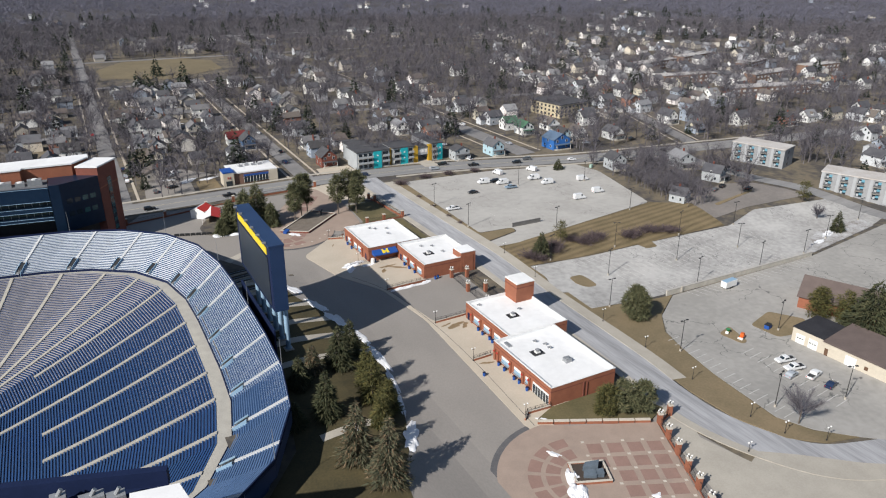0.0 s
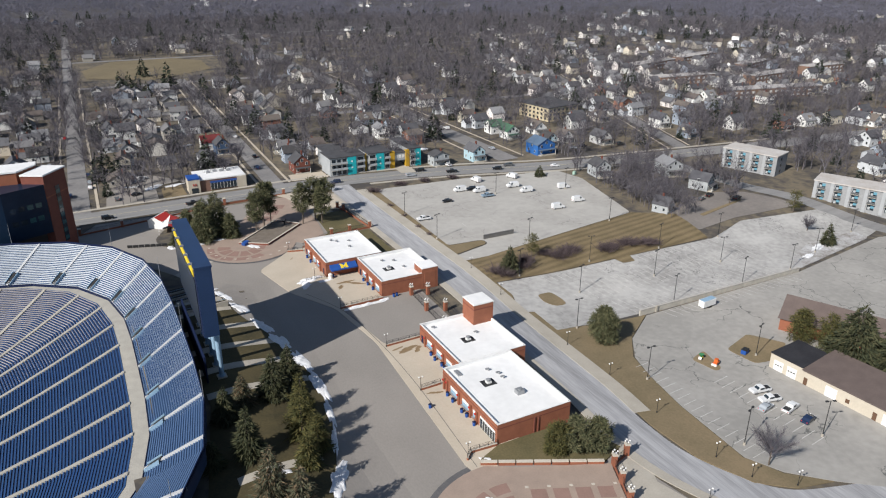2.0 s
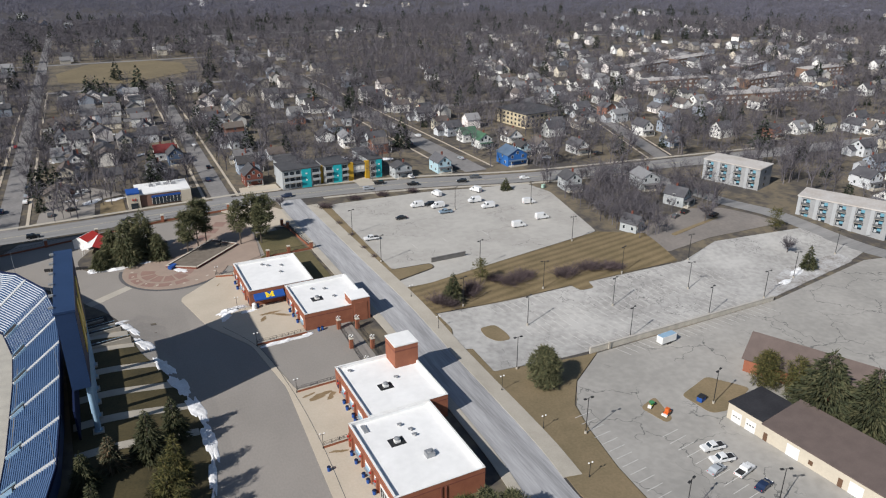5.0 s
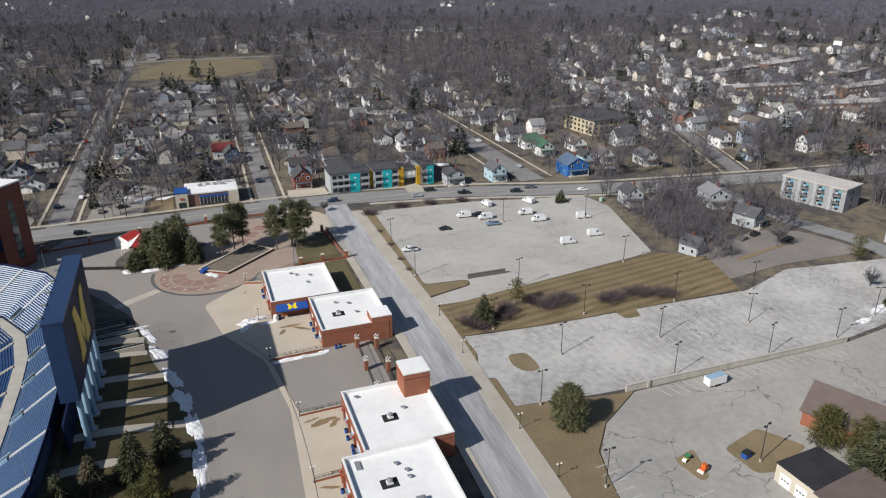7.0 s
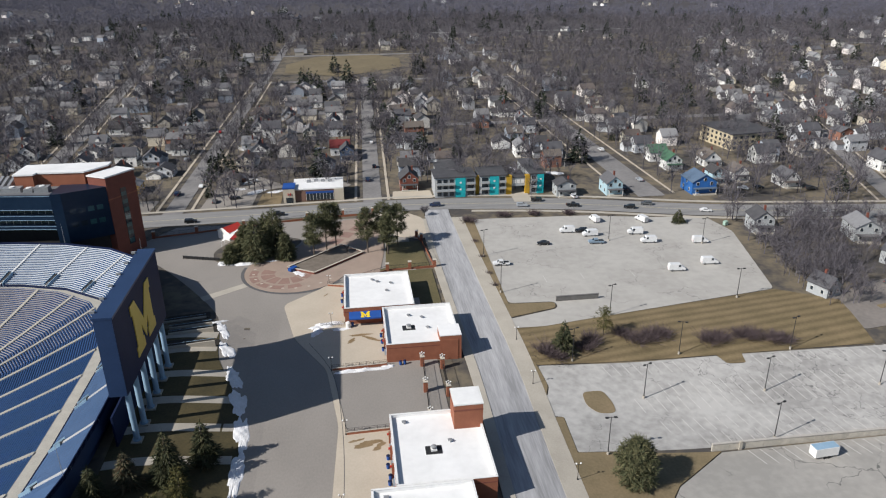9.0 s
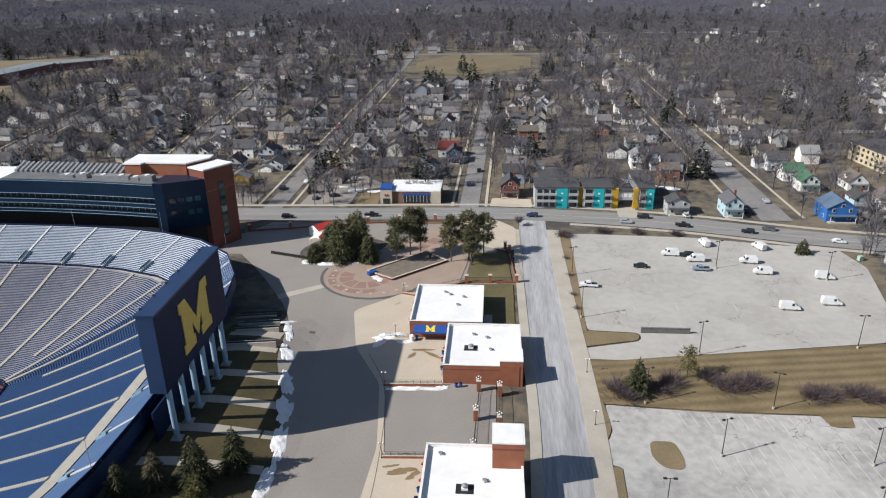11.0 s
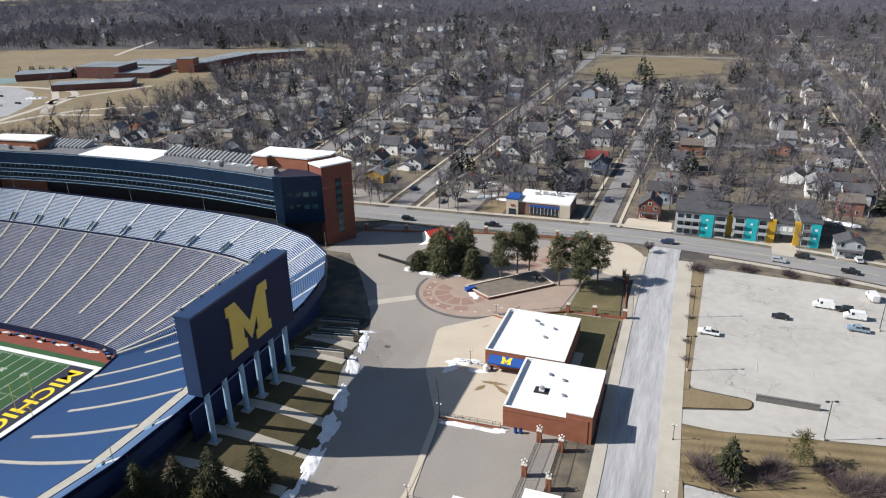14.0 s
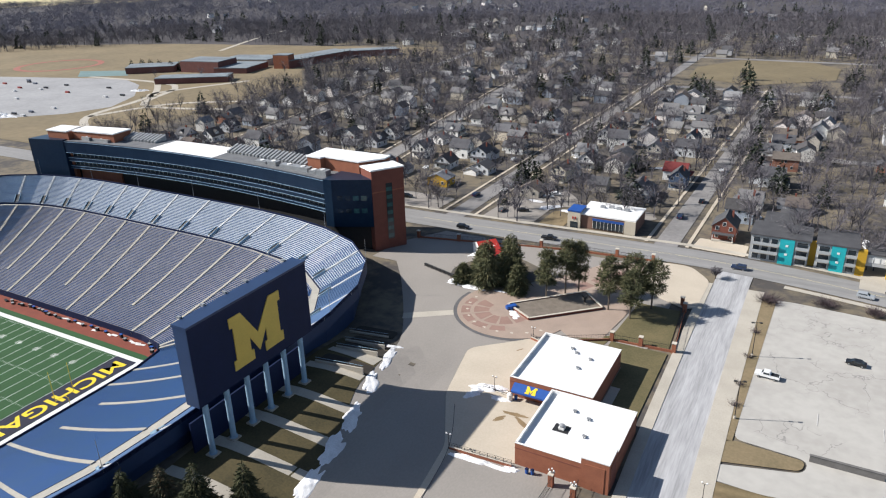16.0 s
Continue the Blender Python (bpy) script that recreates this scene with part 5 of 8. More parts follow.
def house(name, w, d, h, rise, siding=None, shingle=None, porch=True, dormer=False, wing=False, label="", category="house", group="", frame_col=None):
    """A gabled house whose front faces -y."""
    siding, shingle = siding or SIDING, shingle or SHINGLE
    ob = thing(name, 0, 0, 0, 0, label, category, group)
    a, b = gable(w, d, h, rise)
    part("wall", a, siding, ob)
    part("roof", b, shingle, ob)
    floors = [1.0, 3.8] if h > 4.5 else [1.0]
    if rise > 2.2:
        floors = floors + [h + 0.25]
    for z in floors:
        xs = (-w * 0.28, w * 0.28) if z < h else (0.0,)
        for x in xs:
            for s in (-1, 1):
                glazed(Build().box(x - 0.62, x + 0.62, s * (d / 2 + 0.05) - 0.05, s * (d / 2 + 0.05) + 0.05, z, z + 1.5).box(x - 0.5, x + 0.5, s * (d / 2 + 0.08) - 0.045, s * (d / 2 + 0.08) + 0.045, z + 0.1, z + 1.4), frame_col or TRIM, ob)
        if z < h:
            for y in ((-d * 0.25, d * 0.25) if z < 2 else (0.0,)):
                for s in (-1, 1):
                    glazed(Build().box(s * (w / 2 + 0.05) - 0.05, s * (w / 2 + 0.05) + 0.05, y - 0.55, y + 0.55, z, z + 1.4).box(s * (w / 2 + 0.08) - 0.045, s * (w / 2 + 0.08) + 0.045, y - 0.45, y + 0.45, z + 0.1, z + 1.3), frame_col or TRIM, ob)
    part("chimney", Build().box(w * 0.18, w * 0.18 + 0.7, d * 0.1, d * 0.1 + 0.7, h, h + rise + 0.9), BRICK_DARK, ob)
    if porch:
        p = part("porch_roof", Build().prism([(-w * 0.46, -d / 2 - 2.2), (w * 0.46, -d / 2 - 2.2), (w * 0.46, -d / 2 - 0.01), (-w * 0.46, -d / 2 - 0.01)], 2.7, 2.95), shingle, ob)
        part("porch_floor", Build().box(-w * 0.45, w * 0.45, -d / 2 - 2.1, -d / 2 - 0.01, -0.6, 0.3), PAVE, p)
        for x in (-w * 0.42, w * 0.42):
            part("porch_post", Build().box(x - 0.1, x + 0.1, -d / 2 - 2.05, -d / 2 - 1.85, 0.3, 2.698), TRIM, p)
    if dormer:
        da, db = gable(2.2, 3.2, h + rise * 0.25 + 0.9, 0.9, 0.2)
        M = pose(-w * 0.25, 0, 0, 0, 0, 90)
        for nm, q, m_ in (("dormer_wall", da, siding), ("dormer_roof", db, shingle)):
            q.v = [tuple(M @ Vector((v[0], v[1], max(v[2], h * 0.9)))) for v in q.v]
            part(nm, q, m_, ob)
    if wing:
        wa, wb = gable(w * 0.7, d * 0.5, h * 0.6, rise * 0.6)
        for nm, q, m_ in (("wing_wall", wa, siding), ("wing_roof", wb, shingle)):
            q.v = [(v[0] + w * 0.35, v[1] + d * 0.65, v[2]) for v in q.v]
            part(nm, q, m_, ob)
    return ob


PLAIN = [
    house("house", 7.5, 10, 5.2, 2.8, label="two-storey gabled house with pale siding and a porch", group="houses of the suburb"),
    house("house", 8.5, 9, 3.2, 3.4, dormer=True, label="low gabled house with a dormer and dark shingles", group="houses of the suburb"),
    house("house", 7, 11, 5.4, 2.4, wing=True, label="narrow two-storey house with a rear wing", group="houses of the suburb"),
    house("house", 9.5, 8, 3.0, 2.4, porch=False, wing=True, label="single-storey gabled bungalow with grey shingles", group="houses of the suburb"),
    house("house", 8, 8.5, 5.6, 2.2, dormer=False, label="square two-storey house with a low gable", group="houses of the suburb"),
    house("house", 7.5, 10.5, 5.4, 3.4, WHITE, DARK_SHINGLE, label="white two-storey house with a steep dark gable", group="houses of the suburb"),
    house("house", 8.5, 9.5, 3.6, 3.6, WHITE, None, dormer=True, wing=True, label="white cottage with a dormer and grey shingles", group="houses of the suburb"),
    house("house", 8.0, 10.0, 5.0, 3.0, PALE_GREY_SIDING, DARK_SHINGLE, wing=True, label="pale grey gabled house with a rear wing", group="houses of the suburb"),
]
hr = random.Random(11)
first = [False] * len(PLAIN)


def put_house(i, x, y, rz):
    m = pose(x, y, gz(x, y), 0, 0, rz)
    if not first[i]:
        first[i] = True
        PLAIN[i].matrix_world = m
    else:
        copy_thing(PLAIN[i], m)
    PLOTS.append((x, y, 7.5))


def special(ob, x, y, rz=0):
    ob.matrix_world = pose(x, y, gz(x, y), 0, 0, rz)
    PLOTS.append((x, y, 9))


BLUE_SIDING = mat("bright_blue_siding", (0.035, 0.15, 0.42), (0.03, 0.12, 0.36), 0.5, 0.6)
PALE_BLUE = mat("pale_blue_siding", (0.42, 0.58, 0.64), (0.36, 0.50, 0.56), 0.5, 0.6)
CREAM = mat("cream_siding", (0.56, 0.48, 0.33), (0.48, 0.41, 0.28), 0.5, 0.7)
TEAL = mat("bright_teal_panel", (0.02, 0.40, 0.44), (0.018, 0.35, 0.39), 0.4, 0.5)
OCHRE = mat("ochre_panel", (0.50, 0.30, 0.03), (0.43, 0.26, 0.025), 0.4, 0.6)
GREY_PANEL = mat("grey_siding", (0.40, 0.42, 0.43), (0.33, 0.35, 0.36), 0.4, 0.7)
DARK_ROOF = mat("dark_shingle", (0.055, 0.055, 0.06), (0.085, 0.085, 0.09), 0.3, 0.9, fine=14)
GREEN_ROOF = mat("green_shingle", (0.07, 0.16, 0.10), (0.06, 0.13, 0.08), 0.4, 0.9)
special(house("red_brick_house", 8.0, 9.5, 5.2, 3.4, BRICK_DARK, DARK_ROOF, label="red brick house with a steep dark gable and white band"), 113.5, 337.5)
special(house("grey_house", 8.5, 7, 5.0, 1.8, GREY_PANEL, DARK_ROOF, label="small grey two-storey house with white windows"), 179.5, 317)
special(house("pale_blue_house", 7, 10, 5.2, 2.8, PALE_BLUE, None, label="pale blue two-storey house with a white porch"), 200.5, 317)
special(house("bright_blue_house", 11, 11, 5.4, 3.0, BLUE_SIDING, mat("blue_grey_shingle", (0.10, 0.15, 0.22), (0.08, 0.12, 0.18), 0.4), wing=True, label="large bright blue house with a gabled porch"), 239, 313)
special(house("pale_blue_house", 6, 8, 5, 2.4, PALE_BLUE, None, label="small pale blue house behind a blue house"), 252, 324)
special(house("white_house", 8, 10, 4.2, 3.0, WHITE, None, label="white gabled house with a small porch"), 281.5, 315)
special(house("white_house", 7, 8, 4.2, 3.0, WHITE, None, label="white gabled house with a small garage"), 264, 326)
special(house("green_roofed_house", 8, 9, 4.6, 3.0, WHITE, GREEN_ROOF, label="white house with a green shingle roof"), 242, 349)
special(house("green_roofed_house", 8, 9, 4.6, 3.0, WHITE, GREEN_ROOF, label="white house with a green shingle roof"), 241, 364, 90)
special(house("red_roofed_house", 9, 10, 4.2, 3.0, WHITE, mat("red_shingle", (0.17, 0.035, 0.035), None, 0.4), label="white house with a dark red roof"), 83, 402, 90)
special(house("blue_gabled_house", 7, 9, 5.2, 3.0, mat("slate_blue_siding", (0.06, 0.11, 0.2), None, 0.4), DARK_ROOF, label="dark blue gabled house with white trim"), 86.5, 390, 0)
special(house("yellow_house", 10, 8, 3.4, 2.2, OCHRE, None, porch=False, label="ochre yellow house with a brown roof"), -10, 351)
special(house("grey_house", 7.5, 9, 5.2, 2.8, GREY_PANEL, DARK_ROOF, label="grey gabled house among bare trees"), 240, 265, -10)
special(house("grey_house", 6, 7, 3.6, 2.6, GREY_PANEL, DARK_SHINGLE, porch=False, label="small grey house among bare trees"), 230, 211, 20)
PLOTS[-1] = (230, 211, 4.0)
special(house("grey_house", 9, 11, 5.2, 2.6, GREY_PANEL, None, label="pale grey house with a rear porch"), 272, 252, -12)
special(house("grey_house", 7, 9, 4.6, 2.8, GREY_PANEL, DARK_SHINGLE, label="grey gabled house behind a car park"), 268, 227, 20)
for x in (252, 288):
    PLOTS.append((x, 222, 6))

# houses that stand out by their place along the first streets: template, x, y, turn
for i, x, y, rz in [(6, 41, 405, 0), (5, 44, 447, 90), (5, 36, 452, 0), (3, 52, 428, 90), (2, 66, 436, 0), (7, 75, 368, 0), (5, 79, 459, 0), (6, 66, 530, 90),
                    (5, -104, 560, 90), (6, -92, 487, 0), (1, -48, 437, 90), (5, -23, 397, 90), (3, -47, 417, 0), (7, -10, 394, 0), (2, -51, 533, 90), (2, 37, 381, 0),
                    (7, 122, 408, 90), (2, 125, 436, 90), (4, 186, 362, 90), (7, 190, 376, 90), (2, 176, 384, 0), (4, 187, 391, 90), (1, 181, 422, 90), (7, 191, 434, 90), (3, 167, 451, 0), (6, 188, 478, 90),
                    (2, 239, 454, 90), (7, 242, 425, 90), (4, 240, 396, 90), (7, 240, 381, 90), (6, 263, 352, 0), (5, 291, 352, 90), (1, 318, 361, 0), (5, 340, 413, 90), (6, 344, 436, 0), (7, 343, 394, 90), (4, 356, 384, 0), (2, 350, 365, 90),
                    (5, 235, 506, 90), (6, 336, 619, 0), (5, 315, 562, 90), (2, 319, 538, 0), (6, 357, 503, 90), (1, 405, 636, 90), (5, 376, 550, 0), (7, 365, 452, 90), (6, 457, 543, 0), (5, 505, 606, 90), (5, 465, 504, 0), (6, 396, 465, 90), (2, 394, 413, 0),
                    (1, 337, 304, 0), (5, 377, 306, 90), (4, 403, 292, 0), (6, 461, 274, 0), (7, 413, 243, 90), (7, 363, 207, 0), (2, 383, 354, 0), (7, 377, 387, 90), (5, 340, 331, 0), (4, 358, 330, 90)]:
    put_house(i, x, y, rz + hr.uniform(-5, 5))

# rows along the streets
placed = len(PLOTS)
for s in STREETS:
    if s[0] < -250 or s[0] > 600:
        continue
    for side in (-1, 1):
        y = 352 + hr.uniform(0, 6)
        while y < (500 if -120 < s[0] < 350 else 425):
            x = street_x(s, y) + side * (s[2] + 12 + hr.uniform(-2, 6))
            if not any(abs(x - px) < 13 and abs(y - py_) < 12 for px, py_, _ in PLOTS) and not (30 < x < 90 and y < 352) and not (120 < x < 186 and y < 345) and not inside(HOLES[4], x, y):
                put_house(hr.randrange(8), x, y, (90 if side > 0 else -90) * -1 + hr.choice((0, 0, 0, 180, 90, 90)) + hr.uniform(-4, 4))
                if hr.random() < 0.22:
                    x2 = x + side * hr.uniform(15, 22)
                    put_house(hr.choice((1, 3)), x2, y + hr.uniform(-4, 4), hr.choice((0, 90)))
            y += hr.uniform(14, 24)
for x in range(425, 640, 17):
    y = main_y(x) + 22 + hr.uniform(-3, 16)
    put_house(hr.randrange(8), x + hr.uniform(-2, 2), y, hr.choice((0, 0, 90)))
for x0, y0, y1 in ((352, 120, 190), (392, 120, 225)):
    y = y0 + hr.uniform(0, 8)
    while y < y1:
        put_house(hr.randrange(5), x0 + hr.uniform(-3, 3), y, hr.choice((90, -90, 0)))
        y += hr.uniform(15, 24)
for i in range(len(PLAIN)):
    if not first[i]:
        put_house(i, 640 + 20 * i, 330, 0)

# far houses, one joined sheet of walls and one of roofs
FAR_WALL = by_island("far_house_siding", [(0.82, 0.82, 0.80), (0.66, 0.64, 0.60), (0.82, 0.77, 0.74), (0.42, 0.43, 0.45), (0.62, 0.57, 0.47), (0.32, 0.36, 0.42), (0.76, 0.76, 0.74), (0.42, 0.39, 0.34)])
FAR_ROOF = by_island("far_house_shingle", [(0.13, 0.13, 0.138), (0.09, 0.09, 0.096), (0.18, 0.178, 0.18), (0.13, 0.11, 0.10), (0.24, 0.24, 0.245), (0.075, 0.072, 0.074)])
fw, fr = Build(), Build()


def clearing(x, y):
    """Where the far wood opens for groups of houses."""
    return math.sin(x * 0.011 + 1) * math.sin(y * 0.009 + 2) + 0.45 * math.sin(x * 0.031) * math.sin(y * 0.027) > 0.30



def far_house(x, y, rz):
    a, b = gable(hr.uniform(6.5, 9.5), hr.uniform(8, 11), hr.choice((3.2, 5.2, 5.4)), hr.uniform(2.2, 3.2))
    M = pose(x, y, gz(x, y), 0, 0, rz)
    for src, dst in ((a, fw), (b, fr)):
        n = len(dst.v)
        dst.v += [tuple(M @ Vector(v)) for v in src.v]
        dst.f += [tuple(n + k for k in f) for f in src.f]


for s in STREETS:
    for side in (-1, 1):
        y = 506 if -120 < s[0] < 350 else (432 if -250 < s[0] < 600 else 345)
        while y < 1150:
            x = street_x(s, y) + side * (s[2] + 11 + hr.uniform(-1, 2))
            if hr.random() < 0.95 - (y - 350) / 800 and not any(inside(h, x, y) for h in HOLES):
                far_house(x + side * hr.uniform(-2, 9), y, hr.choice((90, -90, 0)) + hr.uniform(-6, 6))
                PLOTS.append((x, y, 6))
                if hr.random() < 0.25:
                    far_house(x + side * hr.uniform(14, 20), y + hr.uniform(-3, 3), hr.choice((0, 90)))
            y += hr.uniform(14, 34)
for s in STREETS:
    for side in (-1, 1):
        y = 345 + hr.uniform(0, 20)
        while y < 640:
            x = street_x(s, y) + side * (s[2] + hr.uniform(26, 42))
            if -230 < x < 620 and not any(abs(x - px) < 12 and abs(y - py_) < 11 for px, py_, _ in PLOTS) and not any(inside(h, x, y) for h in HOLES) and not (50 < x < 90 and y < 358) and not (120 < x < 186 and y < 350):
                far_house(x, y, hr.choice((90, 0)) + hr.uniform(-6, 6))
                PLOTS.append((x, y, 6))
            y += hr.uniform(16, 34)
for x0 in (440, 490, 540, 600):
    for y0 in range(110, 250, 22):
        far_house(x0 + hr.uniform(-5, 5), y0 + hr.uniform(-4, 4), hr.choice((90, 0)))
        PLOTS.append((x0, y0, 6))
for k in range(330):
    a = hr.uniform(-1.05, 1.05)
    r = hr.uniform(800, 2000)
    x, y = 90 + r * math.sin(a), 40 + r * math.cos(a)
    if y > 380 and clearing(x, y) and not any(inside(h, x, y) for h in HOLES):
        PLOTS.append((x, y - 10, 9))
        far_house(x, y, hr.uniform(0, 180))
tagged(new("far_house_walls", fw.mesh("far_house_walls", FAR_WALL)), "pale walls of far suburban houses", "houses", kind="stuff")
tagged(new("far_house_roofs", fr.mesh("far_house_roofs", FAR_ROOF)), "grey shingle roofs of far suburban houses", "roofs", kind="stuff")

# ---- the wood of bare trees among and beyond the houses ----
wr = np.random.default_rng(21)


def scatter(name, templates, spots, material, label):
    """All trees of one belt as one mesh of loose twigs."""
    out = []
    for x, y, s, k in spots:
        a = wr.uniform(0, 6.283)
        c, n = math.cos(a), math.sin(a)
        T = templates[k % len(templates)]
        R = np.array([[c, n, 0], [-n, c, 0], [0, 0, 1]]) * s
        out.append(T @ R + np.array([x, y, gz(x, y)]))
    tagged(new(name, tri_mesh(name, np.concatenate(out), material)), label, "trees", kind="stuff")


def spots(n, r0, r1, pad, small, a0=-1.12, a1=1.12):
    out = []
    for _ in range(n):
        a = wr.uniform(a0, a1)
        r = math.sqrt(wr.uniform(r0 * r0, r1 * r1))
        x, y = 90 + r * math.sin(a), 60 + r * math.cos(a)
        if free(x, y, pad):
            out.append((x, y, wr.uniform(*small), int(wr.integers(0, 99))))
    return out


def canopy(n, h, r, length, w):
    """A far crown: fine twigs in all directions round a dome."""
    d = wr.normal(size=(n, 3))
    d /= np.linalg.norm(d, axis=1, keepdims=True)
    base = d * wr.uniform(0.55, 1.0, (n, 1)) * np.array([r, r, h * 0.34]) + np.array([0, 0, h * 0.62])
    way = wr.normal(size=(n, 3)) * 0.6 + d * 0.7
    way *= length / np.linalg.norm(way, axis=1, keepdims=True)
    return slivers(wr, base, way, w * wr.uniform(0.6, 1.3, n))


near_t = [np.concatenate([stem(6, 0.26, 3), bare_crown(wr, 15, 6.2, 12, 120, 0.13), canopy(60, 15, 5.6, 2.2, 0.12)]) for _ in range(6)]
mid_t = [np.concatenate([stem(6, 0.3, 3), bare_crown(wr, 14, 6.5, 6, 34, 0.26), canopy(26, 14, 5.5, 3.0, 0.34)]) for _ in range(6)]
far_t = [canopy(36, 13, 6.8, 3.6, 0.62) for _ in range(6)]
scatter("suburb_trees", near_t, spots(5000, 240, 620, 0.8, (0.5, 1.2)), TWIG, "leafless grey-brown trees among the houses")
scatter("suburb_trees_beyond", mid_t, [q for q in spots(12500, 620, 1150, 0.5, (0.6, 1.2)) if q[3] < 45 or not clearing(q[0], q[1])], TWIG, "leafless grey-brown trees among farther houses")
scatter("far_wood", far_t, [q for q in spots(26000, 1100, 2150, -3, (0.6, 1.15)) if q[3] < 30 or not clearing(q[0], q[1])], TWIG_HAZE, "far leafless wood up to the horizon")
grove = [(x, y, wr.uniform(0.35, 0.72), int(wr.integers(0, 99))) for x, y in zip(wr.uniform(222, 285, 460), wr.uniform(203, 284, 460)) if free(x, y, 0) and not inside(UP, x, y) and x > 221 + 0.16 * (y - 216) + 3]
grove += [(227 + 3.1 * (k % 5) + 0.7 * (k % 3), 203 + 4.4 * (k // 5), 0.5 + 0.05 * (k % 4), k) for k in range(20) if not (k in (6, 7, 11))]
scatter("grove_trees", near_t, grove, TWIG, "leafless thicket of thin trees beside the car park")
pine_t = [np.concatenate([stem(5, 0.2, 3), cone_crown(wr, 14, 3.9, 240, 1.8, 1.05)]) for _ in range(4)]
scatter("suburb_evergreens", pine_t, spots(820, 270, 1300, 1, (0.45, 1.35)) + [(x, y, s_, k) for k, (x, y, s_) in enumerate([(25, 361, 1.0), (29, 363, 1.05), (33, 360, 0.9), (-21, 552, 1.5), (28, 448, 0.8), (31, 456, 0.8), (89, 604, 1.5), (-98, 559, 1.1), (60, 593, 1.2), (66, 590, 1.1), (54, 597, 1.2), (69, 560, 1.0), (78, 678, 1.2), (190, 492, 1.2), (225, 480, 0.7), (232, 484, 0.7), (322, 470, 1.0), (395, 560, 1.1), (300, 372, 0.6)])], NEEDLE_FAR, "scattered dark evergreens among the houses")

# ---- plazas ----
def disc(cx, cy, r, a0=0, a1=360, n=40, r0=None):
    P = [(cx + r * math.cos(radians(a0 + (a1 - a0) * k / n)), cy + r * math.sin(radians(a0 + (a1 - a0) * k / n))) for k in range(n + (a1 - a0 < 360))]
    if r0 is not None:
        P += [(cx + r0 * math.cos(radians(a1 - (a1 - a0) * k / n)), cy + r0 * math.sin(radians(a1 - (a1 - a0) * k / n))) for k in range(n + 1)]
    return P


PCX, PCY = 68.5, 252.5
north = sheet("round_plaza", disc(PCX, PCY, 17, 150, 340, 30) + [(88, 244), (96, 247), (98, 262), (99, 280), (95, 300), (84, 298), (76, 285), (66, 270), (56, 264)], 0.12, PAVER, "round plaza of tan pavers with red fields", "plaza", skirt=0.2)
sheet("border", disc(PCX, PCY, 18.1, 165, 325, 30, 17.05), 0.06, PAVER_DARK, parent=north)
for r0, r1, a0, a1, n in ((4, 8.5, 150, 350, 6), (9.6, 12.2, 160, 300, 5)):
    for k in range(n):
        d = (a1 - a0) / n
        sheet("red_field", disc(PCX - 3, PCY - 2, r1, a0 + k * d + 3, a0 + (k + 1) * d - 3, 6, r0), 0.128, PAVER_RED, parent=north)
for k in range(3):
    sheet("red_field", [(78 + 4 * k, 275 + 6 * k), (82 + 4 * k, 273 + 6 * k), (84.5 + 4 * k, 277.5 + 6 * k), (80.5 + 4 * k, 279.5 + 6 * k)], 0.128, PAVER_RED, parent=north)
for k in range(10):
    a = radians(170 + k * 17)
    part("paver_stone", Build().box(PCX + 14 * math.cos(a) - 0.4, PCX + 14 * math.cos(a) + 0.4, PCY + 14 * math.sin(a) - 0.3, PCY + 14 * math.sin(a) + 0.3, -1.378, -1.36), LIMESTONE, north)
sheet("corner_plaza", rounded([(98, 281), (112, 274), (115, 276), (115.5, 296), (108, 305), (92, 304), (95, 300)], 3), 0.17, CONCRETE, "pale concrete corner plaza by the street", "plaza", skirt=0.2)
sheet("crossing_strip", [(40, 236.5), (41.5, 233.5), (56, 243.5), (54.5, 246)], 0.01, PAVE, "pale concrete strip across the asphalt", "pavement")
sheet("evergreen_bed", rounded([(41, 262), (57, 261), (64, 268), (70, 280), (55, 288), (44, 284), (38, 272)], 4), 0.08, SOIL, "brown mulch bed under evergreens", "bed", skirt=0.2)
sheet("fenced_lawn", [(85, 240.5), (96.5, 240), (98, 248), (113, 248.5), (111.5, 272), (99.5, 272), (98, 250)], 0.09, GRASS_GREEN, "shaded green lawn inside a brick and iron fence", "lawn", skirt=0.1)
sheet("side_lawn", [(104.4, 212), (113.2, 212), (113.2, 246.8), (98.5, 246.8), (98.5, 236), (104.4, 235.5)], 0.10, GRASS_GREEN, "green lawn beside a brick ticket building", "lawn", skirt=0.1)
sheet("side_path", [(104.5, 213), (106.8, 213), (106.8, 226), (104.5, 226)], 0.13, PAVE, "narrow concrete path beside a brick building", "pavement", skirt=0.1)
for k, (y0, x1, w) in enumerate([(152.5, 60.5, 2.6), (163.5, 60.2, 2.8), (174.0, 58.8, 2.8), (185.0, 55.5, 2.8), (196.5, 51.0, 2.4), (120.5, 53.5, 2.4), (206, 50, 2.2)]):
    sheet("lawn_path_%d" % (k + 1), [(36, y0), (x1, y0 + (2.2 if y0 < 200 else 0)), (x1, y0 + w + 2.2), (36, y0 + w)], 0.10, PAVE, "pale concrete path across the stadium lawn", "pavement", step=3, skirt=0.1)

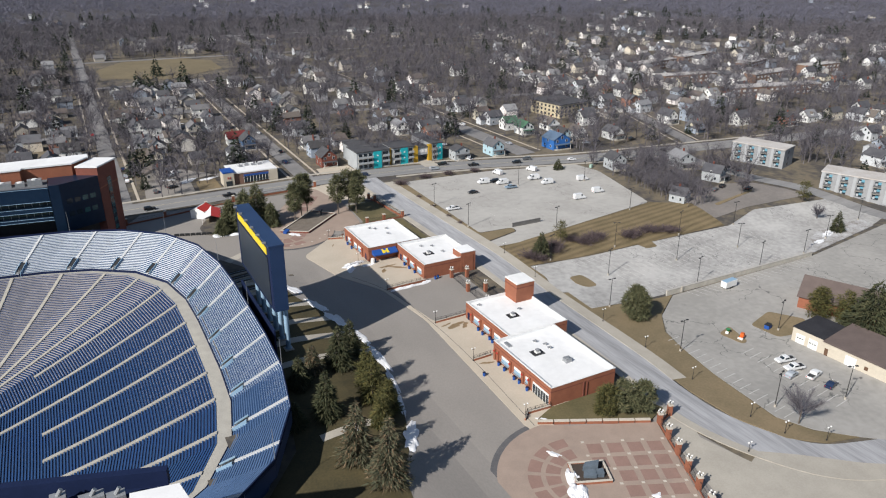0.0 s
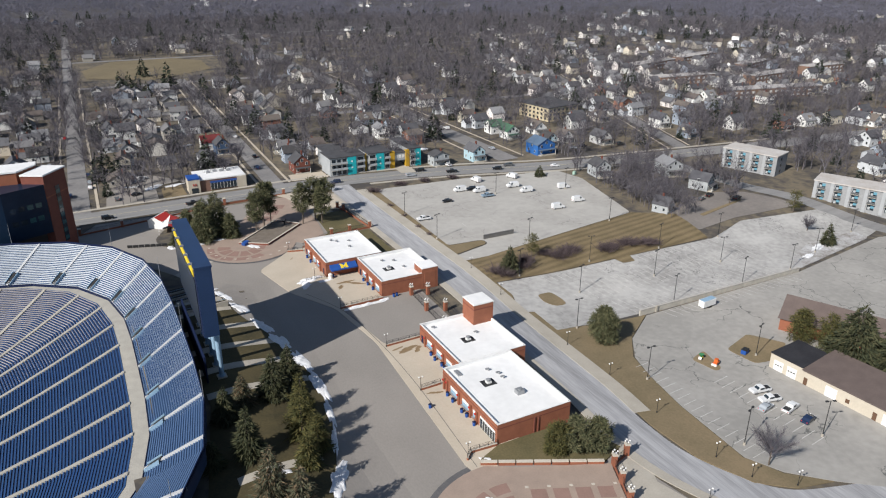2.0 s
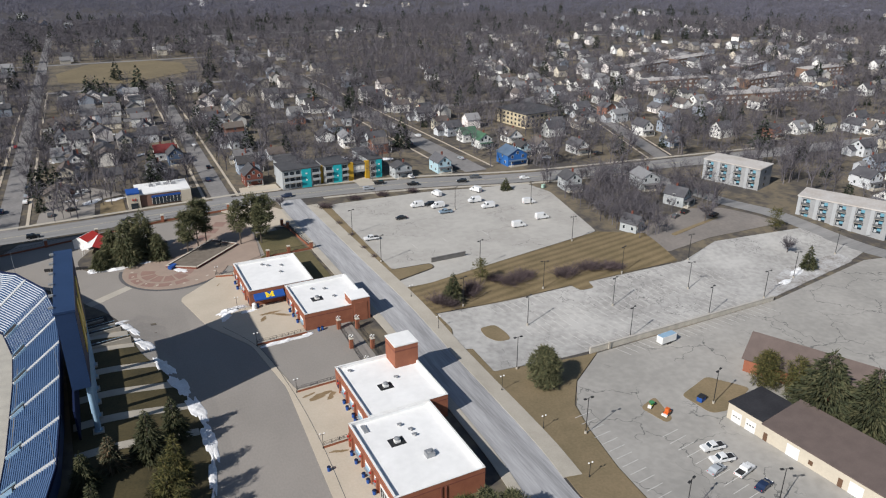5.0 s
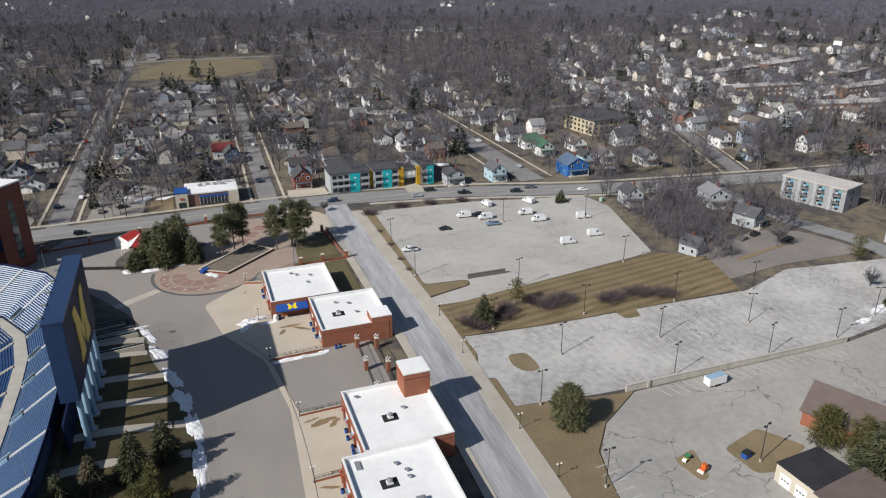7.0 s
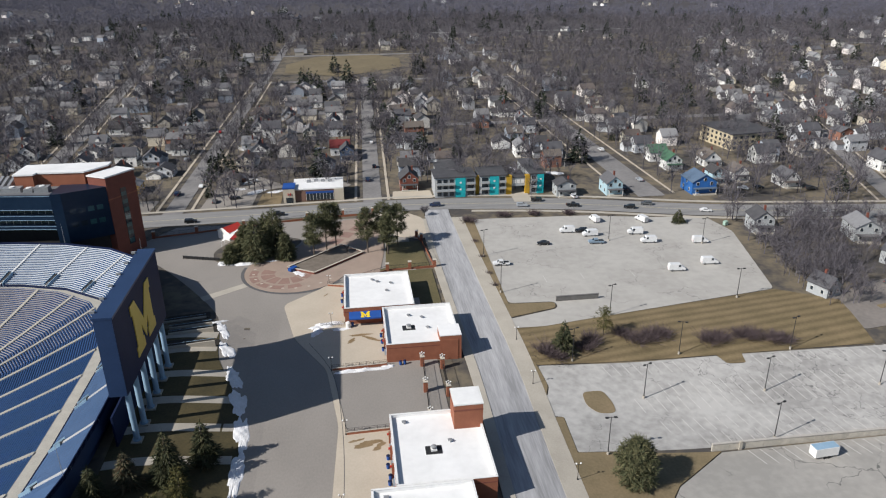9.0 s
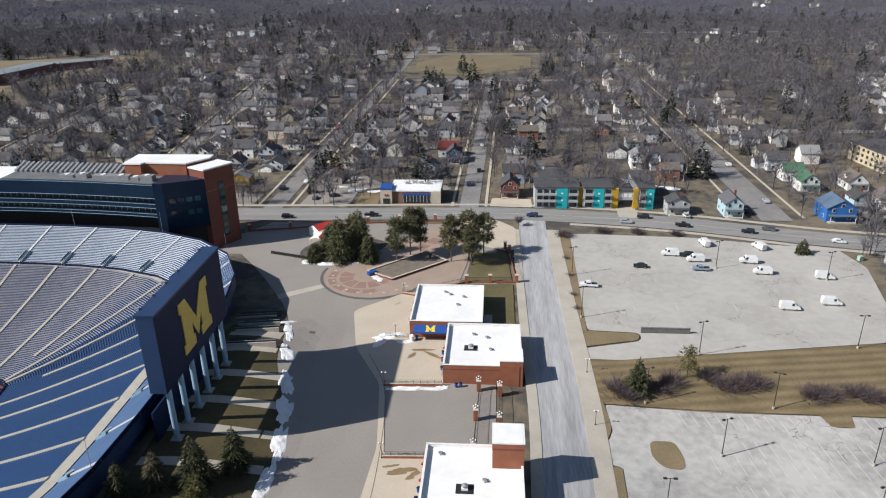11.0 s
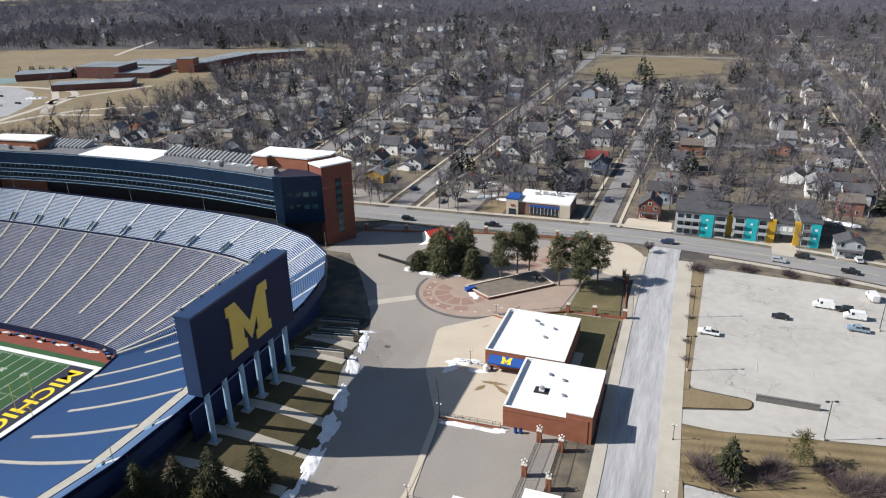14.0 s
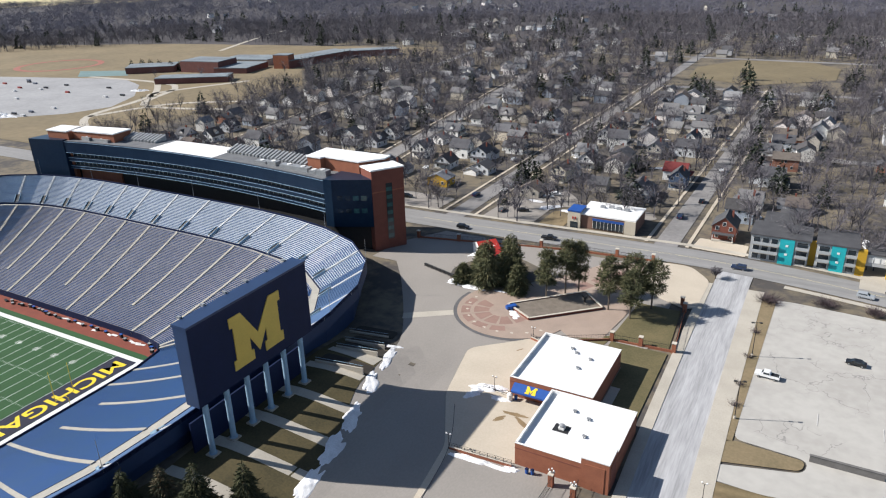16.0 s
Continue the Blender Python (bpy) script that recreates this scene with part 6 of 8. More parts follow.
# raised planter
pl = thing("planter", 0, 0, 0, 0, "low brick planter with mulch on the round plaza", "planter")
PLN = [(65.5, 254), (74.5, 248.2), (91, 263.5), (83.5, 271.5)]
for a, b in zip(PLN, PLN[1:] + PLN[:1]):
    w_ = part("wall", Build().prism(band([a, b], -0.25, 0.25), -1.6, -0.75), BRICK_DARK, pl)
    part("coping", Build().prism(band([a, b], -0.3, 0.3), -0.746, -0.62), LIMESTONE, w_)
part("mulch", Build().prism(PLN, -1.5, -0.95), mat("grey_mulch", (0.20, 0.17, 0.14), (0.13, 0.11, 0.09), 0.6, fine=10), pl)
part("statue", Build().box(85.2, 85.6, 264.6, 265.0, -0.95, 0.2).tube((85.4, 264.8, 0.2), (86.1, 265.1, 1.4), 0.35, 0.2).tube((85.2, 264.8, 0.3), (84.6, 264.5, 1.2), 0.16, 0.1), BLACK, pl)
cv = thing("covered_cart", 67.2, 252.4, -1.38, 50, "low blue tarpaulin-covered cart on snow", "cart")
part("cover", Build().prism(rounded([(-1.6, -0.8), (1.6, -0.8), (1.6, 0.8), (-1.6, 0.8)], 0.4), 0.25, 1.1), BLUE, cv)
part("wheel", Build().tube((-1, -0.85, 0.3), (-1, -0.7, 0.3), 0.3), BLACK, cv)

# south plaza with the sculpture pool
SP = thing("south_plaza", 82, 88, -1.5, -23.5, "round plaza of tan and red pavers beside a gate", "plaza", kind="structure")
out = [(19.5 * math.cos(radians(a)), 19.5 * math.sin(radians(a))) for a in range(110, 276, 5)] + [(19.8, -19.4), (19.8, 17.4), (0, 17.4)]
part("paving", Build().prism(out, -0.5, 0.12), PAVER, SP)
part("border", Build().prism([(20.9 * math.cos(radians(a)), 20.9 * math.sin(radians(a))) for a in range(118, 276, 5)] + [(19.52 * math.cos(radians(a)), 19.52 * math.sin(radians(a))) for a in range(275, 116, -5)], -0.4, 0.08), PAVER_DARK, SP)
for k in range(7):
    for r0, r1 in ((6.5, 9.5), (10.5, 13.2)):
        a0, a1 = 100 + k * 23 + 3, 100 + (k + 1) * 23 - 2
        ring_ = disc(0, 0, r1, a0, a1, 5, r0)
        part("red_field", Build().prism(ring_, 0.1, 0.126), PAVER_RED, SP)
for ix in range(4):
    for iy in range(6):
        x0, y0 = 1.5 + ix * 4.5, -15 + iy * 4.5
        if not (x0 < 4.5 and -4.5 < y0 + 1.6 < 4.5):
            part("red_field", Build().box(x0, x0 + 3.2, y0, y0 + 3.2, 0.1, 0.126), PAVER_RED, SP)
for ix in range(5):
    for iy in range(7):
        x0, y0 = 0.9 + ix * 4.5, -15.6 + iy * 4.5
        if not (x0 < 4.5 and -5 < y0 < 4.5):
            part("corner_stone", Build().box(x0 - 0.35, x0 + 0.35, y0 - 0.3, y0 + 0.3, 0.127, 0.134), LIMESTONE, SP)
pool = thing("sculpture_bed", 82.3, 89.3, -1.38, -21.7, "square stone-rimmed bed with dark angular sculpture", "sculpture")
part("bed", Build().box(-3.4, 3.4, -2.8, 2.8, 0, 0.35), mat("dark_mulch", (0.07, 0.055, 0.045), None, 0.8), pool)
for a, b, c, d_ in ((-3.8, 3.8, -3.2, -2.8), (-3.8, 3.8, 2.8, 3.2), (-3.8, -3.4, -2.8, 2.8), (3.4, 3.8, -2.8, 2.8)):
    rw = part("rim_wall", Build().box(a, b, c, d_, 0, 0.55), BRICK, pool)
    part("rim_coping", Build().box(a - 0.04, b + 0.04, c - 0.04, d_ + 0.04, 0.554, 0.68), LIMESTONE, rw)
SLATE = mat("dark_slate_metal", (0.12, 0.15, 0.18), (0.08, 0.10, 0.12), 0.5, 0.4)
for pts, z in (([(-1.8, -1.6), (0.8, -2.0), (1.0, -0.2), (-1.2, 0.4)], 1.1), ([(-1.4, 0.6), (1.6, 0.0), (2.2, 1.4), (-0.6, 1.8)], 1.7), ([(0.2, -1.6), (2.4, -1.9), (2.6, -0.4), (1.2, -0.1)], 0.9)):
    b = Build().prism(pts, 0.3, z)
    b.v = [(v[0], v[1], v[2] + (0.5 * v[0] if v[2] > 0.5 else 0) * 0.5) for v in b.v]
    part("slab", b, SLATE, pool, "slanted dark slate-coloured slab")


def rail_wall(pts, h=0.7, top=0.9, label="low brick wall with a black steel railing"):
    """A brick wall with posts and rails along a polyline, with the posts two metres apart."""
    x, y = pts[0]
    ob = thing("railing_wall", 0, 0, 0, 0, label, "railing", "railings of the forecourts")
    for a, b in zip(pts, pts[1:]):
        a, b = Vector(a), Vector(b)
        g = min(gz(*a), gz(*b))
        w_ = part("wall", Build().prism(band([a, b], -0.16, 0.16), g - 0.3, g + h), BRICK, ob)
        part("coping", Build().prism(band([a, b], -0.2, 0.2), g + h + 0.004, g + h + 0.1), LIMESTONE, w_)
        n = max(1, int((b - a).length / 1.6))
        for k in range(n + 1):
            p = a.lerp(b, k / n)
            part("post", Build().box(p.x - 0.04, p.x + 0.04, p.y - 0.04, p.y + 0.04, g + h + 0.1, g + h + 0.1 + top), BLACK, ob)
        for z in (0.25, 0.5, top):
            part("rail", Build().tube((a.x, a.y, g + h + 0.1 + z), (b.x, b.y, g + h + 0.1 + z), 0.035, n=5), BLACK, ob)


def iron_fence(pts, h=2.0, pillar=True, label="black iron fence between brick pillars"):
    ob = thing("iron_fence", 0, 0, 0, 0, label, "fence", "iron fences")
    for a, b in zip(pts, pts[1:]):
        a, b = Vector(a), Vector(b)
        ga, gb = gz(*a), gz(*b)
        for z in (0.3, h - 0.15):
            part("rail", Build().tube((a.x, a.y, ga + z), (b.x, b.y, gb + z), 0.04, n=4), BLACK, ob)
        n = max(2, int((b - a).length / 0.45))
        bars = Build()
        for k in range(n + 1):
            p = a.lerp(b, k / n)
            g = ga + (gb - ga) * k / n
            bars.box(p.x - 0.02, p.x + 0.02, p.y - 0.02, p.y + 0.02, g, g + h)
        tagged(part("picket", bars, BLACK, ob), kind="stuff")
        if pillar:
            part("plinth", Build().prism(band([a, b], -0.15, 0.15), min(ga, gb) - 0.3, min(ga, gb) + 0.55), BRICK, ob)


def brick_pillar(x, y, h=2.6, lamps=0, rz=0):
    g = gz(x, y)
    ob = thing("brick_pillar", x, y, g, rz, "square brick pillar with a stone cap" + (" and globe lamps" if lamps else ""), "pillar", "brick gate pillars")
    part("shaft", Build().box(-0.5, 0.5, -0.5, 0.5, -0.5, h), BRICK, ob)
    part("cap", Build().box(-0.6, 0.6, -0.6, 0.6, h + 0.004, h + 0.22), LIMESTONE, ob)
    if lamps:
        lp = part("lamp_stem", Build().tube((0, 0, h + 0.22), (0, 0, h + 0.9), 0.06).tube((-0.5, 0, h + 0.7), (0.5, 0, h + 0.7), 0.04).tube((0, -0.5, h + 0.7), (0, 0.5, h + 0.7), 0.04), BLACK, ob)
        for dx, dy in ((-0.5, 0), (0.5, 0), (0, -0.5), (0, 0.5)):
            part("globe", Build().ball((dx, dy, h + 0.92), 0.19), WHITE, lp)


def short_lamp(x, y, h=4.0, double=True):
    ob = thing("lamp_post", x, y, gz(x, y), 0, "black post lamp with pale globes", "street lamp", "short post lamps")
    part("base", Build().tube((0, 0, -0.2), (0, 0, 0.4), 0.2, 0.14, 10), BLACK, ob)
    part("post", Build().tube((0, 0, 0.4), (0, 0, h - 0.3), 0.07, 0.05), BLACK, ob)
    part("arm", Build().tube((-0.45, 0, h - 0.35), (0.45, 0, h - 0.35), 0.04), BLACK, ob)
    for s in ((-0.45, 0.45) if double else (0,)):
        part("globe", Build().ball((s, 0, h - 0.1), 0.2), WHITE, ob)


def tall_lamp(x, y, h=9.8, rz=0):
    ob = thing("lamp_post", x, y, gz(x, y), rz, "tall dark parking lamp with two flat heads", "street lamp", "tall parking lamps")
    part("footing", Build().tube((0, 0, -0.4), (0, 0, 0.7), 0.3, n=12), PAVE, ob)
    part("pole", Build().tube((0, 0, 0.7), (0, 0, h), 0.11, 0.075), BLACK, ob)
    part("arm", Build().tube((-0.7, 0, h - 0.1), (0.7, 0, h - 0.1), 0.05), BLACK, ob)
    for s in (-0.95, 0.95):
        part("lamp_head", Build().box(s - 0.36, s + 0.36, -0.22, 0.22, h - 0.2, h), BLACK, ob)


for pts in ([(84.4, 161.6), (94.6, 162.0)], [(81.0, 188.3), (94.8, 188.9)], [(83.6, 138.5), (88.9, 138.7)], [(80.8, 110.6), (82.6, 112.4), (88.9, 112.0)], [(79, 238.6), (84.2, 237.0)]):
    rail_wall(pts)
rail_wall([(77.5, 211.8), (84.2, 211.8)], 0.15, 0.9, "black steel railing beside piled snow")
for pts in ([(98.5, 247.4), (114.4, 248.4)], [(114.4, 248.4), (112.4, 272.5), (111, 276)], [(85, 240), (98.5, 247.4)]):
    iron_fence(pts)
iron_fence([(104.0, 187.5), (103.6, 176), (103.2, 164)], 2.4, False, "black iron gate fence")
iron_fence([(108.8, 189), (108.8, 176), (108.6, 162)], 2.4, False, "black iron gate fence")
iron_fence([(14, 290), (29, 293), (46, 297), (70, 302), (96, 304)], 2.0, label="black iron fence along the main road")
for x, y in ((98.5, 247.4), (114.4, 248.4), (112.4, 272.5), (106, 248), (111, 276), (14, 290), (29, 293), (46, 297), (58, 300), (70, 302), (84, 303.5), (96, 304)):
    brick_pillar(x, y, 2.6)
for x, y in ((103.8, 187.5), (103.4, 176), (103.2, 164), (108.8, 186), (108.7, 174)):
    brick_pillar(x, y, 2.8, 1)
for k in range(6):
    p = SP.matrix_world @ Vector((20.3, 17 - 5.4 * k, 0))
    brick_pillar(p.x, p.y, 2.9, 1, -23.5)
ga = SP.matrix_world @ Vector((20.3, 17, 0))
gb = SP.matrix_world @ Vector((20.3, -15, 0))
iron_fence([(ga.x, ga.y), (gb.x, gb.y)], 2.3)
brick_pillar(112.4, 97.4, 2.8, 1, -23.5)
iron_fence([(ga.x, ga.y), (112.4, 97.4)], 2.2)
garden = sheet("garden_lawn", [(89.2, 111.8), (108.2, 111.8), (113, 100), (106.3, 97.2), (85.5, 107.3), (83.5, 109.5)], 0.35, GRASS_GREEN, "sloping lawn above a brick retaining wall", "lawn", skirt=0.6)
rw = thing("retaining_wall", 0, 0, 0, 0, "low brick retaining wall with pale stone coping", "wall")
for k in range(7):
    a, b = Vector((82.6, 108.2)).lerp(Vector((106, 96.6)), k / 7), Vector((82.6, 108.2)).lerp(Vector((106, 96.6)), (k + 0.93) / 7)
    w_ = part("panel", Build().prism(band([a, b], -0.25, 0.25), -2.2, -0.72), BRICK, rw)
    part("coping", Build().prism(band([a, b], -0.36, 0.36), -0.716, -0.5), LIMESTONE, w_)
for x, y, h in ((84.2, 161.6, 4), (80.8, 188.3, 4), (83.4, 138.5, 4), (81.4, 111.4, 4), (80.5, 212, 4.2), (131.0, 143.1, 4.3), (130.3, 177.3, 4), (130.8, 89.4, 4), (130.8, 107.6, 3.8), (131.6, 125.7, 3.6), (132.8, 81.5, 3.4), (139.8, 75.8, 3.8), (118.5, 79.8, 2.6), (130.6, 197, 4), (79.5, 239, 3.6)):
    short_lamp(x, y, h)
for x, y in ((187.6, 169.6), (180.0, 152.4), (156.5, 170.6), (140.3, 150.9), (202.4, 211.7), (132.3, 225.8), (160.5, 206.6), (172.3, 185.9), (203.2, 184.4), (210.7, 152.2), (217.8, 168.2), (235.2, 152.6), (257.0, 159), (139.7, 120.5), (140.7, 90.3), (160.7, 85.2), (176.4, 117.3), (180, 262), (212, 254), (132.4, 255), (232, 183), (143, 186), (288, 166)):
    tall_lamp(x, y, 9.8, hr.choice((0, 20, -20)))

# ---- snow ----
def snow(x, y, rx, ry, rz, h=0.5, seed=1):
    """A melting drift with a ragged edge and a lumpy top."""
    q = random.Random(seed)
    b = Build()
    n, m = 44, 6
    ph = [(q.uniform(0, 6.28), q.uniform(0.3, 1.0) / f ** 0.5, f) for f in (2, 3, 5, 7, 9, 13)]
    if rx < 1.4 and ry > 4:
        rx *= 1.5 if y > 150 else 1.1
    lump = [(q.uniform(0, 6.28), q.uniform(0, 6.28)) for _ in range(3)]
    for j in range(m + 1):
        f = 1 - j / m
        for i in range(n):
            t = 2 * math.pi * i / n
            k = max(0.25, 1 + 0.30 * sum(w * math.sin(g * t + p) for p, w, g in ph))
            px, py_ = rx * f * k * math.cos(t), ry * f * k * math.sin(t)
            c, s = math.cos(radians(rz)), math.sin(radians(rz))
            wx, wy = x + c * px - s * py_, y + s * px + c * py_
            top = 0.55 + 0.45 * math.sin(wx * 1.3 + lump[0][0]) * math.sin(wy * 1.1 + lump[0][1]) + 0.25 * math.sin(wx * 3.1 + lump[1][0]) * math.sin(wy * 2.7 + lump[1][1])
            b.v.append((wx, wy, gz(wx, wy) + 0.10 + (h * (1 - f ** 2.2) * max(0.12, top) if j else -0.1)))
    b.f = [(j * n + i, j * n + (i + 1) % n, (j + 1) * n + (i + 1) % n, (j + 1) * n + i) for j in range(m) for i in range(n)]
    tagged(new("snowdrift", b.mesh("snowdrift", SNOW)), "grimy melting heap of old snow", "snow", "snow heaps")


for k, a in enumerate([(79, 212.5, 5.5, 1.5, 10, 0.7), (76.5, 209, 2.6, 1.7, 60, 0.6), (83, 209.5, 2.5, 1.0, -10, 0.5), (88, 187.4, 6.5, 0.9, 2, 0.5), (95, 188.4, 1.5, 0.8, 0, 0.4), (50, 260.4, 6.5, 1.1, 3, 0.5), (43, 262, 2.0, 1.4, 40, 0.6), (69.3, 249.5, 3.2, 1.5, -50, 0.3), (60, 261.5, 2.5, 0.8, 5, 0.3), (59.2, 176.5, 1.3, 5.2, 10, 0.3), (56.8, 187, 1.2, 4.6, 15, 0.3), (61.4, 165, 1.2, 6.2, 5, 0.3), (62, 152, 1.0, 7.4, -3, 0.3), (60.6, 140, 0.7, 6.5, -8, 0.35), (58, 129, 0.6, 6.0, -15, 0.3), (54.5, 116, 1.6, 6.0, -25, 0.45), (53.4, 200, 1.0, 4.8, 25, 0.25), (50.6, 212, 0.9, 6.0, 15, 0.25), (48, 218, 2.5, 1.0, 20, 0.4), (77.4, 87.4, 2.2, 5.2, -28, 1.4), (79.5, 97.8, 0.9, 1.6, 40, 0.4), (84.5, 108.8, 1.2, 1.8, 50, 0.4), (90, 78, 1.2, 0.8, 0, 0.3), (263, 162, 6, 1.6, 10, 0.5), (252, 158, 4, 1.2, 10, 0.4), (45, 121, 1.2, 0.7, 0, 0.2)]):
    snow(*a, seed=k)
for k, (x, y) in enumerate([(38, 346), (55, 340), (46, 341), (150, 346), (158, 350), (168, 356), (176, 352), (184, 348), (60, 470), (72, 414), (120, 362), (196, 398), (-30, 372), (30, 420)]):
    snow(x, y, 3.2 + k % 3, 1.4 + 0.4 * (k % 4), 23 * k, 0.4, 40 + k)

# ---- vehicles ----
PAINTS = {"white": (0.74, 0.75, 0.75), "black": (0.015, 0.016, 0.018), "silver": (0.38, 0.41, 0.44), "navy": (0.02, 0.035, 0.08), "red": (0.4, 0.03, 0.03), "grey": (0.10, 0.105, 0.11), "pale blue": (0.22, 0.30, 0.38)}
SHAPES = {
    "van": (5.6, 2.0, [(-2.8, 0.45), (-2.75, 2.3), (-2.4, 2.5), (1.0, 2.5), (1.75, 1.6), (2.6, 1.25), (2.8, 0.95), (2.8, 0.45)], (1.02, 1.66, 2.36)),
    "car": (4.6, 1.8, [(-2.3, 0.4), (-2.3, 0.9), (-1.7, 1.0), (-1.1, 1.42), (0.4, 1.45), (1.1, 0.98), (2.15, 0.82), (2.3, 0.6), (2.3, 0.4)], (0.45, 1.05, 1.38)),
    "suv": (4.7, 1.9, [(-2.35, 0.45), (-2.35, 1.05), (-2.15, 1.68), (0.3, 1.72), (1.0, 1.15), (2.2, 1.02), (2.35, 0.7), (2.35, 0.45)], (0.35, 0.95, 1.62)),
    "pickup": (5.6, 1.95, [(-2.8, 0.55), (-2.8, 1.15), (-0.75, 1.15), (-0.6, 1.85), (0.75, 1.85), (1.35, 1.2), (2.65, 1.1), (2.8, 0.8), (2.8, 0.55)], (0.8, 1.3, 1.76)),
}
VEHICLES = {}


def vehicle(kind, paint, x, y, rz, stand="parked on asphalt"):
    key = (kind, paint, stand)
    m = pose(x, y, gz(x, y) + 0.03, 0, 0, rz)
    if key in VEHICLES:
        return copy_thing(VEHICLES[key], m)
    L, W, prof, (wx0, wx1, wz) = SHAPES[kind]
    name = {"van": "van", "car": "car", "suv": "car", "pickup": "pickup_truck"}[kind]
    ob = thing(name, x, y, 0, rz, "%s %s %s" % (paint, {"van": "delivery van", "car": "saloon car", "suv": "sport utility car", "pickup": "pickup truck"}[kind], stand), name.replace("_", " "), "vehicles")
    ob.matrix_world = m
    pm = mat("car_paint_" + paint.replace(" ", "_"), PAINTS[paint], None, 0.5, 0.25, spec=0.6)
    b = Build()
    k = len(prof)
    for s in (-1, 1):
        for px, pz in prof:
            inset = 0.16 * max(0, (pz - 1.0)) if kind != "van" else 0.05 * max(0, pz - 1.2)
            b.v.append((px, s * (W / 2 - inset), pz))
    b.f = [tuple(range(k)), tuple(range(2 * k - 1, k - 1, -1))] + [(i, k + i, k + (i + 1) % k, (i + 1) % k) for i in range(k)]
    body = part("body", b, pm, ob)
    part("windscreen", Build().face([(wx0 + 0.06, -W / 2 + 0.28, wz + 0.02), (wx0 + 0.06, W / 2 - 0.28, wz + 0.02), (wx1 + 0.04, W / 2 - 0.2, 1.22 if kind != "van" else 1.7), (wx1 + 0.04, -W / 2 + 0.2, 1.22 if kind != "van" else 1.7)]), GLASS, body)
    zb = 1.02 if kind in ("car",) else (1.25 if kind != "van" else 1.55)
    for s in (-1, 1):
        x0 = {"van": 0.3, "car": -1.1, "suv": -1.9, "pickup": -0.5}[kind]
        part("side_window", Build().box(x0, wx0 - 0.02, s * (W / 2 - 0.03) - 0.02, s * (W / 2 - 0.03) + 0.025, zb, wz - 0.05), GLASS, body)
        for wxp in (-L * 0.31, L * 0.31):
            wl = part("wheel", Build().tube((wxp, s * (W / 2 - 0.2), 0.34), (wxp, s * (W / 2 + 0.02), 0.34), 0.34, n=14), BLACK, ob)
            part("rim", Build().tube((wxp, s * (W / 2 + 0.021), 0.34), (wxp, s * (W / 2 + 0.035), 0.34), 0.2, n=10), STEEL, wl)
        part("headlight", Build().box(L / 2 - 0.06, L / 2 + 0.015, s * W * 0.33 - 0.18, s * W * 0.33 + 0.18, 0.68, 0.85), WHITE, body)
        part("tail_light", Build().box(-L / 2 - 0.015, -L / 2 + 0.03, s * W * 0.38 - 0.1, s * W * 0.38 + 0.1, 0.75, 1.0), RED, body)
    if kind == "pickup":
        part("load_bed", Build().box(-2.65, -0.85, -0.8, 0.8, 1.12, 1.16), BLACK, body)
    VEHICLES[key] = ob
    return ob


for kind, paint, x, y, rz in [("van", "white", 167.5, 272.4, 175), ("suv", "black", 172.8, 271.6, 175), ("van", "white", 174.8, 267.6, 178), ("pickup", "pale blue", 174.6, 260.2, 175), ("van", "white", 192.0, 267, 170), ("van", "white", 193.6, 258.2, 175), ("van", "white", 211.8, 255.2, -8), ("van", "white", 193.0, 233.4, -5), ("van", "white", 206.2, 237.0, -5), ("car", "black", 155.5, 261.8, 175), ("pickup", "white", 136.8, 246.4, 176), ("van", "white", 181.5, 282.3, 100), ("van", "white", 199.6, 279.6, 110), ("pickup", "white", 162.8, 104.5, 170), ("pickup", "white", 161.6, 100.6, 168), ("pickup", "white", 163.0, 95.7, 12), ("car", "navy", 162.9, 90.6, 12), ("car", "silver", 157.8, 98.6, 10)]:
    vehicle(kind, paint, x, y, rz)
for kind, paint, x, y, rz in [("suv", "black", 24.6, 305, 3), ("suv", "silver", 157.7, 303.6, -8), ("suv", "black", 165.1, 309.2, 172), ("pickup", "black", 178.4, 300.4, -12), ("suv", "black", 200.5, 294.6, 163), ("suv", "grey", 208.9, 297.6, 163), ("car", "white", 229.3, 286, -16), ("car", "silver", 276.1, 277.6, -8), ("pickup", "black", 58, 308, 3), ("suv", "navy", 122, 309.5, 178)]:
    vehicle(kind, paint, x, y, rz, "on the main road")
for kind, paint, x, y, rz in [("suv", "navy", 12, 342, 88), ("car", "silver", 4.5, 400, 88), ("car", "black", 99.5, 372, 90), ("suv", "navy", 95.5, 350, 90), ("car", "white", 100, 420, 90), ("car", "silver", 219, 330, 92), ("suv", "grey", 208, 370, 90), ("car", "white", 215, 410, 90), ("car", "red", 12.5, 460, 90), ("suv", "grey", 94, 480, 90), ("car", "black", 38, 332, 20), ("car", "grey", 30, 329, 90), ("suv", "white", 43, 356, 20), ("car", "silver", 41, 352, 20), ("car", "white", 20.5, 352, 88), ("suv", "silver", 20.7, 360, 88), ("car", "navy", 20.9, 374, 88), ("car", "black", 207, 318, 90), ("suv", "white", 219.5, 384, 92), ("car", "grey", 212, 440, 92), ("pickup", "white", 182, 312, 100), ("car", "black", 266, 311, 160), ("car", "silver", 259, 311, 150), ("suv", "grey", 288, 306, 10), ("suv", "black", -14, 328, 10), ("car", "silver", -56, 380, 95), ("suv", "white", -61, 470, 95), ("suv", "black", 262, 216, 20), ("suv", "black", 270, 208, 15), ("car", "grey", 255, 214, 20), ("suv", "black", 290, 232, 70)]:
    vehicle(kind, paint, x, y, rz, "beside a residential street")

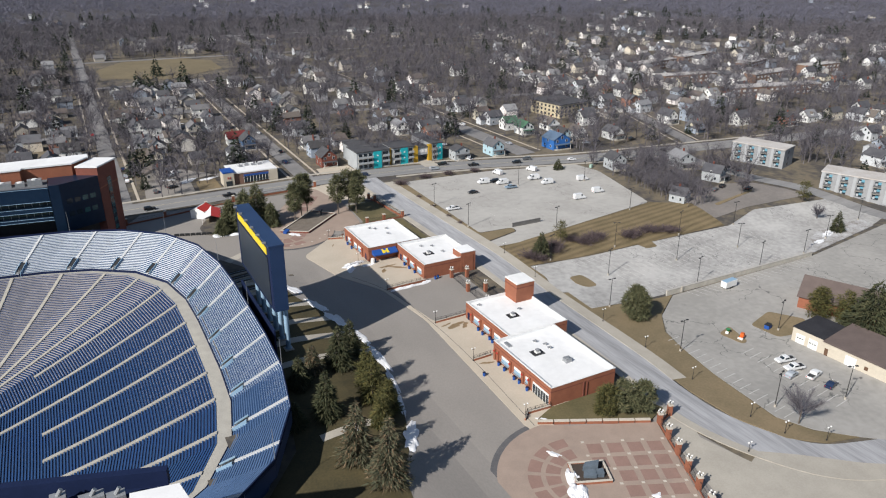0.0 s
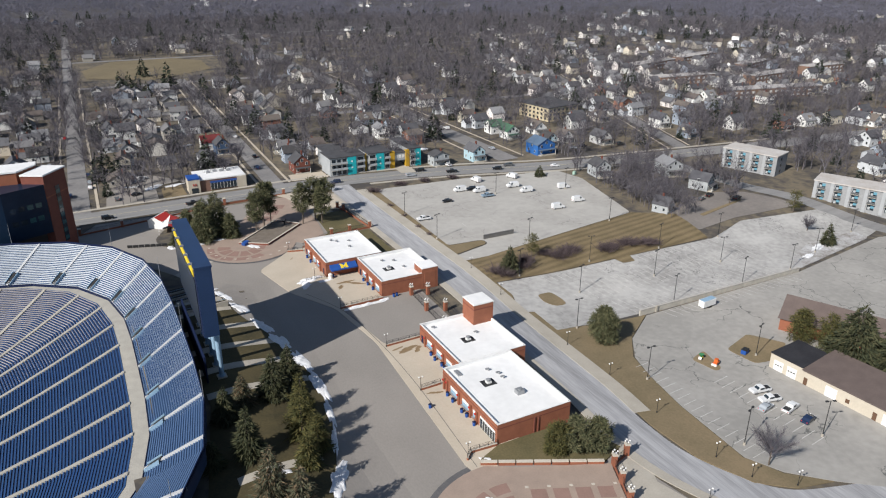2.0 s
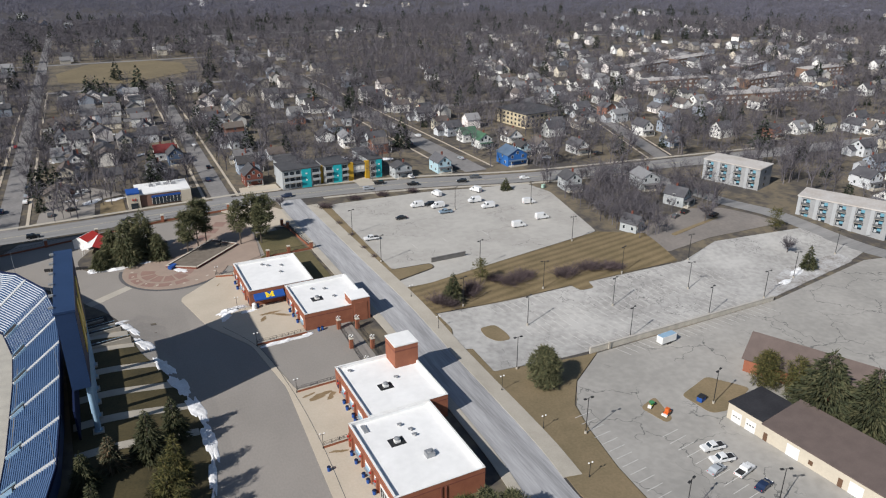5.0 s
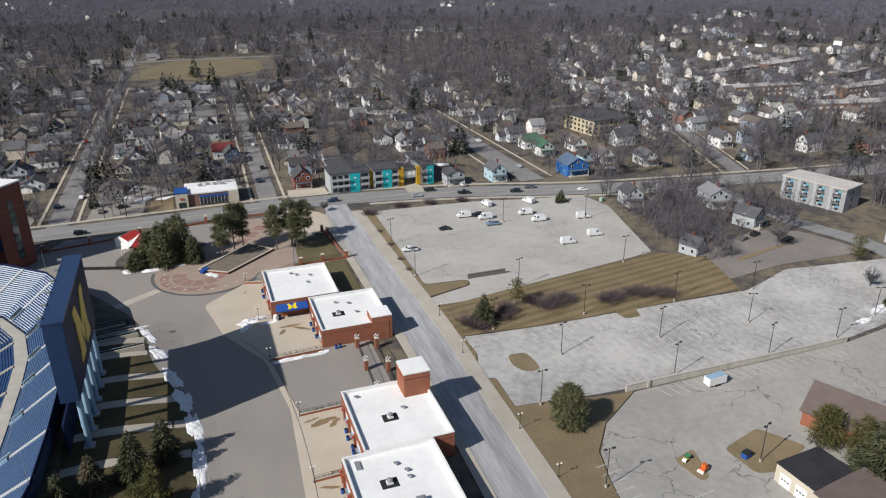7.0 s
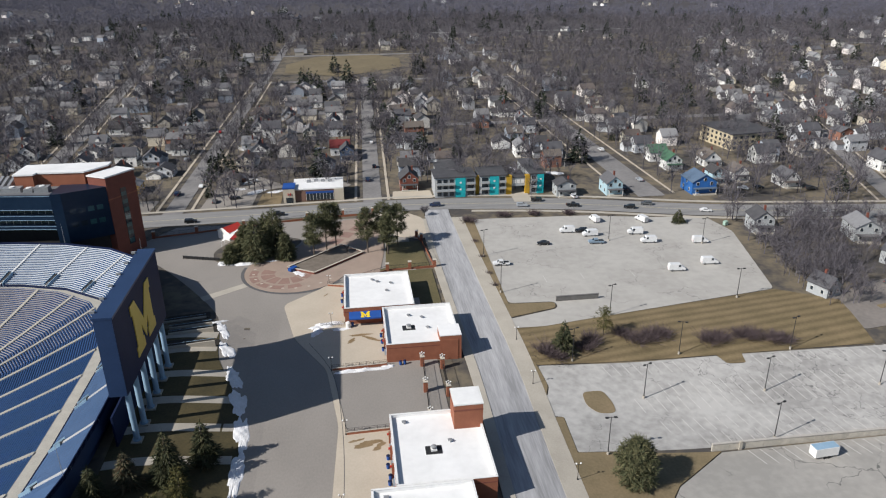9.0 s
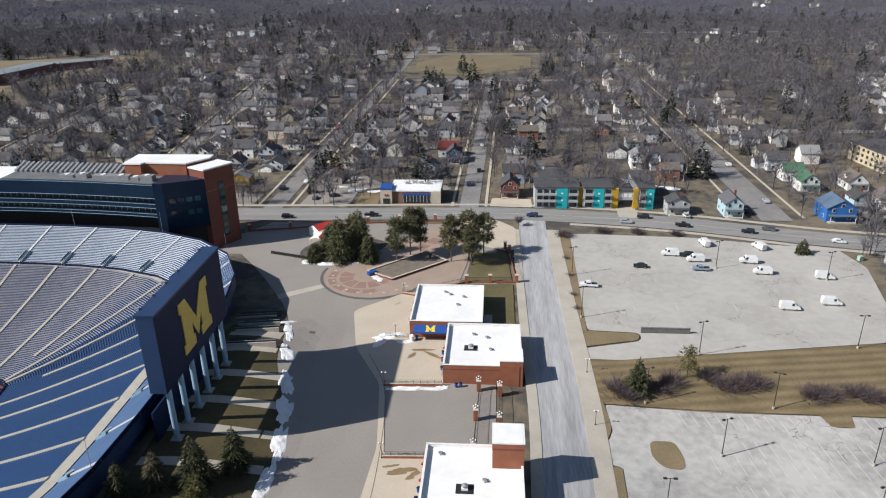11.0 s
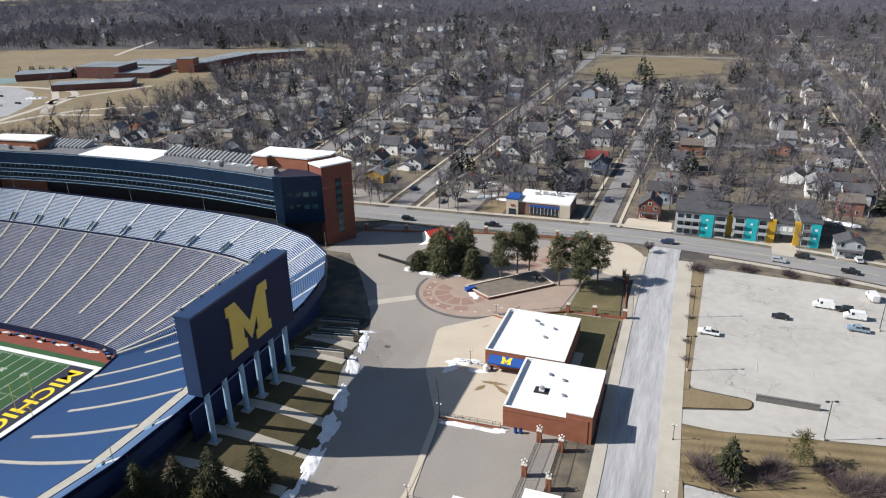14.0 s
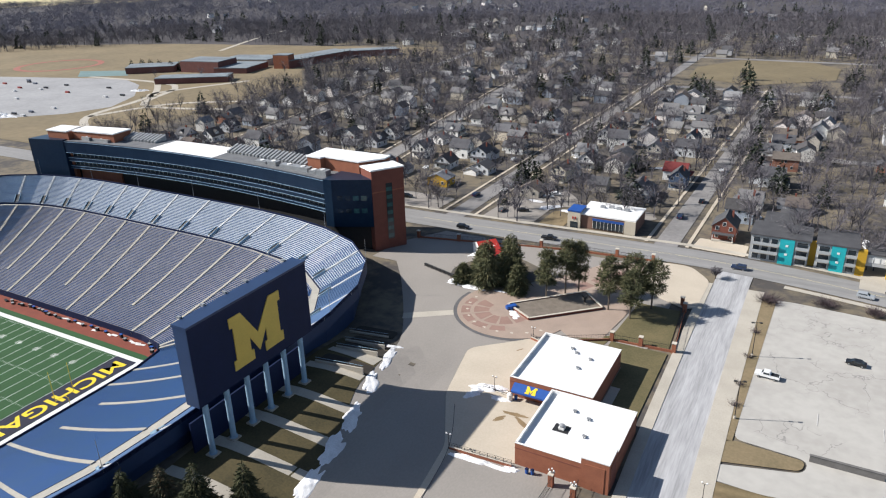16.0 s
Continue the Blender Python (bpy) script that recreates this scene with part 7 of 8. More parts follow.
tr = thing("trailer", 187.2, 145.4, gz(187, 145), 4, "small white box trailer parked below the wall", "trailer")
part("box", Build().prism(rounded([(-2.9, -1.1), (2.9, -1.1), (2.9, 1.1), (-2.9, 1.1)], 0.15), 0.6, 2.7), WHITE, tr)
part("roof_cap", Build().box(-2.8, 2.8, -1.0, 1.0, 2.704, 2.75), COLUMN_BLUE, tr)
for s in (-1, 1):
    for x in (-0.5, 0.5):
        part("wheel", Build().tube((x, s * 1.0, 0.35), (x, s * 1.18, 0.35), 0.35, n=12), BLACK, tr)
part("drawbar", Build().tube((2.9, 0, 0.6), (4.0, 0, 0.5), 0.06), BLACK, tr)
lo = thing("loader", 163.2, 119.2, gz(163, 119), 200, "small orange and white utility loader", "machine")
part("chassis", Build().box(-1.3, 1.3, -0.7, 0.7, 0.4, 1.0), ORANGE, lo)
part("cab", Build().box(-0.5, 0.7, -0.6, 0.6, 1.0, 2.1), ORANGE, lo)
part("bucket", Build().prism([(1.4, -0.9), (2.1, -0.9), (2.1, 0.9), (1.4, 0.9)], 0.1, 0.7), WHITE, lo)
for s in (-1, 1):
    for x in (-0.8, 0.8):
        part("wheel", Build().tube((x, s * 0.7, 0.45), (x, s * 0.95, 0.45), 0.45, n=12), BLACK, lo)
sp = thing("spreader", 161.8, 123.2, gz(162, 123) + 0.12, 30, "green and yellow salt spreader on a grass island", "machine")
part("hopper", Build().tube((0, 0, 0.7), (0, 0, 1.7), 0.4, 0.95, 10), mat("machine_green", (0.05, 0.22, 0.09), None, 0.5), sp)
part("frame", Build().box(-1.2, 1.2, -0.5, 0.5, 0.4, 0.68), YELLOW, sp)
part("tank", Build().tube((-1.6, -0.5, 0.7), (-1.6, 0.6, 0.7), 0.6, n=12), WHITE, sp)
lo.scale = (0.8, 0.8, 0.8)
sp.scale = (0.75, 0.75, 0.75)
bn = thing("waste_bin", 174.5, 119.5, gz(174, 119) + 0.12, 15, "large blue wheeled waste container", "waste bin")
part("tub", Build().prism([(-1.0, -0.7), (1.0, -0.7), (1.0, 0.7), (-1.0, 0.7)], 0.1, 1.3), BLUE, bn)
part("lid", Build().prism([(-1.05, -0.75), (1.05, -0.75), (1.05, 0.75), (-1.05, 0.75)], 1.304, 1.45), BLACK, bn)
for x, y in ((92.9, 152), (92.7, 149.3), (93.0, 146), (92.8, 144.2), (88.1, 133.5), (88.0, 130.6), (87.9, 126), (88.1, 124), (88.0, 120.4), (83.6, 230.2), (83.5, 226), (94.2, 200), (94.1, 203.5), (94.3, 196), (98.3, 188.6), (99.4, 188.8), (82.2, 131), (86.4, 211)):
    b_ = thing("recycling_bin", x, y, gz(x, y) + 0.1, hr.uniform(0, 90), "blue plastic bin beside a brick wall", "bin", "blue bins on the forecourts")
    part("tub", Build().tube((0, 0, 0), (0, 0, 1.0), 0.34, 0.42, 10), BLUE, b_)
    part("lid", Build().tube((0, 0, 1.004), (0, 0, 1.15), 0.44, 0.3, 10), NAVY, b_)
tp = thing("tank", 85.2, 210.2, gz(85, 210), 0, "white upright plastic tank by the awning", "tank")
part("drum", Build().tube((0, 0, 0), (0, 0, 1.7), 0.7, n=14).tube((0, 0, 1.7), (0, 0, 2.0), 0.7, 0.3, 14), WHITE, tp)
ac = thing("cooling_unit", 90, 238, gz(90, 238), 0, "grey fenced cooling units behind a building", "machinery")
for x, y, w_, h in ((-3.5, 0, 2.2, 1.8), (-0.5, 0.3, 2.4, 1.6), (3.5, 0, 3.5, 1.4), (7.5, 0.5, 3, 1.5)):
    u = part("unit", Build().box(x - w_ / 2, x + w_ / 2, -1.0, 1.0, 0, h), STEEL, ac)
    part("fan", Build().tube((x, 0, h), (x, 0, h + 0.15), 0.7, n=12), BLACK, u)
st = thing("concession_tent", 42.5, 287.5, gz(42, 287), -40, "white and red canvas tent by the fence", "tent")
ta, tb = gable(6, 7, 3.0, 1.4, 0.2)
part("canvas_wall", ta, WHITE, st)
rf_ = tb.mesh("canvas_roof", WHITE)
rf_.materials.append(RED)
rf_.polygons[1].material_index = 1
part("canvas_roof", rf_, None, st)

# low walls
WALL_CONCRETE = mat("weathered_pale_concrete", (0.56, 0.52, 0.45), (0.40, 0.375, 0.325), 0.5, 0.85, 0.1, fine=6)
wl = thing("lot_wall", 0, 0, 0, 0, "long pale concrete retaining wall below the car park", "wall")
for k in range(18):
    x0, x1 = 164 + k * 4.05, 164 + (k + 1) * 4.05 - 0.05
    part("panel", Build().box(x0, x1, 150.25, 150.65, -7.5, -4.35 - 0.02 * k), WALL_CONCRETE, wl)
    part("coping", Build().box(x0, x1, 150.15, 150.75, -4.346 - 0.02 * k, -4.15 - 0.02 * k), KERB, wl)
part("end_pier", Build().box(170.2, 170.9, 149.9, 150.2, -7.5, -3.9), PAVE, wl)
sw = tagged(new("screen_wall", Build().box(147.6, 160.8, 217.4, 217.8, -2, 0.05).box(147.5, 160.9, 217.3, 217.9, 0.054, 0.15).mesh("screen_wall", mat("grey_fence_board", (0.16, 0.155, 0.15), (0.12, 0.115, 0.11), 0.8))), "low dark grey screen wall at the car park edge", "wall")
bs_ = thing("utility_cabinet", 229.6, 270.5, gz(229, 270), 20, "small pale green utility cabinet", "cabinet")
part("case", Build().box(-0.8, 0.8, -0.6, 0.6, 0, 1.6), mat("pale_green_paint", (0.35, 0.5, 0.42), None, 0.6), bs_)

# faded bay lines
bays = thing("bay_marking", 0, 0, 0, 0, "faded white parking bay lines", "road marking", kind="structure")
FADED = mat("faded_white_paint", (0.62, 0.61, 0.59), (0.45, 0.44, 0.42), 0.6, fine=6)


def bay(x, y, dx, dy, off=0.10):
    n = Vector((-dy, dx)).normalized() * 0.08
    a, b = Vector((x, y)), Vector((x + dx, y + dy))
    me = Build()
    me.face([(p.x, p.y, gz(p.x, p.y) + off) for p in (a - n, b - n, b + n, a + n)])
    part("bay_line", me, FADED, bays)


for k in range(30):
    x = 154 + 2.75 * k
    bay(x, 170.4, 0.9, -5.2)
    bay(x - 0.2, 175.4, 1.0, -5.0) if k > 2 else None
    bay(x + 3, 162.0, 0.8, -4.6) if k < 27 else None
    bay(x - 4, 183.4, 1.2, -4.4) if k not in (11, 12, 13, 14) else None
    bay(x + 10, 156.6, 0.6, -4.2) if k < 24 else None
for k in range(22):
    bay(172 + 2.75 * k, 149.3, 1.6, -4.8)
    if k < 16:
        bay(138.5 + 0.15 * k + (0.5 if k > 8 else 0), 86 + 2.7 * k, 5.0, 0.8)
        bay(155.5, 84 + 2.6 * k, 5.5, 0.8) if k < 12 else None
for k in range(20):
    bay(140 + 4.2 * k, 231, 0, 4.8) if k in (2, 5, 9, 13) else None

# brown melt water on the forecourts
WET = mat("wet_brown_stain", (0.20, 0.14, 0.075), (0.26, 0.19, 0.11), 0.5, 0.35)
for n_, (x, y, rx, ry, rz, sd) in enumerate([(88.5, 205.5, 2.6, 0.7, 10, 3), (91.5, 203, 3.0, 0.6, -25, 4), (86, 202.5, 2.0, 0.5, 50, 5), (88.8, 157.8, 2.8, 1.0, 5, 6), (91.2, 156.6, 1.6, 0.9, 40, 7), (86.5, 159.2, 1.4, 0.5, 15, 8), (86.2, 136, 1.8, 0.5, -10, 9), (78.5, 232, 0.8, 0.25, 60, 2)], 1):
    q = random.Random(sd)
    pts = []
    for k in range(18):
        t = 2 * math.pi * k / 18
        kk = 1 + 0.35 * math.sin(2 * t + sd) + 0.25 * q.uniform(-1, 1)
        c, s_ = math.cos(radians(rz)), math.sin(radians(rz))
        px, py_ = rx * kk * math.cos(t), ry * kk * math.sin(t)
        pts.append((x + c * px - s_ * py_, y + s_ * px + c * py_))
    sheet("wet_patch_%d" % n_, pts, 0.112, WET, "brown patch of melt water on concrete", "stain", step=50)

# flat near-black sheets painted for shaded entrance recesses, with stair walls, below the stand
RECESS_SHADE = mat("painted_recess_shade", (0.045, 0.038, 0.03), (0.03, 0.026, 0.022), 0.4)
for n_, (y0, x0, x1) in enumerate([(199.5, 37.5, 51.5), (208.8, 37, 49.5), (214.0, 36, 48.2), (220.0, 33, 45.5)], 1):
    sheet("dark_bed_%d" % n_, rounded([(x0, y0), (x1, y0 + 2.0), (x1 - 0.6, y0 + 6.0), (x0, y0 + 4.6)], 1.0), 0.12, RECESS_SHADE, "near-black sheet painted for a shaded recess below the stand", "bed", step=4, skirt=0.1)
    sw2 = thing("stair_wall", 0, 0, 0, 0, "low grey concrete wall beside a painted dark recess", "wall", "walls below the stand")
    part("wall", Build().prism(band([(x0, y0 - 0.4), (x1 - 1, y0 + 1.5)], -0.18, 0.18), -1.0, gz(x0, y0) + 0.7), PAVE, sw2)
    part("rail", Build().tube((x0, y0 - 0.4, gz(x0, y0) + 1.4), (x1 - 1, y0 + 1.5, gz(x0, y0) + 1.4), 0.05, n=5), COLUMN_BLUE, sw2)

sheet("drain", band(smooth_line([(81.6, 108), (83.6, 140), (83.4, 165), (81.0, 187), (74.5, 203)], 6), -0.07, 0.07), 0.115, PAVER_DARK, "thin dark drain slot along the forecourt", "drain", step=4)

# striped marquee and barriers between the stand building and the round plaza
mq = thing("marquee", 45.2, 282.0, gz(45, 282), -12, "red and white striped marquee behind evergreens", "tent")
for k in range(4):
    y0, y1 = -6 + 3 * k, -3 + 3 * k
    for e in (-3.6, 3.6):
        rp = Build()
        for z in (0.0, 0.06):
            rp.v += [(e, y0, 2.3 + z), (e * 0.002, y0, 3.5 + z), (e * 0.002, y1 - 0.01, 3.5 + z), (e, y1 - 0.01, 2.3 + z)]
        rp.f += [(0, 1, 2, 3), (7, 6, 5, 4), (0, 4, 5, 1), (1, 5, 6, 2), (2, 6, 7, 3), (3, 7, 4, 0)]
        part("roof_panel", rp, RED if e > 0 else WHITE, mq)
    for s in (-3.5, 3.5):
        part("pole", Build().tube((s, y0 + 0.1, 0), (s, y0 + 0.1, 2.5), 0.05), WHITE, mq)
for k in range(7):
    x, y = 29.5 + 1.9 * k, 268.6 - 0.6 * k
    br = thing("barrier", x, y, gz(x, y), -17, "low black crowd barrier on the asphalt", "barrier", "black barriers on the asphalt")
    part("panel", Build().prism([(-0.85, -0.25), (0.85, -0.25), (0.85, 0.25), (-0.85, 0.25)], 0.12, 0.95), BLACK, br)
    part("foot", Build().box(-0.7, -0.5, -0.4, 0.4, 0, 0.12).box(0.5, 0.7, -0.4, 0.4, 0, 0.12), BLACK, br)

# ---- larger buildings round the place ----
def block(ob, x0, x1, y0, y1, z0, z1, material, name="wall", label=""):
    return part(name, Build().box(x0, x1, y0, y1, z0, z1), material, ob, label)


# shop with a blue glass strip
shop = thing("shop_building", 59.7, 324.8, -1.5, 0, "single-storey brick shop with white roof and blue glazing", "building")
block(shop, 3.5, 24.6, 0, 15, -0.5, 5.0, mat("brown_brick", (0.22, 0.13, 0.10), (0.18, 0.105, 0.08), 0.5))
block(shop, 3.3, 24.8, -0.2, 15.2, 5.004, 5.5, WHITE, "parapet")
block(shop, 3.7, 24.4, 0.2, 14.8, 5.504, 5.54, ROOF_WHITE, "roof")
tw_ = block(shop, -0.5, 4.4, -1.0, 6, -0.5, 6.0, mat("cream_cladding", (0.52, 0.47, 0.38), (0.46, 0.41, 0.33), 0.4), "entrance_tower", "cream entrance tower")
block(shop, -0.6, 4.5, -1.1, 6.1, 6.004, 6.6, BLUE, "tower_band")
block(shop, 0.6, 3.4, -1.15, -1.01, -0.4, 2.2, GLASS, "entrance")
for s in (0.5, 1.5):
    block(tw_, 0.9 + s, 1.3 + s, -1.25, -1.12, 3.2, 4.2, RED, "sign", "small red sign")
g_ = block(shop, 9, 20.5, -0.28, -0.01, 0.4, 3.4, GLASS, "glazing", "dark blue shop glazing")
block(shop, 8.9, 20.6, -0.4, -0.285, 3.4, 4.3, BLUE, "fascia", "royal blue fascia")
for k in range(9):
    block(g_, 9 + k * 1.43, 9.1 + k * 1.43, -0.36, -0.285, 0.4, 3.4, WHITE, "mullion")
block(shop, 20.8, 24.9, -0.35, -0.01, -0.4, 5.0, mat("cream_cladding", (0.52, 0.47, 0.38), None), "pier")
for x, y in ((10, 9), (13, 10), (16, 9.5), (19, 9)):
    u = block(shop, x - 0.9, x + 0.9, y - 0.6, y + 0.6, 5.54, 6.4, STEEL, "roof_unit")
sheet("shop_lot", rounded([(25, 320), (46, 319), (47, 342), (58, 346), (84, 352), (88, 345), (86, 342), (60, 341), (57, 350), (44, 366), (34, 352), (27, 348)], 2), 0.02, ASPHALT, "grey asphalt shop car park", "car park")
sheet("corner_lot", rounded([(-20, 336), (6, 335), (5, 318), (-11, 319), (-22, 324)], 2), 0.03, ASPHALT, "small grey asphalt car park beside a street", "car park")
sheet("shop_lawn", rounded([(48, 319.5), (58, 320), (58, 340), (49, 338)], 2), 0.05, GRASS_DRY, "dry lawn beside the shop", "lawn")
sheet("house_forecourt", rounded([(105, 321.5), (122.5, 320.5), (122.5, 331), (106, 332)], 1), 0.05, CONCRETE, "pale concrete forecourt of a brick house", "forecourt")
sheet("flats_drive", [(156, 310), (164, 309), (164, 335), (157, 335)], 0.05, PAVE, "pale concrete drive under the flats", "drive")

# colourful flats
flats = thing("flats_building", 0, 320.5, -1.5, 0, "three-storey flats with teal and ochre panels", "apartment building")


def flat_block(x0, x1, panels, bays):
    b = block(flats, x0, x1, 0, 13, -0.5, 8.6, GREY_PANEL)
    block(flats, x0 - 0.4, x1 + 0.4, -0.6, 13.4, 8.604, 9.1, DARK_ROOF, "roof")
    for a, c in panels:
        block(b, a, c, -0.5, -0.01, -0.2, 8.598, TEAL, "teal_panel", "bright teal wall panel")
        for z in (2.0, 5.0):
            block(b, (a + c) / 2 - 0.4, (a + c) / 2 + 0.4, -0.56, -0.505, z + 1, z + 1.7, WHITE, "window")
    for a, c in bays:
        for z in (0.2, 3.0, 5.8):
            n = max(1, int((c - a) / 2.2))
            for k in range(n):
                xa = a + (c - a) * k / n + 0.25
                xb = a + (c - a) * (k + 1) / n - 0.25
                o = block(b, xa, xb, -0.08, -0.01, z + 0.2, z + 2.2, WHITE, "window")
                block(o, xa + 0.12, xb - 0.12, -0.12, -0.085, z + 0.3, z + 2.1, GLASS, "pane")
            if z > 1:
                q = block(b, a, c, -1.4, -0.125, z - 0.25, z - 0.05, PAVE, "balcony")
                block(q, a, c, -1.45, -1.35, z - 0.04, z + 0.95, GREY_PANEL, "balustrade")


flat_block(123.5, 141, [(132.3, 136.6)], [(124, 132), (137, 140.8)])
flat_block(143, 154.5, [(147.2, 151.2)], [(143.4, 147), (151.4, 154.3)])
flat_block(165, 171.2, [(168.2, 171.1)], [(165.3, 168)])
for a, c in ((141.01, 142.99), (154.51, 157), (163, 164.99)):
    block(flats, a, c, 2.0 if a < 143 else -0.2, 3.0 if a < 143 else 1.6, -0.5, 8.3, OCHRE, "ochre_panel", "ochre stair panel")
lk = block(flats, 157.01, 162.99, 0.5, 10, 3.4, 7.2, GREY_PANEL, "bridge_wing", "grey wing over a driveway")
block(flats, 156.8, 163.2, 0.2, 10.4, 7.204, 7.6, DARK_ROOF, "bridge_roof")
for k in range(3):
    block(lk, 157.5 + 1.8 * k, 158.9 + 1.8 * k, 0.42, 0.49, 4.6, 6.2, WHITE, "window")
block(flats, 126, 138, 13.1, 26, -0.5, 8.0, GREY_PANEL, "rear_wing")
block(flats, 125.6, 138.4, 13.41, 26.4, 8.004, 8.5, DARK_ROOF, "rear_roof")
block(flats, 165, 171, 13.1, 24, -0.5, 8.4, GREY_PANEL, "rear_wing")
block(flats, 164.6, 171.4, 13.41, 24.4, 8.404, 8.9, DARK_ROOF, "rear_roof")


def grey_flats(x, y, rz, n, label):
    """Three-storey grey block with balconies and blue window heads; its front faces -y."""
    L = n * 6.6
    ob = thing("apartment_block", x, y, gz(x, y) + 0.2, rz, label, "apartment building", "grey flats")
    pale = mat("pale_grey_stucco", (0.31, 0.315, 0.32), (0.25, 0.255, 0.26), 0.2)
    w_ = block(ob, -L / 2, L / 2, 0, 13, -4, 9.2, pale)
    block(ob, -L / 2 - 0.3, L / 2 + 0.3, -0.5, 13.3, 9.204, 9.7, mat("grey_flat_roof", (0.42, 0.38, 0.34), (0.52, 0.50, 0.48), 0.15), "roof")
    aqua = mat("aqua_panel", (0.10, 0.27, 0.36), (0.14, 0.30, 0.38), 0.5)
    for k in range(n):
        x0 = -L / 2 + 6.6 * k + 2.0
        for z in (0.4, 3.4, 6.4):
            b = block(w_, x0, x0 + 2.6, -0.06, -0.005, z, z + 2.1, GLASS, "window")
            block(b, x0 + 1.3, x0 + 2.6, -0.1, -0.065, z + 0.9, z + 2.1, aqua, "panel", "aqua blue panel")
            block(b, x0 + 0.3, x0 + 1.2, -0.1, -0.065, z + 0.2, z + 1.4, GREY_PANEL, "curtain")
            if z > 1:
                q = block(w_, x0 - 0.2, x0 + 2.8, -1.3, -0.105, z - 0.3, z - 0.12, PAVE, "balcony")
                block(q, x0 - 0.2, x0 + 2.8, -1.35, -1.28, z - 0.11, z + 0.8, mat("dark_grey_rail", (0.11, 0.115, 0.12), None, 1.0), "balustrade")
        block(w_, x0 - 1.9, x0 - 0.5, -0.5, -0.005, -1.0, 9.2, mat("white_grey_pier", (0.38, 0.39, 0.40), (0.33, 0.34, 0.35), 0.4), "pier")
    for s in (-1, 1):
        for z in (0.6, 3.6, 6.6):
            block(w_, s * L / 2 - 0.05, s * L / 2 + 0.05, 5, 6.5, z, z + 1.4, GLASS, "side_window")
    return ob


grey_flats(308.9, 236.4, -72, 4, "three-storey pale grey flats with aqua panels and balconies")
grey_flats(310.2, 181.3, -66, 5, "three-storey grey flats with aqua panels behind a street")
cream_block = thing("apartment_block", 297, 388, -1.5, 8, "cream three-storey flats with a dark hipped roof", "apartment building")
block(cream_block, -13, 13, -14, 14, -1, 8.4, CREAM)
cr = Build().prism([(-13.6, -14.6), (13.6, -14.6), (13.6, 14.6), (-13.6, 14.6)], 8.404, 9.0)
part("roof", cr, DARK_ROOF, cream_block)
for k in range(7):
    for z in (0.8, 3.4, 6.0):
        block(cream_block, -12 + 3.6 * k, -10.4 + 3.6 * k, -14.08, -14.01, z, z + 1.4, GLASS, "window")
        block(cream_block, -13.08, -13.01, -12 + 3.6 * k, -10.4 + 3.6 * k, z, z + 1.4, GLASS, "window")
for k, (x, y, rz, L) in enumerate([(500, 514, 14, 66), (575, 533, 14, 60), (470, 442, -6, 54), (486, 370, -11, 84), (542, 418, 6, 52), (585, 472, 20, 50), (625, 430, 0, 46)]):
    ob = thing("terraced_flats", x, y, gz(x, y), rz, "long brown brick terrace with pale roof patches", "apartment building", "brick terraces")
    block(ob, -L / 2, L / 2, -6, 6, -1, 7.0, mat("tan_brick", (0.26, 0.16, 0.11), (0.21, 0.13, 0.09), 0.3))
    block(ob, -L / 2 - 0.3, L / 2 + 0.3, -6.3, 6.3, 7.004, 7.5, mat("pale_flat_roof", (0.50, 0.47, 0.44), (0.36, 0.34, 0.33), 0.12), "roof")
    for m_ in range(int(L / 5)):
        for z in (0.8, 4.0):
            block(ob, -L / 2 + 1.5 + 5 * m_, -L / 2 + 4 + 5 * m_, -6.08, -6.01, z, z + 1.6, WHITE, "window")

# garage with roller doors
garage = thing("garage_building", 175.0, 111.8, -6.0, 4.5, "long cream garage with white roller doors and dark roof", "building")
CREAM_WALL = mat("cream_block_wall", (0.54, 0.49, 0.40), (0.48, 0.43, 0.35), 0.3)
block(garage, 0, 12.0, -9.3, 0, -0.5, 4.3, CREAM_WALL)
block(garage, -0.15, 12.1, -9.2, 0.15, 4.304, 4.6, mat("black_roof_felt", (0.022, 0.022, 0.026), (0.035, 0.035, 0.04), 0.3), "flat_roof", "black felt roof")
block(garage, 0.0, 13.0, -52, -9.31, -0.5, 4.0, CREAM_WALL)
gr = Build()
gr.prism([(-0.5, -52.4), (13.5, -52.4), (13.5, -9.22), (-0.5, -9.22)], 4.004, 4.25)
gr.v = [(x, y, z + (1.5 * (x + 0.5) / 14)) for x, y, z in gr.v]
part("roof", gr, mat("brown_shingle", (0.135, 0.105, 0.095), (0.105, 0.082, 0.075), 0.4, 0.9, fine=12), garage, "brown shingle roof")
for y, w_, nm in ((-2.6, 2.7, "roller_door"), (-6.4, 2.7, "roller_door"), (-17.2, 3.0, "roller_door"), (-31.5, 3.0, "roller_door"), (-45, 3.0, "roller_door")):
    o = block(garage, -0.07, -0.005, y - w_ / 2, y + w_ / 2, 0, 2.9, WHITE, nm, "white roller door")
    if y > -8:
        for k in range(3):
            block(o, -0.11, -0.075, y - 0.95 + k * 0.75, y - 0.5 + k * 0.75, 1.5, 1.8, BLACK, "pane")
for y, z, h in ((-10.4, 0, 2.1), (-21.5, 0.9, 1.1), (-28.2, 0, 2.1), (-38, 0, 2.1)):
    block(garage, -0.07, -0.005, y - 0.5, y + 0.5, z, z + h, mat("brown_door", (0.14, 0.08, 0.05), None), "door" if h > 2 else "window")
hall = thing("brick_hall", 207, 114, -6.0, 25, "brick hall with a brown gabled shingle roof", "building")
ha, hb = gable(13, 30, 4.2, 4.6, 0.6)
part("wall", ha, BRICK, hall)
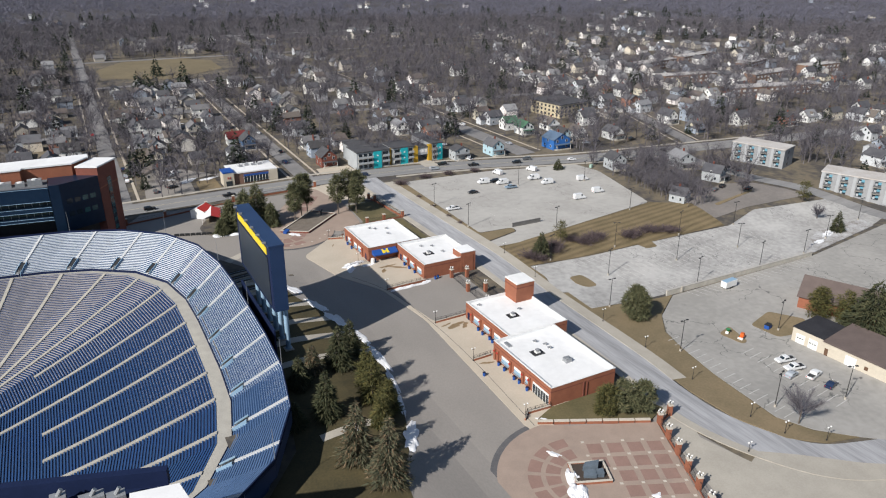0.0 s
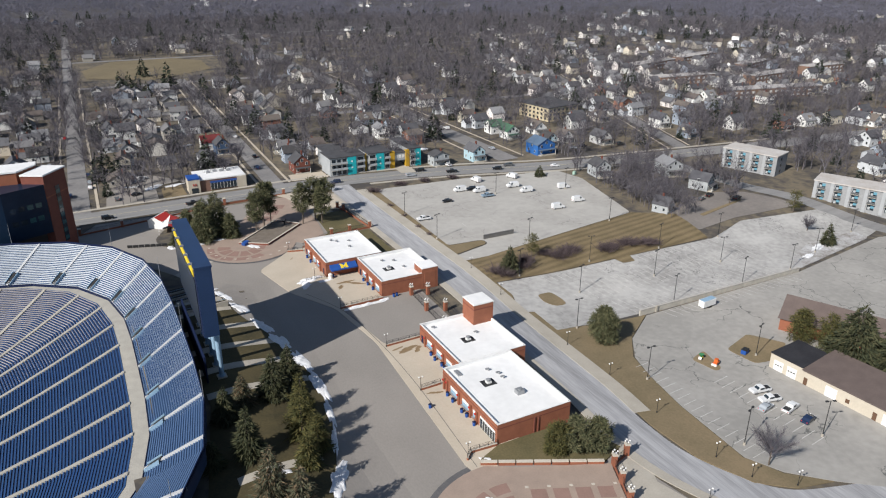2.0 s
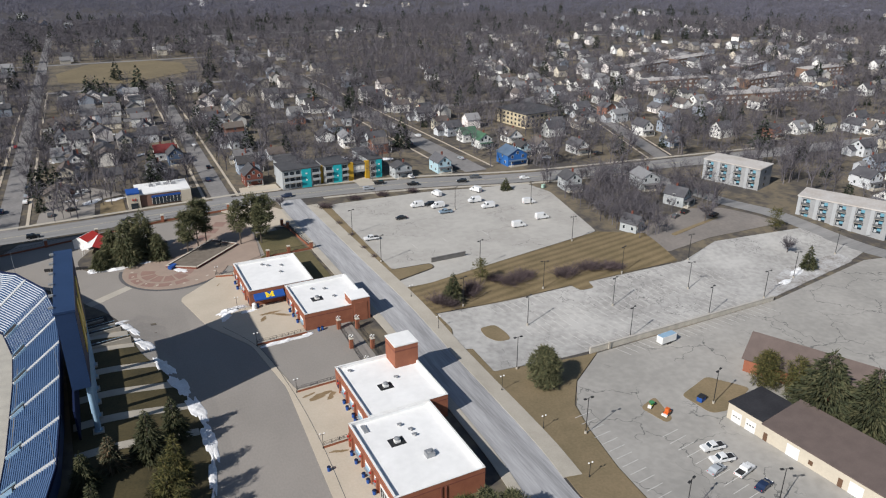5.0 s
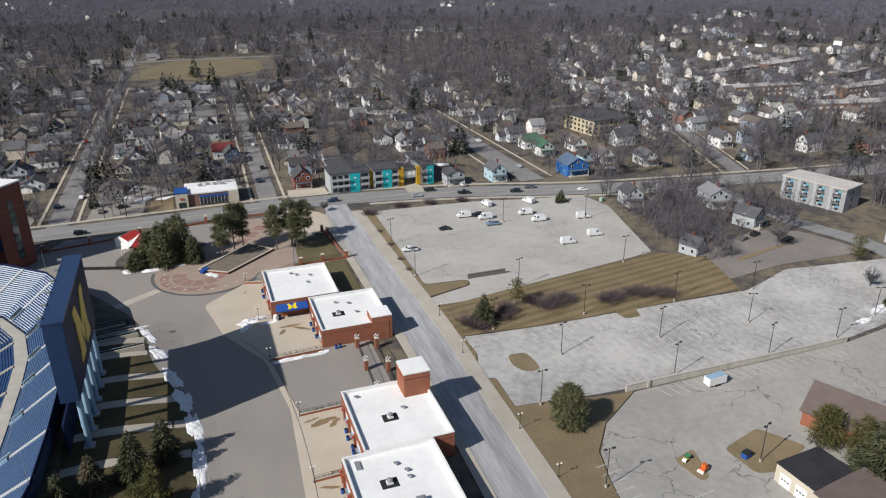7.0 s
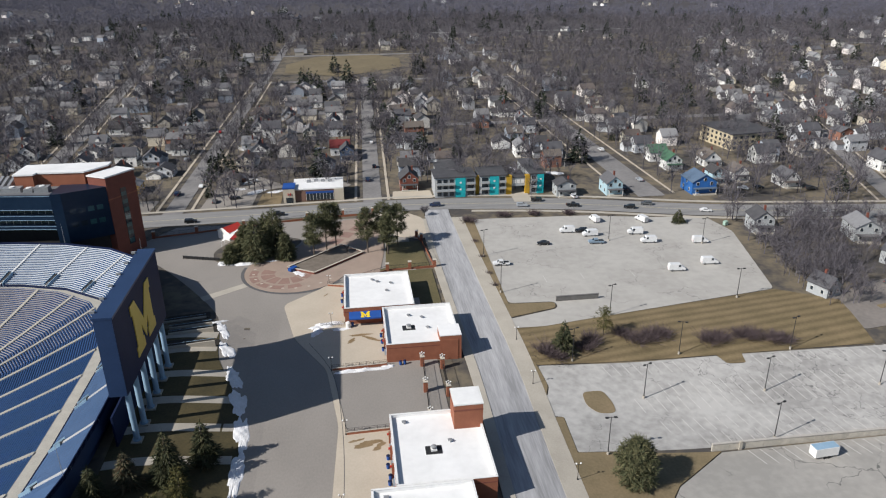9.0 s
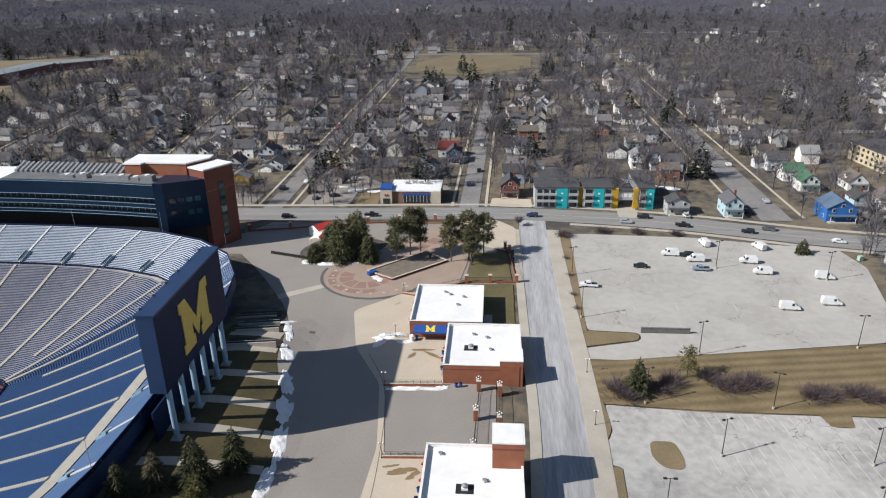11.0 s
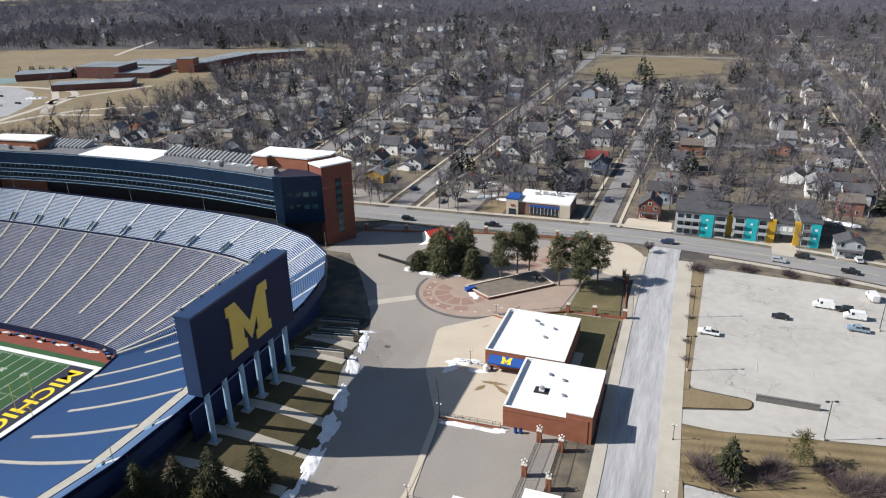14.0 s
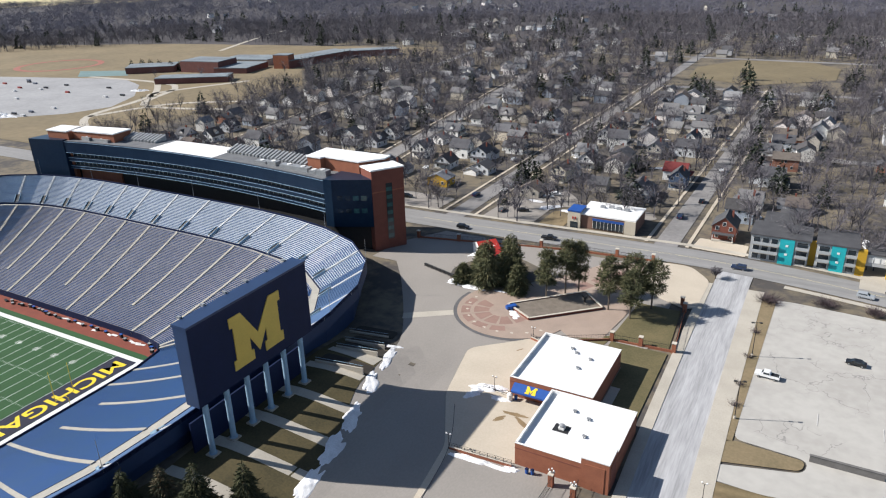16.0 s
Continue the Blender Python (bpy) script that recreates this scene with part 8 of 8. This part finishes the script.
part("roof", hb, mat("brown_shingle", (0.135, 0.105, 0.095), None), hall)
hw, hx = gable(8, 14, 3.6, 3.2, 0.5)
M = pose(-8, -6, 0, 0, 0, 90)
for nm, q, m_ in (("wing_wall", hw, BRICK), ("wing_roof", hx, mat("brown_shingle", (0.135, 0.105, 0.095), None))):
    q.v = [tuple(M @ Vector(v)) for v in q.v]
    part(nm, q, m_, hall)

# ---- fields, school and lots far to the west ----
FIELD = mat("dry_field_grass", (0.225, 0.178, 0.108), (0.155, 0.125, 0.078), 0.02, 0.95, fine=10)
sheet("west_field", [(-236, 322), (-242, 540), (-292, 600), (-228, 735), (-252, 788), (-600, 723), (-900, 600), (-900, 322)], 0.03, FIELD, "wide dry grass field beyond the stadium", "field", step=80)
WEST_LOT = [(-370, 345), (-326, 386), (-316, 415), (-336, 452), (-376, 490), (-417, 508), (-640, 450), (-640, 345)]
sheet("west_lot", WEST_LOT, 0.06, mat("grey_west_asphalt", (0.33, 0.33, 0.335), (0.25, 0.25, 0.255), 0.03, 0.9, fine=12), "wide grey car park in the fields", "car park", step=80)
for n, line in enumerate([[(-255, 345), (-268, 359), (-302, 386), (-316, 437), (-331, 468), (-387, 519)], [(-302, 386), (-283, 439), (-242, 466)], [(-230, 440), (-300, 430), (-345, 500), (-460, 505)], [(-300, 540), (-330, 470), (-318, 455)], [(-481, 690), (-520, 780), (-560, 900), (-600, 1200)]], 1):
    sheet("field_path_%d" % n, band(smooth_line(line, 5), -2.6, 2.6), 0.09, PAVE, "pale winding path across dry fields", "path", step=80)
sheet("track_ring", disc(-560, 545, 42, 0, 359, 40, 36), 0.12, mat("track_red", (0.32, 0.13, 0.10), None, 0.1), "reddish running track ring", "track", step=80)
sheet("tennis_court", [(-470, 500), (-430, 522), (-455, 545), (-500, 525)], 0.12, mat("court_green", (0.16, 0.24, 0.24), None, 0.1), "blue-green hard court", "court", step=80)
school = thing("school_building", 0, 0, -1.5, 0, "large low brick school with flat roofs", "school")
SCHOOL_WALL = mat("brown_school_brick", (0.17, 0.075, 0.065), (0.13, 0.058, 0.052), 0.2)
SLAB = mat("grey_school_roof", (0.22, 0.255, 0.275), (0.14, 0.16, 0.18), 0.05)
for poly, h, m_ in (([(-438, 527), (-404, 554), (-420, 575), (-456, 548)], 7, BRICK_DARK), ([(-397, 555), (-356, 562), (-362, 592), (-402, 585)], 13, BRICK_DARK), ([(-364, 496), (-312, 528), (-322, 545), (-374, 513)], 6, BRICK_DARK), ([(-326, 602), (-311, 606), (-314, 618), (-329, 614)], 16, BRICK), ([(-311, 606), (-300, 690), (-325, 696), (-335, 615)], 9, BRICK_DARK), ([(-360, 560), (-330, 570), (-340, 610), (-372, 600)], 6, BRICK_DARK), ([(-395, 600), (-345, 615), (-350, 650), (-400, 635)], 7, PAVE), ([(-300, 690), (-262, 722), (-275, 735), (-320, 700)], 8, BRICK_DARK)):
    h *= 0.75
    w_ = part("wing", Build().prism(poly, -1, h), SCHOOL_WALL if m_ is BRICK_DARK else m_, school)
    part("flat_roof", Build().prism([(x * 1.0, y) for x, y in poly], h + 0.004, h + 0.6), SLAB, w_)
cars = Build()
for k in range(46):
    x, y = hr.uniform(-560, -345), hr.uniform(345, 470)
    if inside(WEST_LOT, x, y):
        cars.prism(rounded([(x - 2.2, y - 0.9), (x + 2.2, y - 0.9), (x + 2.2, y + 0.9), (x - 2.2, y + 0.9)], 0.5, 2), gz(x, y), gz(x, y) + 1.3)
tagged(new("far_cars", cars.mesh("far_cars", by_island("far_car_paint", [(0.03, 0.03, 0.035), (0.5, 0.5, 0.5), (0.1, 0.11, 0.14), (0.25, 0.05, 0.04)], 0.4))), "cars parked in a far car park", "cars", kind="stuff")
snow(-365, 362, 16, 5, 10, 3.0, 77)
snow(-352, 470, 8, 3, 30, 1.5, 78)
clump = [(-470 + 6 * k + (k * 7) % 5, 560 + (k * 5) % 9, 0.6, k) for k in range(14)]
scatter("field_evergreens", pine_t, clump, NEEDLE_FAR, "row of dark evergreens in the fields")
scatter("field_trees", near_t, [(x, y, s_, k) for x, y, s_, k in [(-250, 420, 0.9, 1), (-262, 402, 1.0, 2), (-243, 455, 0.9, 3), (-255, 480, 1.0, 4), (-300, 520, 0.8, 5), (-345, 530, 0.8, 0), (-290, 575, 0.9, 1), (-385, 515, 0.7, 2), (-258, 385, 0.8, 3), (-248, 500, 1.0, 4), (-252, 530, 0.9, 5)]], TWIG, "leafless trees at the field edge")

# ---- near end of the opposite stand building ----
east = thing("east_stand_building", 0, 0, 0, 0, "navy roof parapet and white brick tower roof", "stadium building")
EP = [(3.8, 89.4), (-17, 96.3), (-70, 97.5), (-70, 82), (4.5, 80)]
part("body", Build().prism(EP[::-1], -4, 27.5), NAVY, east)
for a, b in zip(EP, EP[1:3]):
    part("parapet", Build().prism(band([a, b], -0.1, 1.1), 27.504, 30.0), NAVY, east)
part("roof", Build().prism([(3, 87.6), (-17, 94.6), (-69, 96), (-69, 83), (3.6, 81)][::-1], 27.504, 27.7), BLACK, east)
for x, y, w_, h in ((-6, 90, 1.6, 1.4), (-10, 91.5, 1.0, 1.8), (-14, 91, 2.2, 1.2), (-3, 88.5, 1.2, 1.6), (-20, 92, 2.5, 1.5)):
    part("roof_unit", Build().box(x - w_, x + w_, y - 0.8, y + 0.8, 27.7, 27.7 + h).tube((x, y, 27.7 + h), (x + 0.6, y, 28.6 + h), 0.3), STEEL, east)
part("tower", Build().prism([(-3, 70), (7, 72), (4.6, 84.4), (-1, 85.4)], -4, 30.2), BRICK_DARK, east)
part("tower_roof", Build().prism([(-3.3, 69.7), (7.3, 71.7), (4.9, 84.7), (-1.3, 85.7)], 30.204, 30.9), ROOF_WHITE, east)
